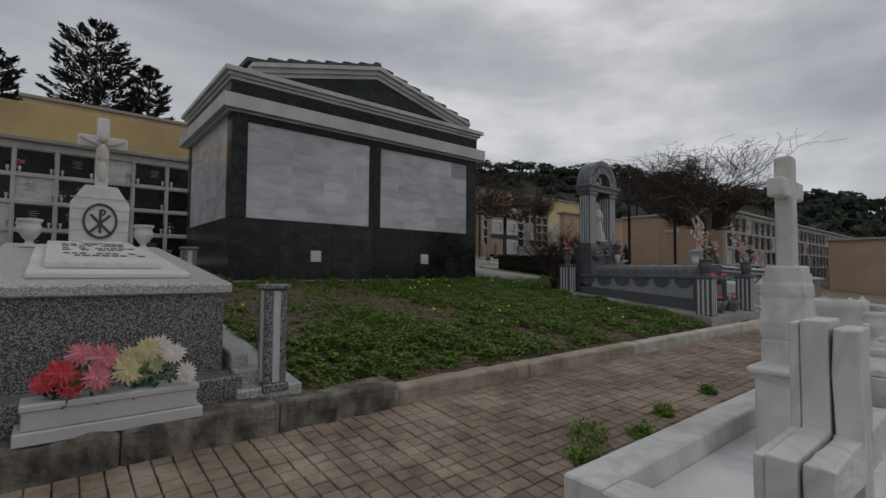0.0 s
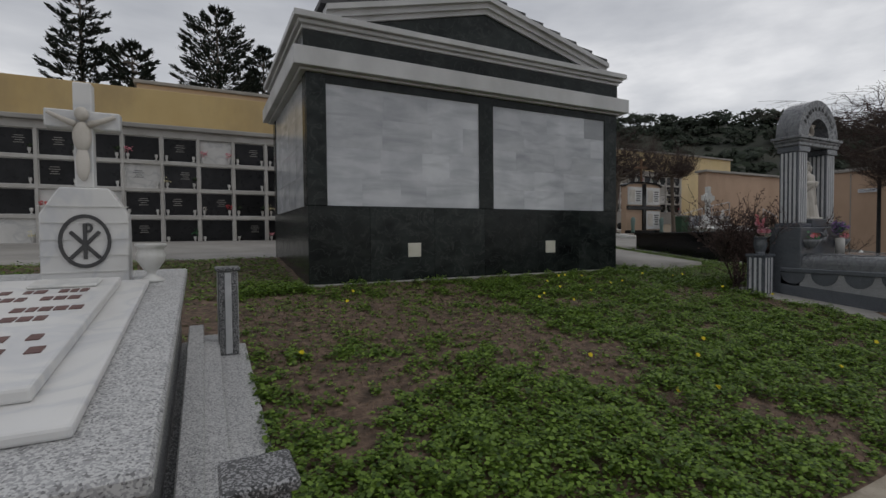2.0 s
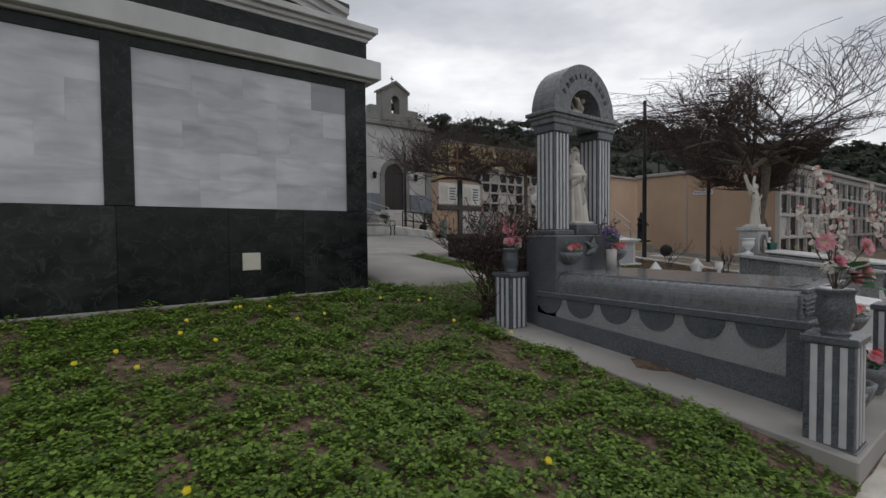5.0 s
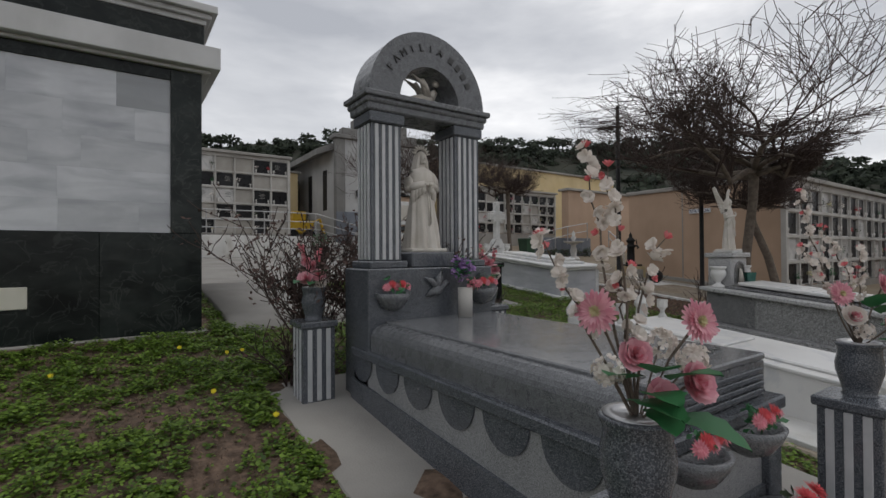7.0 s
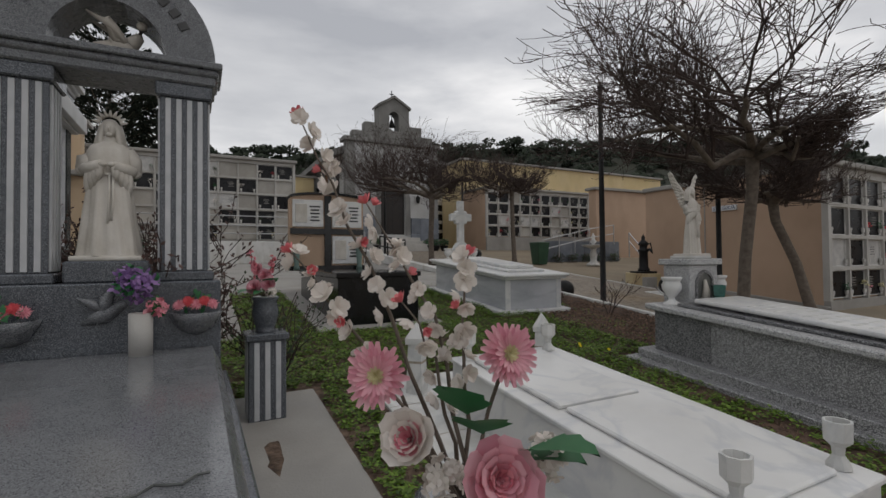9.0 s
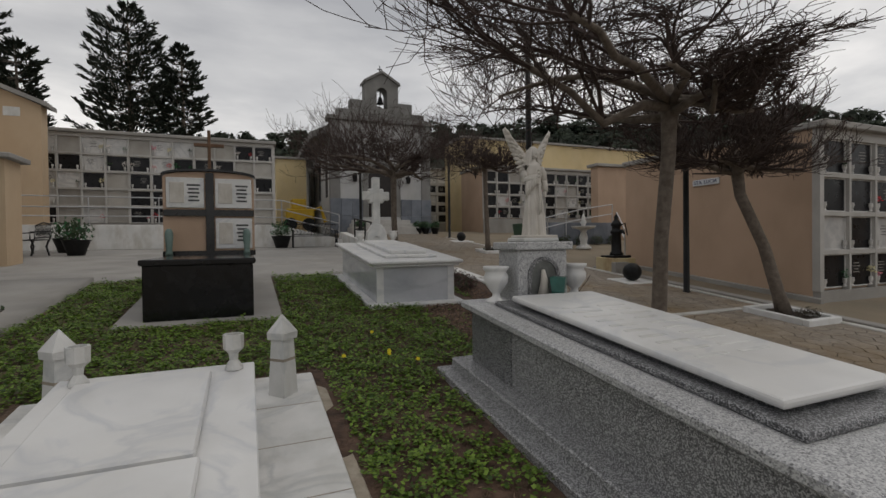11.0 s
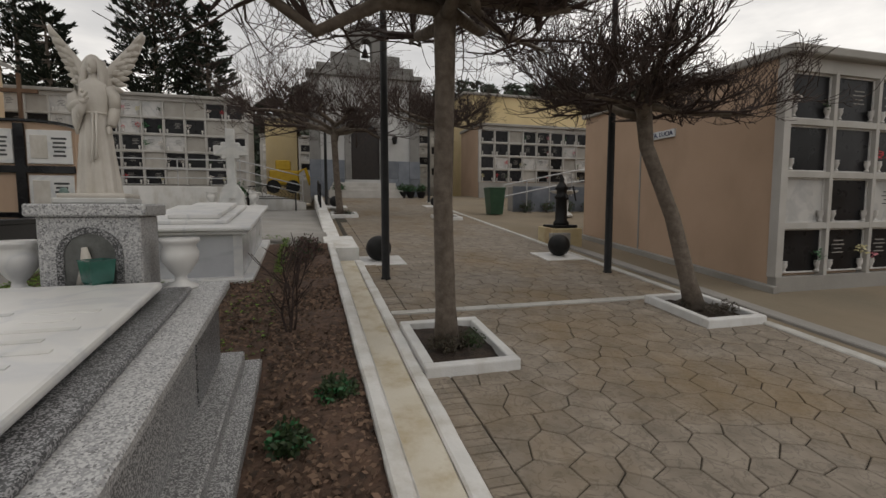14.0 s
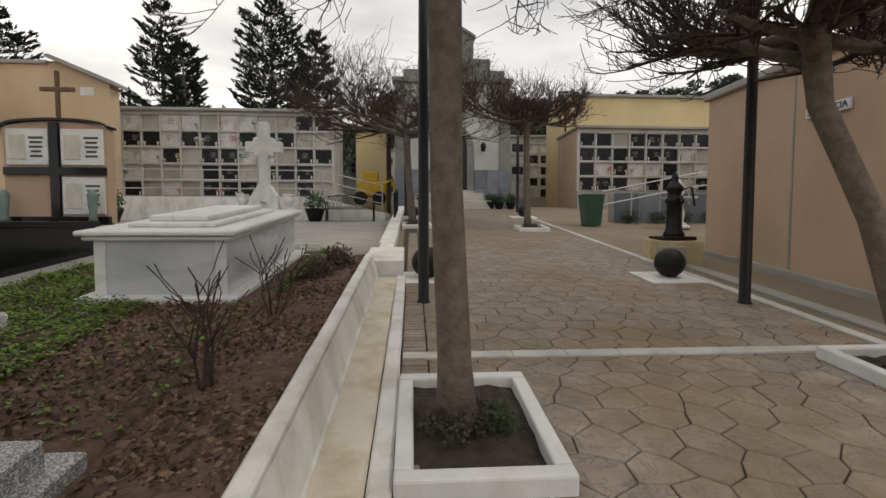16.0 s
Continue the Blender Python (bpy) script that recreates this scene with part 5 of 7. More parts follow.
    outer = [Vector((0.10, 0.06, 0.66)), Vector((0.145, 0.09, 0.76)), Vector((0.195, 0.11, 0.90)), Vector((0.245, 0.125, 1.04)), Vector((0.29, 0.135, 1.19))]

    def on(line, t):
        i = min(3, int(t * 4))
        return line[i].lerp(line[i + 1], t * 4 - i)

    def put_(v, back=0.0):
        return Vector((x + s * v.x * h, y + (v.y + back) * h, z + v.z * h))

    for row, (n, w0, w1, lift, wide) in enumerate(((11, 0.30, 1.0, 0.0, 0.024), (9, 0.10, 0.62, -0.014, 0.022), (7, 0.0, 0.35, -0.026, 0.02))):
        for k in range(n):
            t = k / (n - 1)
            t0, t1 = max(0.0, 0.9 * t - 0.12), min(1.0, 0.9 * t + 0.1)
            a = on(inner, t0).lerp(on(outer, t0), w0)
            b = on(inner, t1).lerp(on(outer, t1), w1) + Vector((0, 0, -0.012))
            tube([put_(a, lift), put_(a.lerp(b, 0.5) + Vector((0.008, 0, 0)), lift - 0.006), put_(b, lift)], [wide * 0.7 * h, wide * h, 0.008 * h], 8, bm)
    tube([put_(on(inner, t / 6), -0.02) for t in range(7)], [0.03 * h, 0.03 * h, 0.027 * h, 0.022 * h, 0.016 * h, 0.011 * h, 0.005 * h], 8, bm)


def robed_statue(name, x, y, z, h, label, wings=False, halo=True, stout=1.0):
    """A draped standing figure as one plain mesh, carved with long folds."""
    bm = box(x - 0.2 * h, x + 0.2 * h, y - 0.15 * h, y + 0.15 * h, z, z + 0.035 * h, 0.006)
    prof = [(0.185, 0.03), (0.18, 0.06), (0.168, 0.15), (0.155, 0.25), (0.142, 0.36), (0.13, 0.47), (0.12, 0.55), (0.118, 0.6), (0.125, 0.66), (0.132, 0.72), (0.128, 0.765), (0.105, 0.795), (0.06, 0.815), (0.04, 0.83), (0.038, 0.86)]
    own = bmesh.new()
    seg = 72
    rings = []
    for r, q in prof:
        ring_ = []
        for k in range(seg):
            a = 2 * math.pi * k / seg
            deep = max(0.0, min(1.0, (0.62 - q) * 3.0))
            fold = 0.075 * math.sin(9 * a + 1.5 * math.sin(3 * q)) + 0.05 * math.sin(16 * a + 4 * q) + 0.03 * math.sin(5 * a - 6 * q)
            ripple = 0.02 * math.sin(13 * a + 30 * q) * max(0.0, min(1.0, (q - 0.55) * 8, (0.8 - q) * 8))
            m = stout * (1 + fold * deep + ripple)
            flat_ = 0.66 + 0.14 * deep
            ring_.append(own.verts.new((x + r * h * m * math.cos(a), y + flat_ * r * h * m * math.sin(a), z + q * h + (0.006 * h * math.sin(9 * a) if q < 0.04 else 0.0))))
        rings.append(ring_)
    for lo, hi in zip(rings, rings[1:]):
        for k in range(seg):
            own.faces.new((lo[k], lo[(k + 1) % seg], hi[(k + 1) % seg], hi[k]))
    own.faces.new(rings[-1])
    add(bm, own)
    # head: skull, brow, nose, chin, hair falling on the shoulders
    sphere((x, y - 0.019 * h, z + 0.912 * h), 0.045 * h, bm, (0.84, 0.95, 1.28), 18, 12)
    sphere((x, y - 0.062 * h, z + 0.907 * h), 0.009 * h, bm, (0.8, 1.0, 1.7), 8, 6)
    sphere((x, y - 0.048 * h, z + 0.868 * h), 0.018 * h, bm, (1.0, 0.8, 0.8), 8, 6)
    sphere((x, y + 0.012 * h, z + 0.925 * h), 0.056 * h, bm, (0.98, 0.9, 1.15), 16, 10)
    for s in (-1, 1):
        for k in range(3):
            u = 0.012 * k
            tube([(x + s * (0.03 + u) * h, y - 0.01 * h + 0.02 * h * k, z + 0.95 * h), (x + s * (0.047 + u * 0.6) * h, y - 0.008 * h + 0.02 * h * k, z + 0.885 * h), (x + s * (0.058 + u) * h, y - 0.004 * h + 0.018 * h * k, z + 0.80 * h), (x + s * (0.055 + u) * h, y - 0.01 * h + 0.02 * h * k, z + 0.745 * h)], [0.014 * h, 0.021 * h, 0.021 * h, 0.008 * h], 8, bm)
    k1 = 0.45 + 0.55 * stout
    for s in (-1, 1):
        hang = wings and s > 0
        shoulder = (x + s * 0.105 * h * k1, y + 0.005 * h, z + 0.765 * h)
        elbow = (x + s * 0.15 * h * k1, y - 0.01 * h, z + 0.62 * h)
        wrist = (x + s * 0.135 * h * k1, y - 0.05 * h, z + 0.5 * h) if hang else (x + s * 0.035 * h, y - 0.115 * h, z + 0.645 * h)
        tube([shoulder, (x + s * 0.145 * h * k1, y, z + 0.70 * h), elbow], [0.042 * h * k1, 0.044 * h * k1, 0.043 * h * k1], 12, bm)
        sphere(elbow, 0.043 * h * k1, bm, (1, 1, 1), 12, 8)
        tube([elbow, tuple(0.5 * (p + q) for p, q in zip(elbow, wrist)), wrist], [0.042 * h * k1, 0.04 * h * k1, 0.034 * h * k1], 12, bm)
        sphere((wrist[0] - s * 0.012 * h, wrist[1] - 0.008 * h, wrist[2] + (0.005 if not hang else -0.03) * h), 0.021 * h, bm, (1.3, 0.9, 0.9) if not hang else (0.8, 0.8, 1.6), 10, 7)
        if not hang:
            for k in range(4):
                u = k / 3
                p = [e + (w - e) * (0.35 + 0.6 * u) for e, w in zip(elbow, wrist)]
                tube([(p[0], p[1] + 0.008 * h, p[2]), (p[0] + s * 0.008 * h, p[1] + 0.012 * h, p[2] - (0.11 - 0.05 * u) * h), (p[0] + s * 0.012 * h, p[1] + 0.025 * h, p[2] - (0.19 - 0.09 * u) * h)], [0.03 * h, 0.025 * h, 0.006 * h], 8, bm)
    # girdle and hanging cord
    tube([(x + 0.121 * h * stout * math.cos(2 * math.pi * k / 24), y + 0.088 * h * stout * math.sin(2 * math.pi * k / 24), z + 0.585 * h) for k in range(25)], [0.009 * h] * 25, 6, bm)
    for u in (0.0, 0.022):
        tube([(x + (0.01 + u) * h, y - 0.09 * h * k1, z + 0.58 * h), (x + (0.012 + u) * h, y - 0.112 * h * k1, z + 0.42 * h), (x + (0.004 + u) * h, y - 0.125 * h * k1, z + (0.25 + u) * h)], [0.008 * h, 0.007 * h, 0.01 * h], 6, bm)
    if halo:
        for k in range(9):
            t = math.pi * (k + 0.5) / 9
            q = Vector((x + 0.058 * h * math.cos(t), y + 0.01 * h, z + 0.955 * h + 0.05 * h * math.sin(t)))
            tube([q, q + Vector((0.045 * h * math.cos(t), 0, 0.045 * h * math.sin(t)))], [0.016 * h, 0.005 * h], 6, bm)
    if wings:
        for k in range(5):
            sphere((x - 0.01 * h + 0.014 * h * math.cos(k * 2.4), y - 0.13 * h, z + 0.665 * h + 0.012 * h * k), 0.014 * h, bm, (1, 1, 1), 8, 5)
        for s in (-1, 1):
            wing(bm, x, y, z, h, s)
    return single(name, bm, M_SCULPT, label, "statue", (x, y, z), True)


part("statue_base", box(9.62, 10.05, 5.97, 6.3, 2.07, 2.2, 0.012), M_GRANITE_DARK, a1, "dark granite statue base")
robed_statue("statue", 9.82, 6.14, 2.2, 0.9, "pale carved stone statue of a robed figure")
dv = bmesh.new()
sphere((9.87, 6.16, 3.56), 0.07, dv, (1.25, 0.75, 0.8))
tube([(9.92, 6.16, 3.58), (9.97, 6.16, 3.64), (9.985, 6.16, 3.70)], [0.05, 0.032, 0.028], 10, dv)
sphere((9.985, 6.155, 3.715), 0.032, dv, (1, 0.9, 1))
tube([(9.985, 6.15, 3.725), (9.96, 6.145, 3.745)], [0.012, 0.003], 6, dv)
tube([(9.83, 6.16, 3.55), (9.74, 6.16, 3.53), (9.70, 6.16, 3.515)], [0.05, 0.04, 0.014], 8, dv)
for s_ in (-1, 1):
    for k in range(5):
        tube([(9.90 - 0.012 * k, 6.16 + s_ * 0.035, 3.58), (9.84 - 0.01 * k, 6.16 + s_ * 0.06, 3.66 + 0.012 * k), (9.70 + 0.018 * k, 6.16 + s_ * 0.07, 3.73 - 0.012 * k)], [0.022, 0.026, 0.006], 6, dv)
single("dove_statue", dv, M_SCULPT, "pale carved stone dove under the arch", "statue", (9.86, 6.16, 3.48), True)
rel = bmesh.new()
tube([(9.72, 5.915, 1.84), (9.82, 5.91, 1.88), (9.93, 5.915, 1.95)], [0.012, 0.05, 0.02], 8, rel)
tube([(9.82, 5.91, 1.88), (9.84, 5.90, 1.98), (9.88, 5.91, 2.06)], [0.03, 0.035, 0.008], 8, rel)
tube([(9.84, 5.91, 1.9), (9.76, 5.90, 1.96), (9.7, 5.91, 1.99)], [0.03, 0.025, 0.006], 8, rel)
part("bird_relief", rel, M_GRANITE_FINE, a1, "grey carved bird relief", True)
for k, (x, yb, zb) in enumerate(((9.4, 5.91, 1.74), (10.3, 5.91, 1.74), (9.47, 3.6, 1.27), (9.96, 3.6, 1.27))):
    wb = thing("wall_planter", (x, yb - 0.04, zb + 0.06), "fluted grey stone bowl with red and pink flowers", "planter", "bowls on the tomb pedestal")
    part("bowl", lathe(x, yb, zb, [(0.03, 0), (0.09, 0.03), (0.13, 0.09), (0.15, 0.14), (0.13, 0.14), (0.1, 0.1)], 18), M_GRANITE_FINE, wb, "", True)
    for q in range(5):
        daisy((x - 0.09 + 0.045 * q, yb - 0.08, zb + 0.19 + 0.02 * (q % 2)), (0.2 * (q - 2), -1, 0.5), 0.04, wb, M_RED if q % 2 else M_PINK, q)
    bunch((x, yb - 0.04, zb + 0.19), 0.08, 14, M_LEAF, wb, 70 + k, "foliage")
cv = thing("flower_vase", (10.0, 5.66, 1.66), "pale cylindrical vase with lilac flowers", "vase")
part("vase", lathe(10.02, 5.78, 1.66, [(0.06, 0), (0.062, 0.24), (0.05, 0.24)], 16), M_CONCRETE_PALE, cv, "", True)
bunch((9.99, 5.78, 2.07), 0.1, 130, M_LILAC, cv, 81, "lilac_bloom")
bunch((10.1, 5.76, 1.93), 0.05, 30, M_PINK, cv, 82, "pink_bloom")
PIL = "fluted pillars round the arch tomb"
fluted_pillar(8.92, 6.36, 0.98, 1.66, 0.26, M_GRANITE_DARK, 3, "dark granite pillar with pale strips beside the tomb", PIL)
fluted_pillar(10.76, 6.36, 0.98, 1.66, 0.26, M_GRANITE_DARK, 3, "dark granite pillar with pale strips beside the tomb", PIL)
fluted_pillar(8.84, 3.42, 0.7, 1.44, 0.26, M_GRANITE_DARK, 3, "dark granite pillar with pale strips beside the tomb", PIL)
fluted_pillar(10.74, 3.42, 0.7, 1.44, 0.26, M_GRANITE_DARK, 3, "dark granite pillar with pale strips beside the tomb", PIL)
flower_vase(8.84, 3.42, 1.44, 0.285, "speckled stone vase with pink gerberas and blossom twigs", 1, "tall")
flower_vase(10.795, 3.42, 1.435, 0.275, "speckled stone vase with pink gerberas and blossom twigs", 5, "wide")
flower_vase(8.92, 6.36, 1.66, 0.26, "speckled stone vase with dusty pink flowers", 8, "low")
flower_vase(10.76, 6.36, 1.66, 0.26, "speckled stone vase with dusty pink flowers", 9, "low")
for k, (x, y) in enumerate(((9.25, 3.5), (9.55, 3.5), (10.2, 3.5))):
    pt = thing("planter", (x, y, 0.75), "grey fluted stone planter with red flowers", "planter", "planters at the tomb foot")
    part("bowl", lathe(x, y, 0.735, [(0.08, 0), (0.1, 0.05), (0.15, 0.16), (0.17, 0.24), (0.14, 0.24), (0.1, 0.18)], 16), M_GRANITE_FINE, pt, "", True)
    for q in range(4):
        daisy((x - 0.08 + 0.05 * q, y - 0.05, 1.05 + 0.03 * (q % 2)), (0.2 * (q - 1.5), -0.6, 1), 0.06, pt, M_RED if q % 2 else M_PINK, q)
    bunch((x, y, 1.0), 0.11, 20, M_LEAF, pt, 90 + k, "foliage", M_SHRUB)

# ---- the low white marble grave with obelisk posts ----
g2 = thing("grave", (12.6, 4.8, 0.8), "low white marble grave with small obelisk posts", "grave")
part("kerb", slope(box(11.56, 13.66, 3.28, 6.72, 0.4, 0.73, 0.015), 3.3, 0.1), M_KERB, g2, "rough cement border")
part("apron", slope(box(11.63, 13.57, 3.32, 6.65, 0.6, 0.765, 0.006), 3.3, 0.1), M_MARBLE_OLD, g2, "white marble apron slabs")
for k in range(1, 6):
    part("apron_joint", slope(box(11.64, 13.56, 3.3 + 0.55 * k, 3.305 + 0.55 * k, 0.755, 0.767, 0), 3.3, 0.1), M_KERB, g2)
part("body", slope(box(12.1, 13.1, 3.6, 5.88, 0.69, 1.12, 0.006), 3.3, 0.1), M_MARBLE, g2)
part("cover_slab", slope(box(12.08, 13.12, 3.58, 5.9, 1.12, 1.15, 0.006), 3.3, 0.1), M_MARBLE, g2)
part("upper_slab", slope(box(12.2, 12.88, 4.75, 5.72, 1.15, 1.185, 0.01), 3.3, 0.1), M_MARBLE, g2)
part("lower_slab", slope(box(12.22, 12.9, 3.68, 4.72, 1.15, 1.18, 0.01), 3.3, 0.1), M_MARBLE, g2)
for x, y in ((11.97, 6.28), (13.32, 6.28), (11.97, 3.5), (13.32, 3.5)):
    z = 0.755 + 0.1 * (y - 3.3)
    ob = thing("grave_post", (x, y, z), "small white marble obelisk post with a pointed cap", "post", "obelisk posts")
    bm = bmesh.new()
    prof = [(0.075, 0.0), (0.055, 0.42), (0.085, 0.42), (0.085, 0.46), (0.0, 0.58)]
    part("shaft", lathe(x, y, z, [(0.105, 0), (0.08, 0.42)], 4), M_MARBLE_OLD, ob)
    part("band", lathe(x, y, z, [(0.09, 0.26), (0.09, 0.28)], 4), M_KERB, ob)
    part("cap", lathe(x, y, z, [(0.105, 0.42), (0.11, 0.47), (0.005, 0.6)], 4), M_MARBLE_OLD, ob)
for x, y in ((12.2, 5.8), (13.0, 5.8), (12.2, 3.72), (13.0, 3.72)):
    z = 1.15 + 0.1 * (y - 3.3)
    single("marble_cup", lathe(x, y, z, [(0.055, 0), (0.05, 0.02), (0.025, 0.06), (0.03, 0.1), (0.06, 0.13), (0.062, 0.22), (0.05, 0.22), (0.045, 0.16)], 8), M_MARBLE_OLD, "octagonal white marble flower cup on the grave", "vase", (x, y, z), group="marble cups")

# ---- the large granite tomb with the angel ----
g3 = thing("tomb", (15.45, 4.9, 0.9), "large pale granite tomb with a white marble cover", "tomb")
S3 = 6.3
# apron, step and sides use a darker granite colour than the top slab
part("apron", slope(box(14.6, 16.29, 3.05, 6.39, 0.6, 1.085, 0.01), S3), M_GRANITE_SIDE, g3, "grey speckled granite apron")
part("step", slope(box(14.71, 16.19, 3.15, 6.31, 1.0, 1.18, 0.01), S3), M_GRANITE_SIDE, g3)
part("body", slope(box(14.86, 16.05, 3.3, 6.2, 1.15, 1.64, 0.008), S3), M_GRANITE_SIDE, g3, "speckled granite sides, darker than the top slab")
part("body_end_panel", slope(box(14.852, 14.862, 5.55, 6.19, 1.19, 1.62, 0.002), S3), M_GRANITE_MID, g3)
part("body_end_panel", slope(box(16.049, 16.059, 5.55, 6.19, 1.19, 1.62, 0.002), S3), M_GRANITE_MID, g3)
part("top_slab", slope(box(14.78, 16.12, 3.22, 6.27, 1.62, 1.68, 0.012), S3), M_GRANITE, g3, "pale speckled granite top slab")
part("under_slab", slope(box(14.97, 15.95, 3.65, 6.0, 1.68, 1.715, 0.008), S3), M_GRANITE_MID, g3)
part("marble_cover", slope(box(15.04, 15.84, 3.77, 5.85, 1.74, 1.785, 0.016, None, 2), S3), M_MARBLE, g3, "white marble cover slab with raised writing")
part("under_cover", slope(box(15.1, 15.78, 3.85, 5.8, 1.712, 1.742, 0.0), S3), M_GRANITE_MID, g3)
rng = random.Random(12)
for col in (15.16, 15.48):
    for k in range(10):
        part("line_of_writing", slope(box(col, col + rng.uniform(0.18, 0.27), 4.25 + 0.12 * k, 4.285 + 0.12 * k, 1.784, 1.789, 0.001), S3), M_MARBLE_OLD, g3, "grey line of raised writing")
part("pedestal", box(15.2, 15.7, 6.0, 6.34, 1.63, 2.1, 0.01), M_GRANITE, g3, "granite angel pedestal with a small shrine")
part("pedestal_top", box(15.16, 15.74, 5.96, 6.38, 2.1, 2.17, 0.01), M_GRANITE, g3)
nic = bmesh.new()
for k in range(14):
    a0, a1 = math.pi * k / 14, math.pi * (k + 1) / 14
    prism([(15.45 + q * math.cos(a), 1.88 + q * math.sin(a)) for q, a in ((0.125, a0), (0.16, a0), (0.16, a1), (0.125, a1))], 5.985, 6.002, nic)
box(15.29, 15.325, 5.985, 6.002, 1.7, 1.88, 0, nic)
box(15.575, 15.61, 5.985, 6.002, 1.7, 1.88, 0, nic)
part("shrine_frame", nic, M_GRANITE_MID, g3, "carved arched shrine frame")
part("shrine_back", prism(arch_outline(15.325, 15.575, 1.7, 1.88), 5.994, 5.999), M_BRONZE, g3, "dark shrine recess")
sh = bmesh.new()
tube([(15.43, 5.975, 1.72), (15.44, 5.97, 1.82), (15.43, 5.975, 1.93)], [0.05, 0.035, 0.015], 8, sh)
part("shrine_figure", sh, M_SCULPT, g3, "tiny pale carved figure", True)
robed_statue("angel_statue", 15.46, 6.15, 2.2, 0.83, "white carved marble angel with raised wings", True, False, 0.7)
part("angel_base", box(15.27, 15.63, 6.02, 6.3, 2.17, 2.205, 0.008), M_MARBLE_OLD, g3)
for x in (15.05, 15.87):
    urn(x, 6.12, 1.655, 0.31, "white marble urn on the granite tomb", M_MARBLE, "urns beside the angel")
gl = thing("grave_lantern", (15.5, 5.9, 1.72), "square green glass grave lantern", "lantern")
part("glass", lathe(15.52, 5.88, 1.73, [(0.06, 0), (0.075, 0.02), (0.09, 0.13), (0.095, 0.14), (0.08, 0.14), (0.065, 0.03)], 4), M_GLASS_GREEN, gl)
part("base", lathe(15.52, 5.88, 1.715, [(0.08, 0), (0.08, 0.02)], 4), M_GLASS_GREEN, gl)

# ---- the white marble tomb with a cross ----
g4 = thing("tomb", (15.4, 10.2, 1.2), "white and grey marble tomb with stepped cover", "tomb")
S4 = 9.0
part("plinth", slope(box(14.62, 16.18, 8.85, 11.75, 1.0, 1.26, 0.012), S4), M_MARBLE, g4)
part("plinth_step", slope(box(14.7, 16.1, 8.93, 11.68, 1.25, 1.34, 0.012), S4), M_MARBLE, g4)
part("body", slope(box(14.82, 15.98, 9.05, 11.55, 1.3, 1.84, 0.006), S4), M_MARBLE_PANEL, g4, "grey-white marble sides")
for a, b in ((14.82, 14.92), (15.88, 15.98)):
    part("corner_strip", slope(box(a, b, 9.042, 9.052, 1.34, 1.84, 0.002), S4), M_MARBLE, g4)
for q, (o, a, b) in enumerate(((0.07, 1.84, 1.885), (0.11, 1.885, 1.93))):
    part("cornice", slope(box(14.82 - o, 15.98 + o, 9.05 - o, 11.55 + o, a, b, 0.012), S4), M_MARBLE, g4, "white marble cornice")
part("cover_step", slope(box(15.0, 15.8, 9.25, 11.2, 1.93, 1.975, 0.01), S4), M_MARBLE, g4)
part("cover_top", slope(box(15.12, 15.68, 9.4, 11.05, 1.975, 2.03, 0.01), S4), M_MARBLE, g4)
wc = thing("grave_cross", (15.42, 11.6, 2.17), "white stone cross with trefoil ends on a tapered base", "cross")
part("base", prism([(15.2, 2.13), (15.64, 2.13), (15.6, 2.4), (15.5, 2.55), (15.34, 2.55), (15.24, 2.4)], 11.5, 11.68, None, 0.008), M_MARBLE_OLD, wc)
cr = box(15.35, 15.49, 11.53, 11.65, 2.5, 3.46, 0.012)
box(15.16, 15.68, 11.532, 11.648, 3.02, 3.18, 0.012, cr)
box(15.27, 15.57, 11.534, 11.646, 2.96, 3.24, 0.02, cr)
part("cross", cr, M_MARBLE_OLD, wc)
for x in (15.1, 15.76):
    urn(x, 11.58, 2.18, 0.24, "small white marble urn by the cross", M_MARBLE_OLD, "urns by the cross")
g4.location += Vector((-0.1, -0.15, 0.0))
part("photo", lathe(15.42, 11.49, 2.3, [(0.05, 0), (0.05, 0.004)], 12), M_BRONZE, wc, "small dark oval photo plate")

# ---- the black granite tomb ----
g5 = thing("tomb", (12.55, 10.1, 1.2), "polished black granite tomb on a cement pad", "tomb")
part("pad", slope(box(11.68, 13.48, 8.66, 11.85, 1.0, 1.29, 0.012), 8.7), M_CONCRETE, g5, "pale cement pad")
part("body", box(11.97, 13.15, 8.84, 11.4, 1.2, 1.95, 0.008), M_BLACK, g5)
part("cover", box(11.94, 13.18, 8.8, 11.45, 1.95, 2.02, 0.012), M_BLACK, g5, "polished black cover slab")
ste = thing("stele", (12.5, 11.6, 1.9), "gravestone of four white plaques round a black cross", "gravestone")
arc = [(11.8, 2.0), (13.21, 2.0), (13.21, 3.34)] + [(12.505 + 0.705 * math.cos(t), 3.34 + 0.1 * math.sin(t)) for t in (math.pi * k / 12 for k in range(1, 12))] + [(11.8, 3.34)]
part("stone", prism(arc, 11.6, 11.78), M_OCHRE, ste, "tan plastered backing")
part("rim", prism([(11.78, 3.35)] + [(12.505 - 0.725 * math.cos(t), 3.35 + 0.1 * math.sin(t)) for t in (math.pi * k / 12 for k in range(1, 12))] + [(13.23, 3.35), (13.23, 3.385)] + [(12.505 + 0.725 * math.cos(t), 3.385 + 0.1 * math.sin(t)) for t in (math.pi * k / 12 for k in range(1, 12))] + [(11.78, 3.385)], 11.56, 11.8), M_BLACK, ste)
part("upright", box(12.44, 12.57, 11.555, 11.62, 2.0, 3.42, 0.004), M_BLACK, ste)
part("crossbar", box(11.81, 13.2, 11.558, 11.618, 2.68, 2.79, 0.004), M_BLACK, ste)
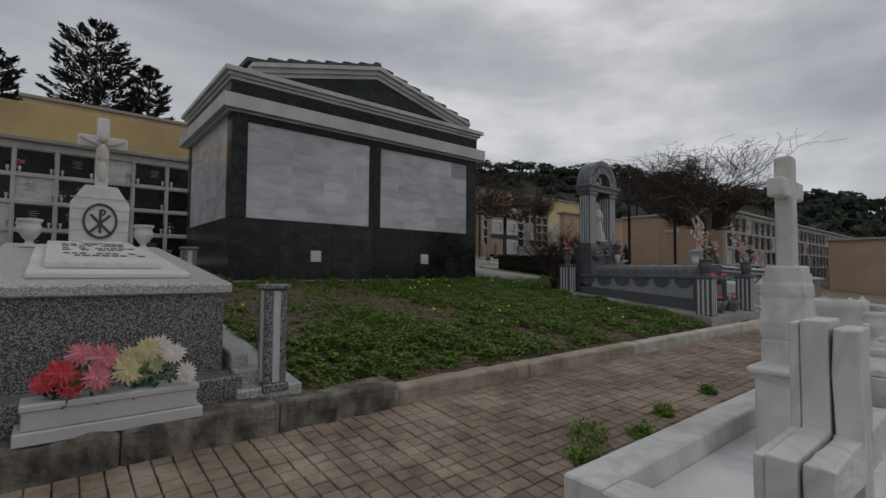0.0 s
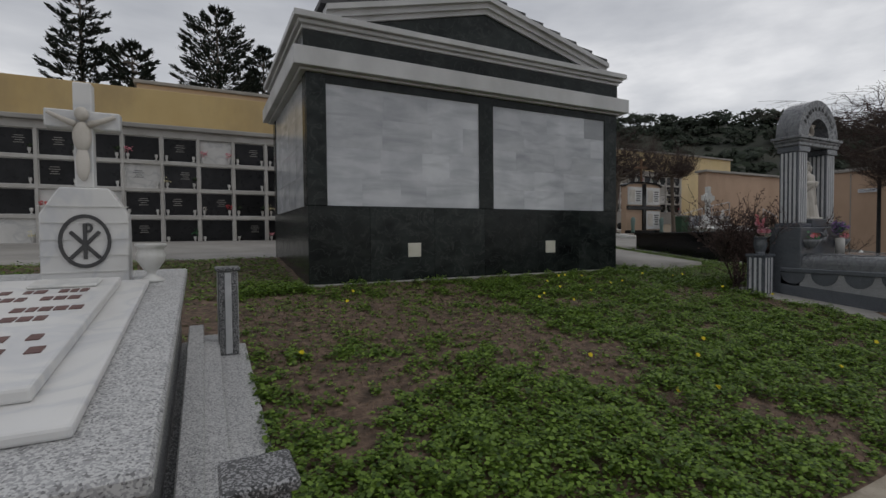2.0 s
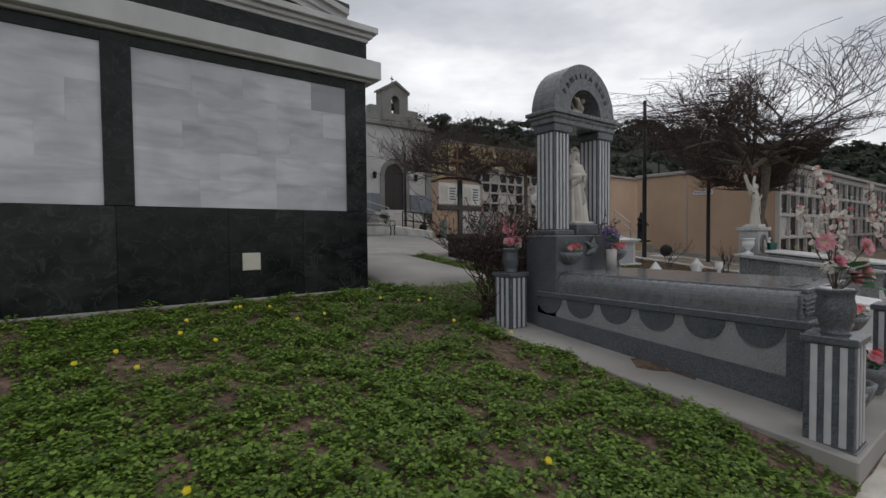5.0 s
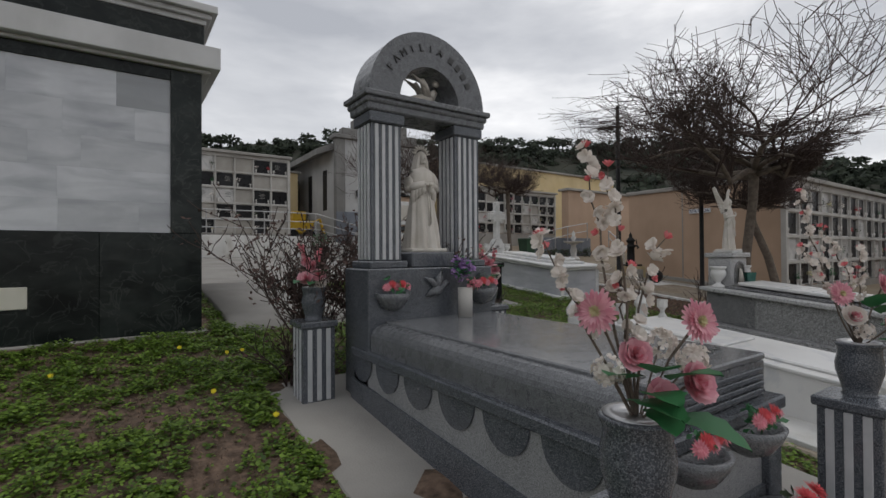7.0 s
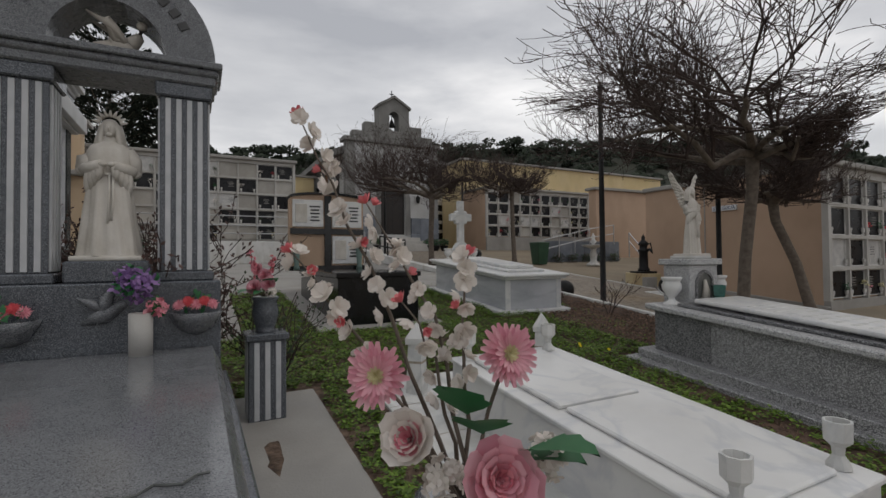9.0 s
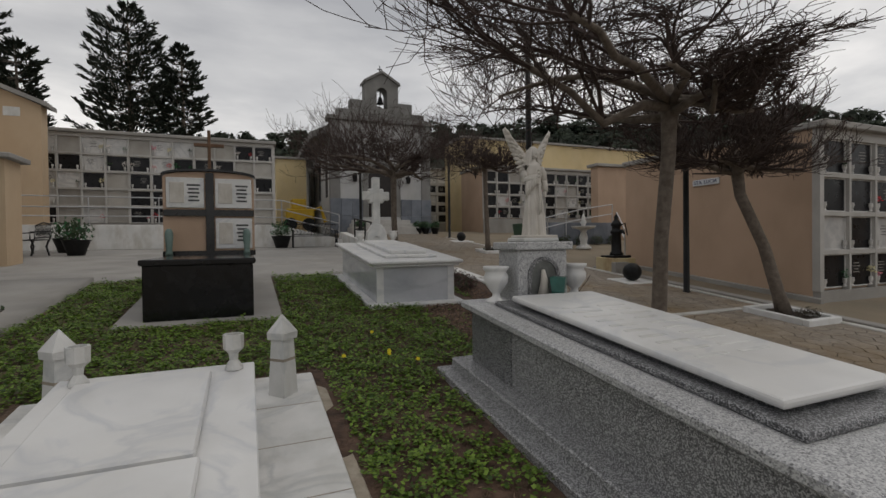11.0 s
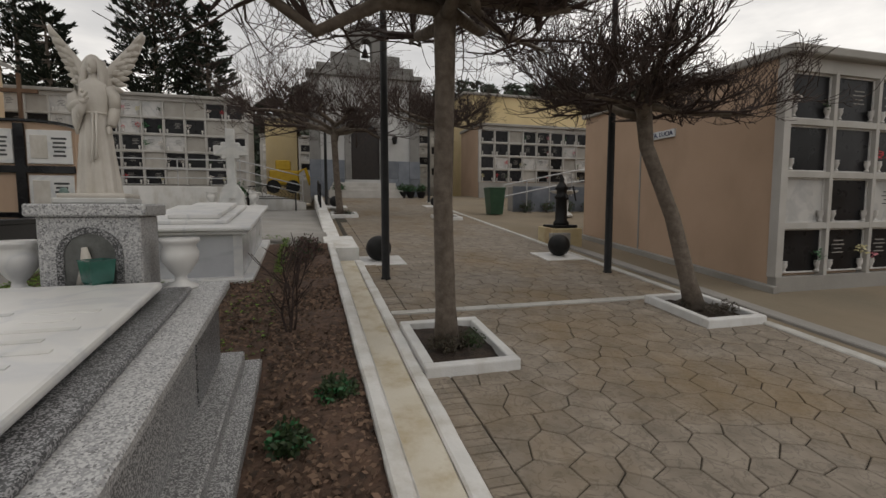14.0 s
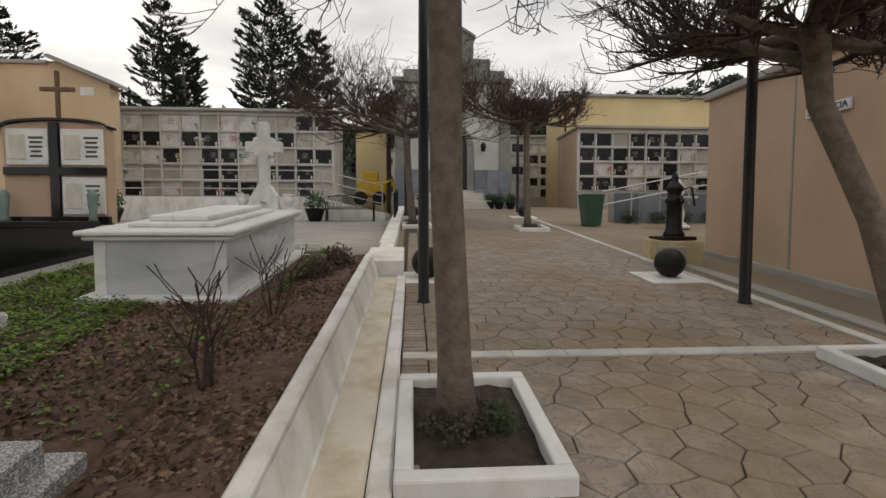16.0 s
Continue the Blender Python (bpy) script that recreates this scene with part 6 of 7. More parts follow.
part("foot_bar", box(11.79, 13.22, 11.552, 11.64, 2.0, 2.09, 0.004), M_BLACK, ste)
for a, b, c, d in ((11.85, 12.42, 2.82, 3.33), (12.59, 13.17, 2.82, 3.33), (12.59, 13.17, 2.12, 2.65)):
    pl = part("plaque", box(a, b, 11.575, 11.61, c, d, 0.006), M_MARBLE, ste)
    ins = bmesh.new()
    for k in range(5):
        w = (0.2, 0.16, 0.18, 0.14, 0.17)[k]
        box(b - 0.06 - 0.1 - w / 2, b - 0.16 + w / 2 - 0.06 + 0.06, 11.571, 11.575, d - 0.14 - 0.065 * k, d - 0.11 - 0.065 * k, 0, ins)
    part("inscription", ins, M_INK_DARK, pl)
    part("relief", box(a + 0.05, a + 0.27, 11.565, 11.575, c + 0.08, d - 0.08, 0.01), M_SCULPT, pl, "carved relief panel")
for x in (11.9, 13.08):
    single("tall_vase", lathe(x, 11.45, 2.02, [(0.06, 0), (0.05, 0.05), (0.045, 0.1), (0.065, 0.35), (0.055, 0.4), (0.03, 0.44)], 12), M_GREENISH, "tall verdigris metal vase by the gravestone", "vase", (x, 11.45, 2.02), True, "verdigris vases")
bc = box(12.48, 12.53, 11.66, 11.71, 3.4, 4.17, 0.006)
box(12.27, 12.74, 11.662, 11.708, 3.88, 3.94, 0.006, bc)
single("metal_cross", bc, M_BRONZE_FIG, "plain copper-brown cross on the gravestone", "cross", (12.5, 11.68, 3.42))

# ---- gutter and walls beside the plaza ----
gut = thing("gutter", (17.1, 7, 0.8), "cream-stained open gutter between white walls", "gutter", kind="structure")


def along(x0, x1, h0, h1, y0, y1, step=0.6, wob=0.008):
    """A long low wall that follows the slope, its faces a little uneven."""
    n = int((y1 - y0) / step)
    bm = bmesh.new()
    rows = []
    for j in range(n + 1):
        y = y0 + (y1 - y0) * j / n
        ws = [wob * noise.noise((x0 * 3, y * 2.3, k * 5.0)) for k in range(4)]
        zt, zb = flat_z(0, y) + h1, flat_z(0, y) + h0
        rows.append([bm.verts.new(c) for c in ((x0 + ws[0], y, zb), (x0 + ws[1], y, zt + ws[2] - 0.012), (x0 + 0.015 + ws[1], y, zt + ws[2]), (x1 - 0.015 + ws[3], y, zt + ws[0]), (x1 + ws[3], y, zt + ws[0] - 0.012), (x1 + ws[2], y, zb))])
    for a, b in zip(rows, rows[1:]):
        for k in range(5):
            bm.faces.new((a[k], a[k + 1], b[k + 1], b[k]))
    bm.faces.new(rows[0][::-1])
    bm.faces.new(rows[-1])
    bmesh.ops.recalc_face_normals(bm, faces=bm.faces)
    return bm


part("bed_wall", along(16.935, 17.03, -0.25, 0.335, 3.4, 10.95, 0.3, 0.005), M_WHITEWASH, gut, "whitewashed low wall of the flower bed")
bm = along(17.03, 17.12, -0.2, 0.31, 3.4, 10.9, 0.3, 0.002)
for v in bm.verts:
    u = (v.co.x - 17.03) / 0.09
    if v.co.z > flat_z(0, v.co.y) + 0.1 and u > 0.5:
        v.co.z -= 0.25
part("slanted_side", bm, M_WHITEWASH, gut, "slanting whitewashed side of the channel")
part("channel", along(17.1, 17.365, -0.2, 0.04, 3.4, 10.85, 0.3), M_GUTTER, gut, "cream-stained channel bed")
part("outer_curb", along(17.372, 17.485, -0.2, 0.05, 3.4, 10.85, 0.3), M_WHITEWASH, gut, "whitewashed curb")
part("step_block", along(16.9, 17.45, -0.2, 0.24, 10.95, 12.2, 0.4), M_WHITEWASH, gut)
part("long_curb", along(16.95, 17.25, -0.4, 0.16, 12.2, 24.0, 0.6), M_WHITEWASH, gut, "whitewashed low wall up to the chapel")
single("brick_strip_bed", along(17.486, 17.7, -0.2, -0.012, 3.4, 24.0, 0.6, 0), M_JOINT, "joint bed of the brick strip", "pavement", kind="structure")
for nm, y0, y1 in (("white_line", 8.02, 8.14),):
    bm = bmesh.new()
    for k in range(8):
        a = 17.5 + k * 0.43
        slope(box(a, a + 0.425, y0, y1, 0.145, 0.172, 0.002, bm), 0, 0.0)
    slope(bm, 0, 0.1)
    single("white_line", bm, M_WHITE_LINE, "worn white painted line across the paving", "line", kind="structure")
bm = along(21.5, 21.62, -0.2, 0.026, 3.0, 22.5, 0.6)
single("white_line", bm, M_WHITE_LINE, "worn white edging line along the plaza", "line", kind="structure")
single("drain", along(21.9, 22.12, -0.2, 0.012, 2.0, 13.0, 0.6), M_CONCRETE, "shallow cement drain along the building", "drain", kind="structure")
single("skirting", along(22.98, 23.08, -0.3, 0.07, 8.0, 13.0, 0.5), M_CONCRETE, "low cement skirting of the tan wall", "skirting", kind="structure")


# ---- trees ----
def grow(rng, p, d, length, r, level, out, depth, flat, low=-99.0, high=99.0):
    """Adds one branch as (path, radii) and then its side branches."""
    n = 5 if level < 2 else 4
    path, radii = [p.copy()], [r]
    v = d.normalized()
    for k in range(n):
        v = (v + (0.20 if level else 0.10) * Vector((rng.gauss(0, 1), rng.gauss(0, 1), rng.gauss(0, 0.8))) + Vector((0, 0, 0.13 if level > 2 else (0.02 if level == 2 else -0.02)))).normalized()
        if p.z < low:
            v = Vector((v.x, v.y, abs(v.z) + 0.15)).normalized()
        if p.z > high and v.z > 0.1:
            v = Vector((v.x, v.y, v.z * 0.15)).normalized()
        p = p + v * length / n
        path.append(p.copy())
        radii.append(max(0.004, r * (1 - 0.62 * (k + 1) / n)))
    out.append((level, path, radii))
    if level >= depth:
        return
    kids = (0, 9, 8, 6)[level] if level < 4 else 3
    for k in range(kids):
        t = rng.uniform(0.25, 1.0)
        i = min(n - 1, int(t * n))
        q = path[i].lerp(path[i + 1], t * n - i if t < 1 else 1.0)
        w = (path[i + 1] - path[i]).normalized()
        side = Vector((rng.gauss(0, 1), rng.gauss(0, 1), rng.gauss(0.3, 0.45 * flat)))
        nd = (w * 0.75 + side.normalized() * 0.85).normalized()
        grow(rng, q, nd, length * rng.uniform(0.45, 0.72), max(0.0045, radii[i] * rng.uniform(0.45, 0.65)), level + 1, out, depth, flat, low, high)


def bare_tree(x, y, z, fork, label, seed, reach, trunk_r, limbs=8, depth=4, spread=0.2, top=1.25):
    rng = random.Random(seed)
    th = thing("tree", (x, y, z), label, "tree", "bare trees of the plaza")
    f = Vector(fork)
    base = Vector((x, y, z))
    mid = base.lerp(f, 0.45) + Vector((rng.uniform(-0.05, 0.05), rng.uniform(-0.05, 0.05), 0))
    hi = base.lerp(f, 0.8).lerp(Vector((f.x, f.y, base.z + 0.8 * (f.z - base.z))), 0.6)
    path = [base, base.lerp(mid, 0.3), mid, hi, f, f + Vector((0, 0, 0.25))]
    part("trunk", tube(path, [trunk_r * 1.35, trunk_r * 1.02, trunk_r * 0.92, trunk_r * 0.9, trunk_r * 1.05, trunk_r * 0.5], 14), M_BARK, th, "twisted grey-brown trunk", True)
    out = []
    for k in range(limbs):
        a = 2 * math.pi * (k + rng.uniform(-0.3, 0.3)) / limbs
        d = Vector((math.cos(a), math.sin(a), rng.uniform(-0.05, spread)))
        lop = 1.12 - 0.72 * max(0.0, 0.55 * d.x - 0.83 * d.y)
        grow(rng, f + Vector((0, 0, rng.uniform(-0.15, 0.2))), d, lop * reach * rng.uniform(0.6, 0.95), trunk_r * rng.uniform(0.5, 0.75), 1, out, depth, 1.0, f.z - 0.12, f.z + top * lop * lop * (0.7 if k % 3 else 1.0))
    tw_v, tw_f = [], []
    for level, pth, radii in out:
        away = pth[-1] - f
        low_side = max(0.0, 0.6 * away.x - 0.8 * away.y) / max(0.3, math.hypot(away.x, away.y)) * min(1.0, math.hypot(away.x, away.y))
        if level > 1 and away.z > 2.3 * top * (1.0 - 0.7 * low_side):
            continue
        if level <= 1:
            v, q = tube_data(pth, radii, 7, 0)
            bulk_part("limb", v, q, M_BARK, th, smooth=True)
        else:
            v, q = tube_data(pth, radii, 4 if level == 2 else 3, len(tw_v))
            tw_v += v
            tw_f += q
    bulk_part("twig_crown", tw_v, tw_f, M_TWIG, th, "dense bare reddish twigs", kind="stuff")
    return th


def planter(x0, x1, y0, y1, label):
    """A white painted square curb round the soil at a tree's foot."""
    th = thing("tree_planter", ((x0 + x1) / 2, (y0 + y1) / 2, flat_z(0, (y0 + y1) / 2)), label, "planter", "white planters")
    w = 0.09
    for a, b, c, d in ((x0, x1, y0, y0 + w), (x0, x1, y1 - w, y1), (x0, x0 + w, y0 + w, y1 - w), (x1 - w, x1, y0 + w, y1 - w)):
        part("curb", slope(box(a, b, c, d, 0.03, 0.25, 0.014, None, 2), 0, 0.1), M_PLANTER, th)
    bm = bmesh.new()
    vs = [[bm.verts.new((x0 + w + (x1 - x0 - 2 * w) * i / 8, y0 + w + (y1 - y0 - 2 * w) * j / 8, 0.18 + 0.1 * (y0 + (y1 - y0) * j / 8) + 0.035 * noise.noise((i * 0.9 + x0, j * 0.9, 4)))) for i in range(9)] for j in range(9)]
    for j in range(8):
        for i in range(8):
            bm.faces.new((vs[j][i], vs[j][i + 1], vs[j + 1][i + 1], vs[j + 1][i]))
    part("soil", bm, M_SOIL, th, "dark damp soil")
    rng2 = random.Random(int(x0 * 10))
    for k in range(6):
        bunch((x0 + 0.2 + rng2.random() * (x1 - x0 - 0.4), y0 + 0.2 + rng2.random() * (y1 - y0 - 0.4), 0.25 + 0.1 * (y0 + y1) / 2), 0.1, 70, M_WEED_DARK if k % 3 else M_SHRUB, th, 30 + k, "weed_tuft", None, 0.013)
    return th


planter(17.49, 18.31, 6.44, 7.56, "white painted planter curb at a tree foot")
planter(20.74, 21.56, 6.92, 7.94, "white painted planter curb at a leaning tree foot")
planter(17.3, 18.1, 17.1, 17.9, "white painted planter curb near the chapel")
planter(20.3, 21.1, 16.3, 17.1, "white painted planter curb near the chapel")
bare_tree(17.82, 6.98, 0.88, (17.72, 6.7, 3.75), "bare umbrella-shaped tree with a straight grey trunk", 3, 2.75, 0.09, 12, 4, 0.25, 1.15)
bare_tree(21.12, 7.5, 0.92, (20.66, 7.98, 3.4), "bare umbrella-shaped tree with a leaning trunk", 7, 1.75, 0.095, 10, 4, 0.2, 1.0)
bare_tree(17.6, 17.5, 1.9, (17.43, 17.1, 4.4), "bare umbrella-shaped tree before the chapel", 13, 2.7, 0.1, 10, 4, 0.6, 2.7)
bare_tree(20.6, 16.7, 1.85, (20.57, 16.8, 4.7), "bare umbrella-shaped tree before the chapel", 17, 1.8, 0.085, 9, 4, 0.5, 1.9)
bare_tree(33.0, -1.5, 0.0, (32.8, -1.4, 2.6), "bare umbrella-shaped tree by the far graves", 23, 3.4, 0.12, 7)


# ---- plaza furniture ----
def lamp(x, y, label, h=4.6):
    z = flat_z(x, y) - 0.02
    th = thing("street_lamp", (x, y, z), label, "lamp", "lamps of the plaza")
    part("post", lathe(x, y, z, [(0.075, 0), (0.075, 0.04), (0.06, 0.05), (0.055, h * 0.5), (0.045, h)], 12), M_IRON, th, "", True)
    part("cap", lathe(x, y, z + h, [(0.045, 0), (0.06, 0.02), (0.05, 0.06), (0.01, 0.1)], 10), M_IRON, th)


lamp(17.7, 9.68, "slim black iron lamp post")
lamp(21.3, 9.5, "slim black iron lamp post")
lamp(17.35, 21.5, "slim black iron lamp post", 3.6)
lamp(21.56, 22.2, "slim black iron lamp post", 3.6)
for x, y, r in ((17.78, 10.92, 0.215), (21.17, 10.83, 0.205), (21.4, 20.6, 0.19), (17.6, 20.4, 0.19)):
    z = flat_z(x, y)
    single("bollard_pad", slope(box(x - 0.42, x + 0.42, y - 0.36, y + 0.36, z - 0.1, z + 0.02, 0.006), y, 0.1), M_PLANTER, "square white pad under a ball bollard", "pad", (x, y, z), group="bollard pads")
    single("ball_bollard", sphere((x, y, z + 0.015 + r * 0.98), r, None, u=24, v=16), M_IRON, "dark iron ball bollard on a white pad", "bollard", (x, y, z), True, "ball bollards")
# old pump on a stone block
pm = thing("water_pump", (22.1, 12.2, 1.4), "black cast-iron water pump on a stained stone block", "pump")
part("block", slope(box(21.65, 22.35, 11.9, 12.6, 1.28, 1.72, 0.015), 12.2, 0.05), surf("rust_stained_stone", (0.42, 0.33, 0.18), (0.5, 0.42, 0.27), 3, 0.85, 0.4, stain=(0.23, 0.12, 0.04), stain_amount=0.7, stain_scale=3), pm, "ochre stone block with rust stains")
part("basin", box(21.55, 21.98, 11.75, 11.92, 1.28, 1.62, 0.012), M_CONCRETE, pm)
part("base_plate", box(21.72, 22.28, 11.98, 12.5, 1.72, 1.78, 0.01), M_IRON, pm)
part("column", lathe(22.03, 12.25, 1.78, [(0.17, 0), (0.17, 0.05), (0.13, 0.1), (0.12, 0.55), (0.15, 0.58), (0.16, 0.62), (0.11, 0.66), (0.11, 0.75), (0.15, 0.79), (0.12, 0.85), (0.06, 0.92), (0.05, 0.95), (0.06, 1.0), (0.02, 1.06), (0.01, 1.1)], 14), M_IRON, pm, "", True)
part("spout", tube([(22.03, 12.15, 2.4), (22.0, 12.0, 2.42), (21.98, 11.92, 2.34)], [0.04, 0.035, 0.03], 8), M_IRON, pm)
part("handle", tube([(22.12, 12.25, 2.55), (22.3, 12.22, 2.62), (22.36, 12.2, 2.3)], [0.02, 0.018, 0.018], 6), M_IRON, pm)
# wheeled bin
wb = thing("litter_bin", (22.8, 18.0, 2.0), "dark green plastic litter bin", "bin")
bm = bmesh.new()
bmesh.ops.create_cone(bm, segments=4, radius1=0.3, radius2=0.4, depth=0.85, cap_ends=True)
moved(bm, pose(22.8, 18.0, 2.36, 0, 0, 45))
part("body", bm, M_GREEN_BIN, wb)
part("lid", box(22.5, 23.1, 17.7, 18.3, 2.78, 2.85, 0.02), M_GREEN_BIN, wb)
# raised stone-faced bed, fountain
bed = thing("raised_bed", (25.5, 18.6, 2.0), "raised bed faced with grey marble", "bed")
for k in range(6):
    part("facing_slab", box(23.9 + 0.75 * k + 0.003, 23.9 + 0.75 * (k + 1) - 0.003, 18.9, 18.95, 1.9, 2.95, 0.006), M_SLATE, bed)
part("wall", box(23.9, 28.4, 18.95, 19.4, 1.8, 2.93, 0.01), M_CONCRETE, bed)
for k in range(5):
    bunch((24.3 + 0.85 * k, 18.6, 2.2), 0.28, 200, M_SHRUB, bed, 300 + k, "shrub", M_SHRUB_RED, 0.03)
fo = thing("fountain", (25.0, 17.2, 1.9), "white stone fountain with a round basin", "fountain")
part("stem", lathe(25.0, 17.2, 1.85, [(0.3, 0), (0.28, 0.08), (0.12, 0.2), (0.16, 0.45), (0.1, 0.65), (0.18, 0.78)], 16), M_MARBLE_OLD, fo, "", True)
part("basin", lathe(25.0, 17.2, 2.6, [(0.15, 0), (0.42, 0.06), (0.48, 0.13), (0.42, 0.13), (0.1, 0.06)], 20), M_MARBLE_OLD, fo, "", True)
part("finial", lathe(25.0, 17.2, 2.64, [(0.1, 0), (0.06, 0.12), (0.13, 0.22), (0.06, 0.34), (0.08, 0.42), (0.01, 0.58)], 14), M_MARBLE_OLD, fo, "", True)
hr = railing("handrail", "sloping steel handrail by the pump", [(23.6, 13.6, 1.6), (24.6, 15.0, 2.2)], [(23.6, 13.6, 1.6), (24.6, 15.0, 2.2)], (0.9, 0.6))


def bench(x, y, z, label, turn=0):
    th = thing("bench", (0, 0, 0), label, "bench", "iron benches")
    for sx in (-0.8, 0.8):
        for yy in (-0.18, 0.2):
            part("leg", tube([(sx, yy, 0), (sx, yy * 0.7, 0.25), (sx, yy, 0.43)], [0.025] * 3, 6), M_IRON, th)
        part("arm", tube([(sx, 0.22, 0.43), (sx, 0.22, 0.66), (sx, -0.2, 0.64), (sx, -0.2, 0.43)], [0.02] * 4, 6), M_IRON, th)
    for k in range(4):
        part("seat_slat", box(-0.85, 0.85, -0.2 + 0.11 * k, -0.12 + 0.11 * k, 0.42, 0.445, 0.004), M_IRON, th)
    part("back_rail", tube([(-0.82, 0.25, 0.86), (-0.4, 0.25, 0.9), (0, 0.25, 0.93), (0.4, 0.25, 0.9), (0.82, 0.25, 0.86)], [0.02] * 5, 6), M_IRON, th)
    part("back_rail", tube([(-0.82, 0.24, 0.5), (0.82, 0.24, 0.5)], [0.016] * 2, 6), M_IRON, th)
    for k in range(13):
        u = -0.78 + 0.13 * k
        part("back_scroll", tube([(u, 0.245, 0.5), (u + 0.06, 0.245, 0.6), (u - 0.05, 0.245, 0.72), (u + 0.05, 0.245, 0.88)], [0.012] * 4, 5), M_IRON, th)
    th.matrix_world = pose(x, y, z, 0, 0, turn)
    return th


def pot(x, y, z, r, label, seed):
    th = thing("plant_pot", (x, y, z), label, "plant", "potted plants")
    part("pot", lathe(x, y, z, [(r * 0.6, 0), (r * 0.75, r * 0.5), (r, r * 1.2), (r * 1.05, r * 1.3), (r * 0.85, r * 1.3)], 14), M_IRON, th, "dark plastic pot", True)
    bunch((x, y, z + r * 2.0), r * 1.2, 160, M_SHRUB, th, seed, "foliage", M_LEAF, 0.04)


def terrace_z(y):
    return 1.56 + 0.055 * (y - 11.86)


bench(15.45, 20.9, terrace_z(20.9), "black cast-iron bench with scrolled back against the white wall")
bench(7.5, 19.2, terrace_z(19.2), "black cast-iron bench beside the mausoleum", -60)
pot(14.25, 20.9, terrace_z(20.9), 0.34, "dark pot with a low green plant", 401)
pot(8.0, 20.2, terrace_z(20.2), 0.34, "dark pot with a leafy green plant", 402)
pot(8.6, 18.9, terrace_z(18.9), 0.34, "dark pot with a leafy green plant", 403)
for k, x in enumerate((18.0, 20.9, 21.3, 21.8)):
    pot(x, 24.6, flat_z(0, 24.6), 0.22, "small potted plant by the chapel steps", 410 + k)
# small loader parked behind the terrace
ml = thing("loader", (16.0, 27.5, 2.9), "small yellow loader parked behind the ramp", "vehicle")
part("body", box(14.9, 16.3, 27.5, 28.6, 3.3, 4.0, 0.06), M_MACHINE, ml)
part("cab_frame", box(15.2, 15.9, 27.6, 28.5, 4.0, 4.5, 0.04), M_MACHINE, ml)
part("arm", tube([(16.2, 27.6, 3.9), (16.6, 27.5, 4.1), (16.85, 27.5, 3.3)], [0.08, 0.08, 0.1], 8), M_MACHINE, ml)
for x in (15.1, 16.0):
    part("wheel", moved(lathe(0, 0, -0.1, [(0.3, 0), (0.33, 0.03), (0.33, 0.2), (0.3, 0.23)], 16), pose(x, 27.45, 3.2, 90)), M_IRON, ml)


# ---- shrubs and clutter ----
def twiggy(x, y, z, h, w, label, seed, leaves=0, leaf_mat=M_SHRUB_RED, stems=7, name="shrub"):
    rng = random.Random(seed)
    th = thing(name, (x, y, z), label, "shrub")
    out = []
    for k in range(stems):
        a = 2 * math.pi * k / stems
        grow(rng, Vector((x + 0.03 * math.cos(a), y + 0.03 * math.sin(a), z)), Vector((w * math.cos(a), w * math.sin(a), 1.0)), h * rng.uniform(0.6, 0.95), 0.012, 2, out, 4 if h > 0.8 else 3, 1.0)
    vs, fs, lv, lf = [], [], [], []
    for level, pth, radii in out:
        v, q = tube_data(pth, radii, 3, len(vs))
        vs += v
        fs += q
        for m in range(leaves if level > 2 else 0):
            p = pth[rng.randrange(1, len(pth))] + Vector((rng.gauss(0, 0.02), rng.gauss(0, 0.02), rng.gauss(0, 0.02)))
            a = Vector((rng.gauss(0, 1), rng.gauss(0, 1), rng.gauss(0, 1))).normalized()
            b = a.orthogonal().normalized()
            i = len(lv)
            lv += [tuple(p), tuple(p + 0.022 * a + 0.013 * b), tuple(p + 0.045 * a), tuple(p + 0.022 * a - 0.013 * b)]
            lf.append((i, i + 1, i + 2, i + 3))
    bulk_part("branch_mass", vs, fs, M_TWIG, th, kind="stuff")
    if lv:
        bulk_part("leaves", lv, lf, leaf_mat, th, kind="stuff")
    return th


twiggy(9.1, 6.85, 1.08, 1.2, 0.3, "reddish half-bare shrub behind the arch tomb", 31, 4, stems=7)
twiggy(9.9, 6.8, 1.08, 1.2, 0.5, "reddish half-bare shrub behind the arch tomb", 32, 7, stems=10)
twiggy(10.85, 6.8, 1.08, 0.8, 0.4, "dense green shrub behind the arch tomb", 33, 5, M_SHRUB, stems=9)
twiggy(8.82, 6.68, 1.05, 0.55, 0.3, "dark half-bare shrub by the tomb pillar", 34, 2, stems=5)
twiggy(16.46, 7.06, 1.1, 0.62, 0.2, "thin bare shrub in the flower bed", 35, 0, stems=4)
twiggy(16.45, 8.35, 1.22, 0.62, 0.2, "thin bare shrub in the flower bed", 36, 0, stems=4)
for k, (x, y, r) in enumerate(((16.6, 10.75, 0.2), (16.72, 10.45, 0.15), (16.5, 9.8, 0.22), (16.77, 5.8, 0.13), (16.5, 5.35, 0.11))):
    sb = thing("low_shrub", (x, y, 0.37 + 0.1 * y), "small dark rounded shrub in the flower bed", "shrub", "low shrubs")
    bunch((x, y, 0.37 + 0.1 * y + r * 0.5), r, 320, M_SHRUB_RED if k < 3 else M_SHRUB, sb, 500 + k, "foliage", M_SHRUB if k < 3 else M_LEAF, 0.018)

# ---- graves across the path ----
rg = thing("grave", (3.8, 0.6, 0.3), "white marble grave with a stone cross", "grave", "graves across the path")
part("border", box(2.05, 5.6, 1.28, 1.50, 0.1, 0.47, 0.012), M_MARBLE_OLD, rg, "white marble border")
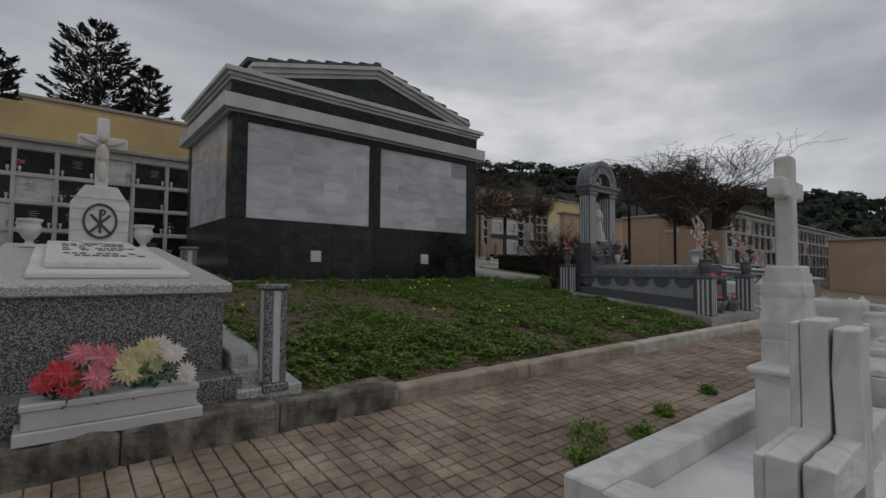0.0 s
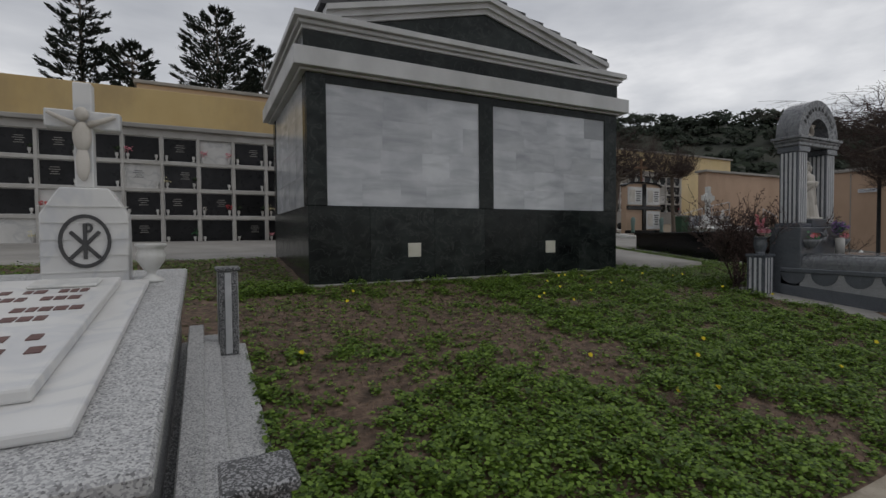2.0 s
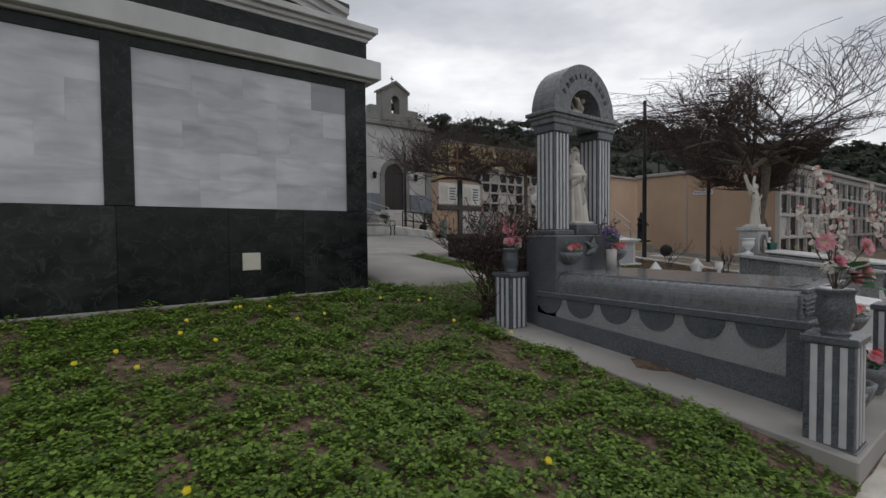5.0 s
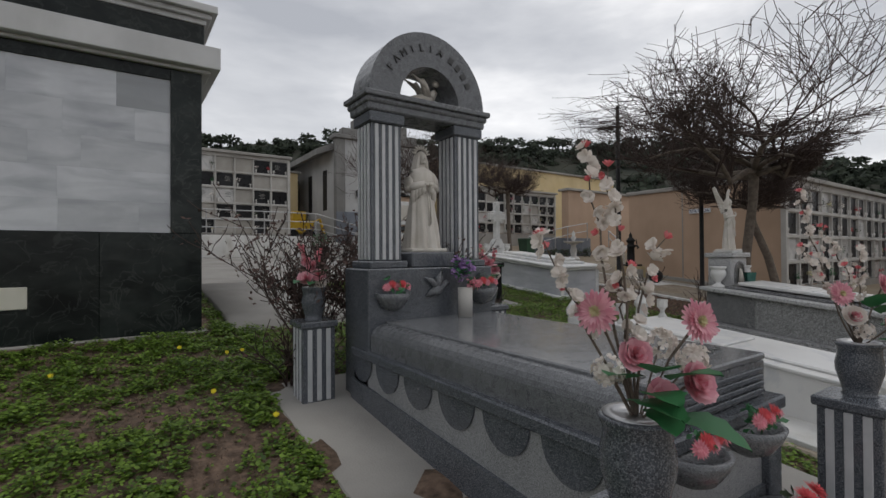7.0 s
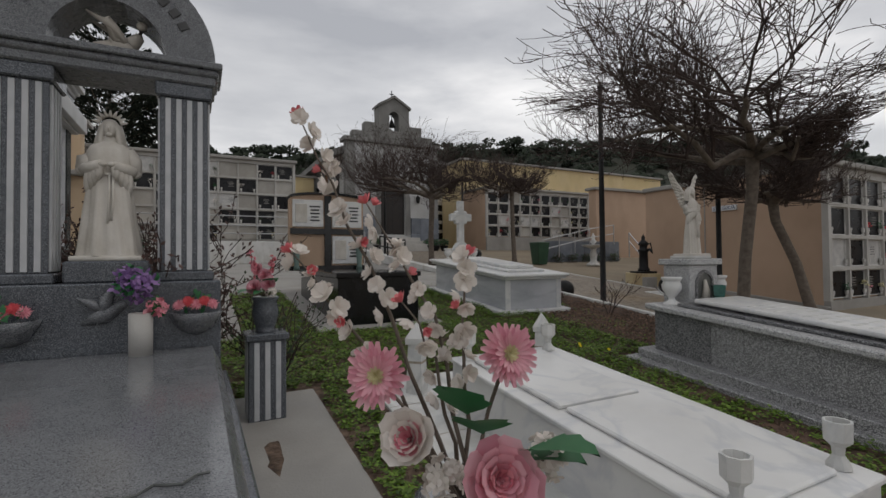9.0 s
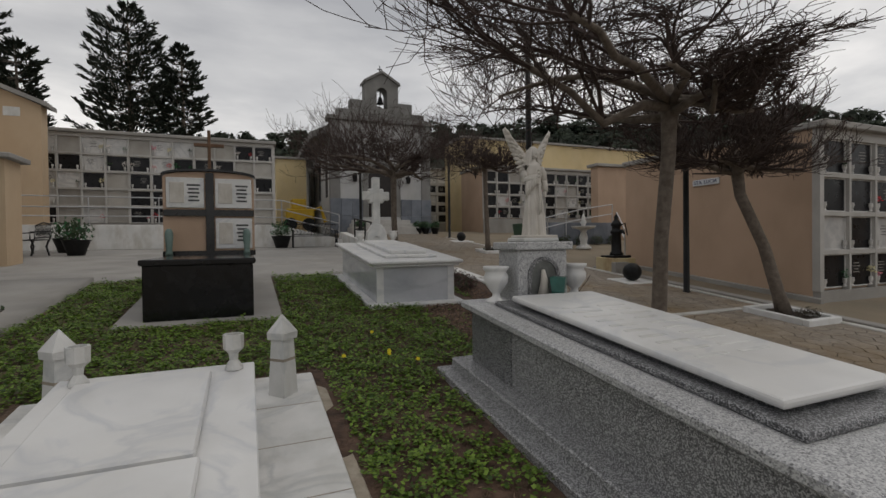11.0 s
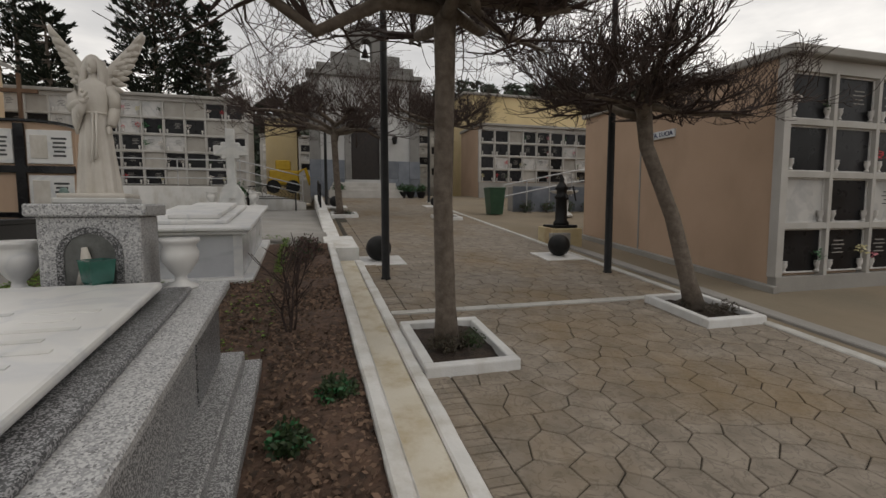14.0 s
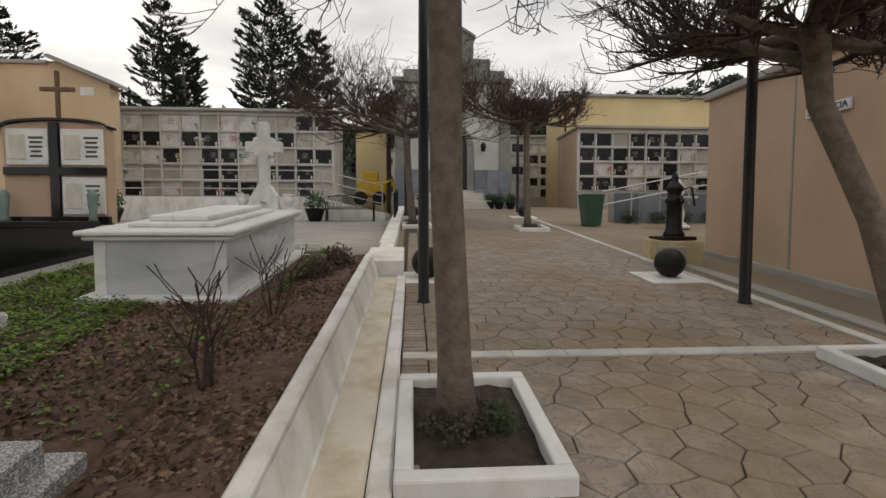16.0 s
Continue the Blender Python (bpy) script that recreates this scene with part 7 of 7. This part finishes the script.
part("border", box(2.05, 2.27, -1.2, 1.28, 0.05, 0.46, 0.012), M_MARBLE_OLD, rg, "white marble border")
part("floor", box(2.27, 5.6, -1.2, 1.28, 0.05, 0.33, 0.006), M_MARBLE, rg, "white marble floor slab")
part("cross_plinth", box(3.6, 4.25, 0.78, 1.105, 0.3, 0.86, 0.012), M_MARBLE_OLD, rg)
part("plinth_cap", box(3.54, 4.31, 0.74, 1.135, 0.85, 0.89, 0.012), M_MARBLE, rg)
gc = thing("grave_cross", (3.98, 1.0, 0.89), "weathered white marble cross on a bulging base", "cross")


def block_turned(cx, cy_, z, tiers, turn):
    """A square block whose width follows (half width, height) pairs, turned about its axis."""
    bm = lathe(0, 0, 0, [(w * math.sqrt(2), q) for w, q in tiers], 4)
    return moved(bm, Matrix.Translation((cx, cy_, z)) @ Matrix.Rotation(radians(45 + turn), 4, "Z"))


part("base", block_turned(3.97, 1.0, 0.888, [(0.132, 0), (0.132, 0.14), (0.122, 0.15), (0.136, 0.2), (0.14, 0.27), (0.126, 0.36), (0.118, 0.44), (0.128, 0.478)], 0), M_MARBLE_OLD, gc, "bulging marble base block")
part("tier", block_turned(3.97, 1.0, 1.365, [(0.122, 0), (0.122, 0.05), (0.115, 0.07), (0.115, 0.13)], 0), M_MARBLE_OLD, gc)
part("tier", block_turned(3.97, 1.0, 1.49, [(0.105, 0), (0.105, 0.045), (0.095, 0.06)], 0), M_MARBLE_OLD, gc)
cr = box(3.915, 4.035, 0.945, 1.055, 1.53, 2.32, 0.02, None, 2)
box(3.74, 4.22, 0.95, 1.05, 2.02, 2.15, 0.015, cr, 2)
part("cross", cr, M_MARBLE_OLD, gc)
urn(5.0, 1.0, 0.33, 0.95, "weathered white marble urn by the cross", M_MARBLE_OLD, "urns across the path", 0.5)
mp = thing("grave_cross", (2.38, 0.46, 0.33), "broken marble cross of three weathered layers", "cross")
for nm, y0, y1, x0, x1, ax, bx, zt, m in (("front_layer", 0.542, 0.578, 2.28, 2.47, 1.845, 2.83, 1.305, M_MARBLE_OLD), ("middle_layer", 0.452, 0.54, 2.275, 2.49, 1.83, 2.86, 1.318, M_MARBLE),
                                      ("rear_layer", 0.36, 0.443, 2.29, 2.48, 1.86, 2.85, 1.29, M_MARBLE_OLD)):
    dz = 0.012 if nm == "middle_layer" else 0.0
    lay = box(x0, x1, y0, y1, 0.33, zt, 0.008, None, 2)
    box(ax, x0 + 0.02, y0, y1, 0.735 - dz, 0.893 + dz, 0.008, lay, 2)
    box(x1 - 0.02, bx, y0, y1, 0.735 - dz, 0.893 + dz, 0.008, lay, 2)
    if nm == "rear_layer":
        bmesh.ops.subdivide_edges(lay, edges=[e for e in lay.edges if e.calc_length() > 0.06], cuts=5, use_grid_fill=True)
        for v in lay.verts:
            v.co += 0.009 * Vector((noise.noise(v.co * 17), noise.noise(v.co * 19 + Vector((2, 5, 1))), noise.noise(v.co * 21)))
    part(nm, lay, m, mp, "rough broken marble layer" if nm == "rear_layer" else "weathered marble layer")
for k, (x, y) in enumerate(((6.2, 1.0), (7.3, 0.7), (8.1, 1.1))):
    gv2 = thing("grave", (x, y, 0.3), "low white marble grave with small posts", "grave", "graves across the path")
    part("body", box(x - 0.4, x + 0.5, -1.0, 1.25, 0.1, 0.55 + 0.05 * k, 0.01), M_MARBLE_OLD, gv2)
    part("cover", box(x - 0.35, x + 0.45, -0.95, 1.2, 0.55 + 0.05 * k, 0.62 + 0.05 * k, 0.01), M_MARBLE, gv2)
    part("post", lathe(x - 0.3, 1.3, 0.25, [(0.1, 0), (0.08, 0.75), (0.11, 0.75), (0.11, 0.8), (0.005, 0.95)], 4), M_MARBLE_OLD, gv2)
    part("post", lathe(x + 0.4, 1.3, 0.25, [(0.1, 0), (0.08, 0.75), (0.11, 0.75), (0.11, 0.8), (0.005, 0.95)], 4), M_MARBLE_OLD, gv2)
    urn(x + 0.05, 1.05, 0.6 + 0.05 * k, 0.4, "weathered white marble urn on a low grave", M_MARBLE_OLD, "urns across the path")


# ---- conifers behind the niche blocks ----
def conifer(x, y, z, top, spread, label, seed, length=15.0, dense=1.0, round_top=0.5):
    """A Norfolk pine: whorls of upcurved boughs thick with needle tufts, gaps between the whorls."""
    rng = random.Random(seed)
    th = thing("conifer", (x, y, z), label, "tree", "tall conifers")
    part("trunk", tube([(x, y, z), (x + 0.1, y, 0.5 * (z + top)), (x, y, top)], [0.38, 0.25, 0.04], 9), M_BARK, th)
    vs, fs, bv, bf = [], [], [], []
    zz = top - 0.15
    while zz > top - length:
        u = (top - zz) / length
        rad = spread * (round_top * min(1.0, u * 7.0) ** 0.6 + (1 - round_top) * min(1.0, u * 1.5)) * rng.uniform(0.72, 1.12)
        nb = 8
        for b in range(nb):
            if rng.random() > dense * 0.92:
                continue
            a = 2 * math.pi * (b + rng.uniform(-0.4, 0.4)) / nb + zz
            d = Vector((math.cos(a), math.sin(a), 0))
            L = max(0.35, rad * rng.uniform(0.7, 1.12))
            pth = [Vector((x, y, zz)) + d * L * t + Vector((0, 0, L * (-0.10 * math.sin(math.pi * t) + 0.16 * t ** 3) + (0.5 * (1 - u * 3) * t if u < 0.33 else 0.0))) for t in (0, 0.35, 0.7, 1.0)]
            v, q = tube_data(pth, [0.06, 0.045, 0.03, 0.012], 3, len(bv))
            bv += v
            bf += q
            sd = Vector((-d.y, d.x, 0))
            for m in range(int(16 + 17 * L)):
                t = rng.uniform(0.3, 1.0) ** 0.8
                i = min(2, int(t * 3))
                p = pth[i].lerp(pth[i + 1], t * 3 - i) + sd * rng.gauss(0, 0.16 * L * (1.2 - t) + 0.08) + Vector((0, 0, rng.gauss(0.05, 0.08)))
                aa = (d * rng.uniform(0.4, 1) + sd * rng.gauss(0, 0.5) + Vector((0, 0, rng.uniform(0.1, 0.9)))).normalized()
                bb = aa.cross(Vector((rng.gauss(0, 1), rng.gauss(0, 1), rng.gauss(0, 1)))).normalized()
                g = rng.uniform(0.28, 0.5)
                i = len(vs)
                vs += [tuple(p - 0.3 * g * aa), tuple(p + 0.4 * g * aa + 0.2 * g * bb), tuple(p + 1.1 * g * aa), tuple(p + 0.4 * g * aa - 0.2 * g * bb)]
                fs.append((i, i + 1, i + 2, i + 3))
        zz -= rng.uniform(0.5, 0.85)
    bulk_part("branch_mass", bv, bf, M_BARK, th, kind="stuff")
    bulk_part("needles", vs, fs, M_PINE, th, "dark tufted needles", kind="stuff")


conifer(2.67, 56.7, 3, 25.1, 5.3, "tall dense dark Norfolk pine behind the niches", 41, 15.0, 1.0, 0.6)
conifer(-8.9, 57.3, 3, 25.3, 4.4, "tall open Norfolk pine behind the niches", 42, 15.0, 0.72, 0.35)
conifer(-4.3, 52, 3, 18.7, 2.9, "low rounded dark conifer behind the niches", 43, 8.0, 0.95, 0.7)
conifer(7.2, 57, 3, 22.0, 3.4, "dark conifer beside the tall pine", 45, 12.0, 0.95, 0.4)
conifer(-20, 50, 3, 21, 5.2, "tall dark Norfolk pine behind the niches", 46, 14.0, 0.9, 0.5)

# ---- wooded hill ----
RIDGE = [(-60, 3.0), (-35, 5.0), (-12, 8.5), (4, 11.4), (20, 12.8), (35, 13.0), (50, 12.0), (60, 11.0), (68, 9.2), (75, 7.4), (83, 5.2), (100, 3.4), (130, 2.4)]


def ridge_deg(h):
    for (a, u), (b, v) in zip(RIDGE, RIDGE[1:]):
        if a <= h <= b:
            return u + (v - u) * (h - a) / (b - a)
    return 2.0


hv, hf = [], []
HN, HM = 96, 9
for i in range(HN + 1):
    hd = -60 + 190 * i / HN
    crest = math.tan(radians(ridge_deg(hd))) * 190
    for j in range(HM + 1):
        u = j / HM
        dist = 80 + 110 * u
        hh = 2.5 + (crest - 1) * (u ** 1.15) + 2.2 * noise.noise((hd * 0.12, u * 4, 1.0)) * u
        hv.append((10 + dist * math.sin(radians(hd)), dist * math.cos(radians(hd)), hh))
    hv.append((10 + 320 * math.sin(radians(hd)), 320 * math.cos(radians(hd)), -5.0))
w = HM + 2
hf = [(i * w + j, (i + 1) * w + j, (i + 1) * w + j + 1, i * w + j + 1) for i in range(HN) for j in range(HM + 1)]
bulk("hill", hv, hf, M_SCRUB, "scrubby dark hillside behind the cemetery", "hill", kind="structure", smooth=True)
rng = random.Random(77)
wv, wf = [], []
for k in range(1500):
    hd = rng.uniform(-20, 115)
    u = 1.0 - abs(rng.gauss(0, 0.16)) if rng.random() < 0.5 else rng.uniform(0.15, 1.0)
    if u < 0.1:
        continue
    dist = 80 + 110 * u
    crest = math.tan(radians(ridge_deg(hd))) * 190
    zz = 2.5 + (crest - 1) * (u ** 1.15)
    c = Vector((10 + dist * math.sin(radians(hd)), dist * math.cos(radians(hd)), zz))
    s = rng.uniform(1.0, 2.6) if k % 3 else rng.uniform(2.4, 3.6)
    up = rng.uniform(0.3, 1.6) * s
    if k % 3 == 0:
        v, q = tube_data([c - Vector((0, 0, 1)), c + Vector((0, 0, up))], [0.25, 0.18], 4, len(wv))
        wv += v
        wf += q
    else:
        up = 0.25 * s
    for m in range(70):
        d = Vector((rng.gauss(0, 1), rng.gauss(0, 1), rng.gauss(0, 1))).normalized() * rng.uniform(0.5, 1.0)
        p = c + Vector((d.x * s, d.y * s, up + 0.5 * s * d.z))
        a = Vector((rng.gauss(0, 1), rng.gauss(0, 1), rng.gauss(0, 0.6))).normalized()
        b = a.orthogonal().normalized()
        q = 0.42 * s ** 0.6 * rng.uniform(0.7, 1.3)
        i = len(wv)
        wv += [tuple(p - q * a), tuple(p + 0.7 * q * b), tuple(p + q * a), tuple(p - 0.7 * q * b)]
        wf.append((i, i + 1, i + 2, i + 3))
bulk("far_woods", wv, wf, M_WOOD_FAR, "distant dark pine wood on the hill", "woods")

# ---- lawn: clover leaves, dry grass, yellow blossoms ----
def keep_clear(x, y):
    """True where a grave, pad or wall stands."""
    for a, b, c, d in ((-0.75, 1.36, 3.0, 6.5), (2.28, 8.55, 8.7, 12.5), (8.6, 11.22, 3.2, 6.77), (11.55, 13.67, 3.2, 6.74), (14.58, 16.32, 3.0, 6.52), (11.66, 13.5, 8.64, 11.9), (14.6, 16.2, 8.83, 11.8), (8.75, 10.78, 8.55, 11.9)):
        if a < x < b and c < y < d:
            return True
    return False


WORN = ((5.36, 5.22, 0.16), (4.64, 3.62, 0.3), (3.87, 6.2, 0.45), (4.44, 5.25, 0.25), (5.4, 6.75, 0.3), (3.9, 5.1, 0.3), (6.9, 3.8, 0.2), (7.9, 6.7, 0.45), (8.2, 5.7, 0.4), (8.45, 7.8, 0.4), (2.0, 5.3, 0.4), (5.8, 3.45, 0.2), (14.35, 5.4, 0.3), (14.3, 4.5, 0.35), (6.3, 8.4, 0.25))


def bareness(x, y):
    """0 in thick clover, 1 on bare earth."""
    b = (0.3 if x < 8.6 else 0.16) + 0.5 * noise.noise((x * 0.9, y * 0.9, 7.0)) + 0.6 * noise.noise((x * 2.4, y * 2.4, 3.0))
    b += 0.75 * noise.noise((x * 6.0, y * 6.0, 5.0)) + 0.5 * noise.noise((x * 13.0, y * 13.0, 8.0))
    if x < 8.6:
        b += 0.8 * math.exp(-(((x - 2.3) / 2.2) ** 2 + ((y - 7.0) / 1.6) ** 2) ** 1.3)
    for a, c, r in WORN:
        b += 0.9 * math.exp(-((x - a) ** 2 + (y - c) ** 2) / r ** 2)
    if x > 8.7:
        b -= 0.32
    if y > 8.35 and x < 2.4:
        b -= 1.0
    if x > 15.3 and y < 9.2:
        b += 1.4
    return b


def scatter(name, count, x0, x1, y0, y1, seed, material, label, size, dry=False, lift=0.02, fine=1):
    rng = random.Random(seed)
    vs, fs = [], []
    for k in range(count):
        x, y = rng.uniform(x0, x1), rng.uniform(y0, y1)
        if keep_clear(x, y):
            continue
        b = bareness(x, y)
        if dry:
            if b < 0.25 or rng.random() < 0.3:
                continue
        elif rng.random() < min(0.93, max(0.0, 1.3 * b - 0.1)):
            continue
        z = lawn_z(x, y) + 0.035 * noise.noise((x * 1.7, y * 1.7, 1)) + 0.0175 * noise.noise((x * 6, y * 6, 1))
        tall = lift * (0.45 + 1.1 * max(0.0, noise.noise((x * 3.1, y * 3.1, 9.0)) + 0.3) + 1.2 * max(0.0, noise.noise((x * 9.0, y * 9.0, 2.0)))) * max(0.3, 1.0 - 0.9 * max(0.0, b))
        for m in range(fine):
            p = Vector((x + rng.gauss(0, 0.014), y + rng.gauss(0, 0.014), z + rng.uniform(0.15, 1.0) * tall))
            a = Vector((rng.gauss(0, 1), rng.gauss(0, 1), 0 if not dry else rng.uniform(0, 2.0))).normalized()
            c = Vector((-a.y, a.x, rng.gauss(0, 0.35))).normalized()
            t = Vector((0, 0, rng.gauss(0.1, 0.35)))
            s = size * rng.uniform(0.6, 1.35)
            i = len(vs)
            wdt = 0.55 if not dry else 0.12
            vs += [tuple(p - s * a * 0.5), tuple(p + wdt * s * c + s * t * 0.3), tuple(p + s * (a + t) * 0.6), tuple(p - wdt * s * c + s * t * 0.2)]
            fs.append((i, i + 1, i + 2, i + 3))
    return bulk(name, vs, fs, material, label, "grass")


scatter("clover", 105000, 1.3, 9.0, 3.24, 9.0, 1, M_GRASS, "low clover and weeds on the lawn", 0.024, fine=4, lift=0.085)
scatter("clover", 34000, -6.0, 2.5, 3.24, 11.8, 2, M_GRASS, "low clover behind the granite grave", 0.03, fine=2, lift=0.04)
scatter("clover", 66000, 8.4, 16.3, 3.24, 11.85, 3, M_GRASS, "low grass and clover between the tombs", 0.024, fine=4, lift=0.065)
scatter("dry_grass", 120000, 1.3, 16.3, 3.24, 11.8, 4, M_GRASS_DRY, "thin dry grass on bare earth", 0.03, dry=True, lift=0.015)
rng = random.Random(5)
yf = []
for k in range(46):
    x, y = (rng.uniform(1.5, 8.6), rng.uniform(3.4, 8.2)) if k < 40 else (rng.uniform(13.5, 14.5), rng.uniform(4, 8))
    if keep_clear(x, y) or (x < 4.5 and k % 3):
        continue
    fl = thing("wildflower", (x, y, lawn_z(x, y)), "small yellow wildflower in the clover", "flower", "yellow wildflowers")
    zt = lawn_z(x, y) + rng.uniform(0.07, 0.12)
    part("stem", tube([(x, y, lawn_z(x, y) - 0.02), (x + 0.01, y, zt)], [0.002, 0.0015], 4), M_GRASS, fl)
    daisy((x + 0.01, y, zt), (rng.uniform(-0.5, 0.2), -0.8, 0.8), 0.024, fl, M_BUTTER, k, 2)
cv2, cf2 = [], []
rng = random.Random(15)
for k in range(26000):
    x, y = rng.uniform(15.2, 16.93), rng.uniform(3.35, 11.1)
    if keep_clear(x, y) or (x < 16.3 and rng.random() < 0.4):
        continue
    z = (0.37 + 0.08 * (x - 16.2) + 0.1 * y if x > 16.2 else lawn_z(x, y)) + rng.uniform(0, 0.03)
    s = rng.uniform(0.008, 0.03)
    a = Vector((rng.gauss(0, 1), rng.gauss(0, 1), rng.gauss(0, 0.4))).normalized()
    b = a.orthogonal().normalized()
    i = len(cv2)
    p = Vector((x, y, z))
    cv2 += [tuple(p - s * a), tuple(p + 0.5 * s * b), tuple(p + s * a), tuple(p - 0.5 * s * b)]
    cf2.append((i, i + 1, i + 2, i + 3))
bulk("bark_chips", cv2, cf2, leafy("brown_bark_chips", (0.03, 0.019, 0.013), (0.22, 0.14, 0.095), 0.9, 0.0), "loose brown bark chips on the bed", "mulch")

# ---- paving: flagstones of the plaza, setts of the path ----
def piece_mesh(points, h, inset, name, material):
    """A flat stone with a worn rim; points are (x, y) round its own middle."""
    n = len(points)
    vs = [(x, y, -0.02) for x, y in points] + [(x, y, h - 0.006) for x, y in points] + [(x * inset, y * inset, h) for x, y in points]
    fs = [(i, (i + 1) % n, n + (i + 1) % n, n + i) for i in range(n)] + [(n + i, n + (i + 1) % n, 2 * n + (i + 1) % n, 2 * n + i) for i in range(n)] + [tuple(range(2 * n, 3 * n))]
    return vs, fs


plaza_bed = bulk("plaza", [(x, y, flat_z(x, y) - 0.006) for y in (1.6, 26.5) for x in (17.4, 21.6)], [(0, 1, 3, 2)], M_JOINT, "stamped stone paving of the plaza", "pavement", kind="structure")
ORIGIN[plaza_bed] = Vector((0, 0, 0))
HX, HY = 0.28, 0.2425


def cell(i, j):
    """The six jittered corners of one flagstone, shared with its neighbours."""
    cx, cy2 = 17.755 + HX * (i + 0.5 * (j % 2)), 2.0 + HY * j
    pts = []
    for k in range(6):
        a = radians(30 + 60 * k)
        px, py = cx + HX / math.sqrt(3) * math.cos(a), cy2 + HX / math.sqrt(3) * math.sin(a)
        v = noise.noise_vector((round(px, 2) * 6.13, round(py, 2) * 5.71, 0.5))
        pts.append((17.697 if px < 17.77 else max(17.72, px + 0.095 * v.x), py + 0.095 * v.y))
    return (cx, cy2), pts


fv, ff, made = [], [], 0
for j in range(100):
    for i in range(16):
        (cx, cy2), pts = cell(i, j)
        if cx > 21.6:
            continue
        near = made < 300 and 17.9 < cx < 21.4 and 5.0 < cy2 < 13.5
        loc = [((x - cx) * 0.971, (y - cy2) * 0.971) for x, y in pts]
        vs, fs = piece_mesh(loc, 0.005 + 0.0015 * noise.noise((cx * 3, cy2 * 3, 1)), 0.965, "flagstone", M_FLAG)
        vs = [(x, y, z + 0.1 * y) for x, y, z in vs]
        if near:
            me = bpy.data.meshes.new("flagstone")
            me.from_pydata(vs, [], fs)
            me.materials.append(M_FLAG)
            o = new("flagstone", me)
            o.parent = plaza_bed
            o.location = (cx, cy2, flat_z(0, cy2))
            made += 1
        else:
            b = len(fv)
            fv += [(x + cx, y + cy2, z + flat_z(0, cy2)) for x, y, z in vs]
            ff += [tuple(q + b for q in f) for f in fs]
bulk_part("flagstone_field", fv, ff, M_FLAG, plaza_bed, "far flagstones", kind="stuff")


def setts(name, label, x0, x1, y0, y1, w, d, seed, z_off, near, limit=300, stone=M_SETT):
    """Rows of small paving stones on a joint bed."""
    rng = random.Random(seed)
    bed_ = bulk(name, [(x, y, flat_z(x, y) + z_off - 0.012) for y in (y0, y1) for x in (x0, x1)], [(0, 1, 3, 2)], M_JOINT, label, "pavement", kind="structure")
    ORIGIN[bed_] = Vector((0, 0, 0))
    shapes = []
    for k in range(6):
        pts = [(sx * (w / 2 - 0.004) + rng.uniform(-0.003, 0.003), sy * (d / 2 - 0.004) + rng.uniform(-0.003, 0.003)) for sx, sy in ((-1, -1), (1, -1), (1, 1), (-1, 1))]
        vs, fs = piece_mesh(pts, 0.0, 0.93, "sett", stone)
        vs = [(x, y, z + 0.1 * y) for x, y, z in vs]
        me = bpy.data.meshes.new("sett")
        me.from_pydata(vs, [], fs)
        me.materials.append(stone)
        shapes.append((me, vs, fs))
    sv, sf, cnt = [], [], 0
    ny, nx = round((y1 - y0) / d), round((x1 - x0) / w)
    for j in range(ny):
        for i in range(nx):
            x, y = x0 + (i + 0.5) * w, y0 + (j + 0.5) * d
            me, vs, fs = shapes[rng.randrange(6)]
            z = flat_z(x, y) + z_off + rng.uniform(-0.004, 0.004) + 0.006 * noise.noise((x, y, 5))
            if cnt < limit and near(x, y):
                o = new("sett", me)
                o.parent = bed_
                o.location = (x, y, z)
                cnt += 1
            else:
                b = len(sv)
                sv += [(x + q[0], y + q[1], z + q[2]) for q in vs]
                sf += [tuple(q + b for q in f) for f in fs]
    bulk_part("sett_field", sv, sf, stone, bed_, "far paving setts", kind="stuff")


setts("path", "worn brown sett paving of the path", -4.0, 17.3, 1.52, 3.06, 0.1035, 0.1027, 3, 0.0, lambda x, y: 0.9 < x < 3.2)
setts("path", "worn brown sett paving of the path", -4.0, 2.05, -1.0, 1.52, 0.1035, 0.1027, 5, 0.0, lambda x, y: False)
setts("brick_strip", "strip of small bricks along the gutter", 17.49, 17.69, 3.4, 16.0, 0.2, 0.075, 4, 0.012, lambda x, y: 3.8 < y < 9.0, 300, M_FLAG)
# tufts of weeds in the joints
for k, (x, y, r) in enumerate(((2.6, 1.75, 0.13), (2.9, 1.9, 0.16), (3.3, 1.72, 0.1), (3.9, 1.85, 0.08), (1.45, 3.3, 0.08), (4.9, 1.9, 0.07))):
    wd = thing("weed", (x, y, flat_z(x, y)), "small green weed in the paving joints", "weed", "weeds in the path")
    bunch((x, y, flat_z(x, y) + 0.015), r, 150, M_GRASS, wd, 600 + k, "leaves", None, 0.018)
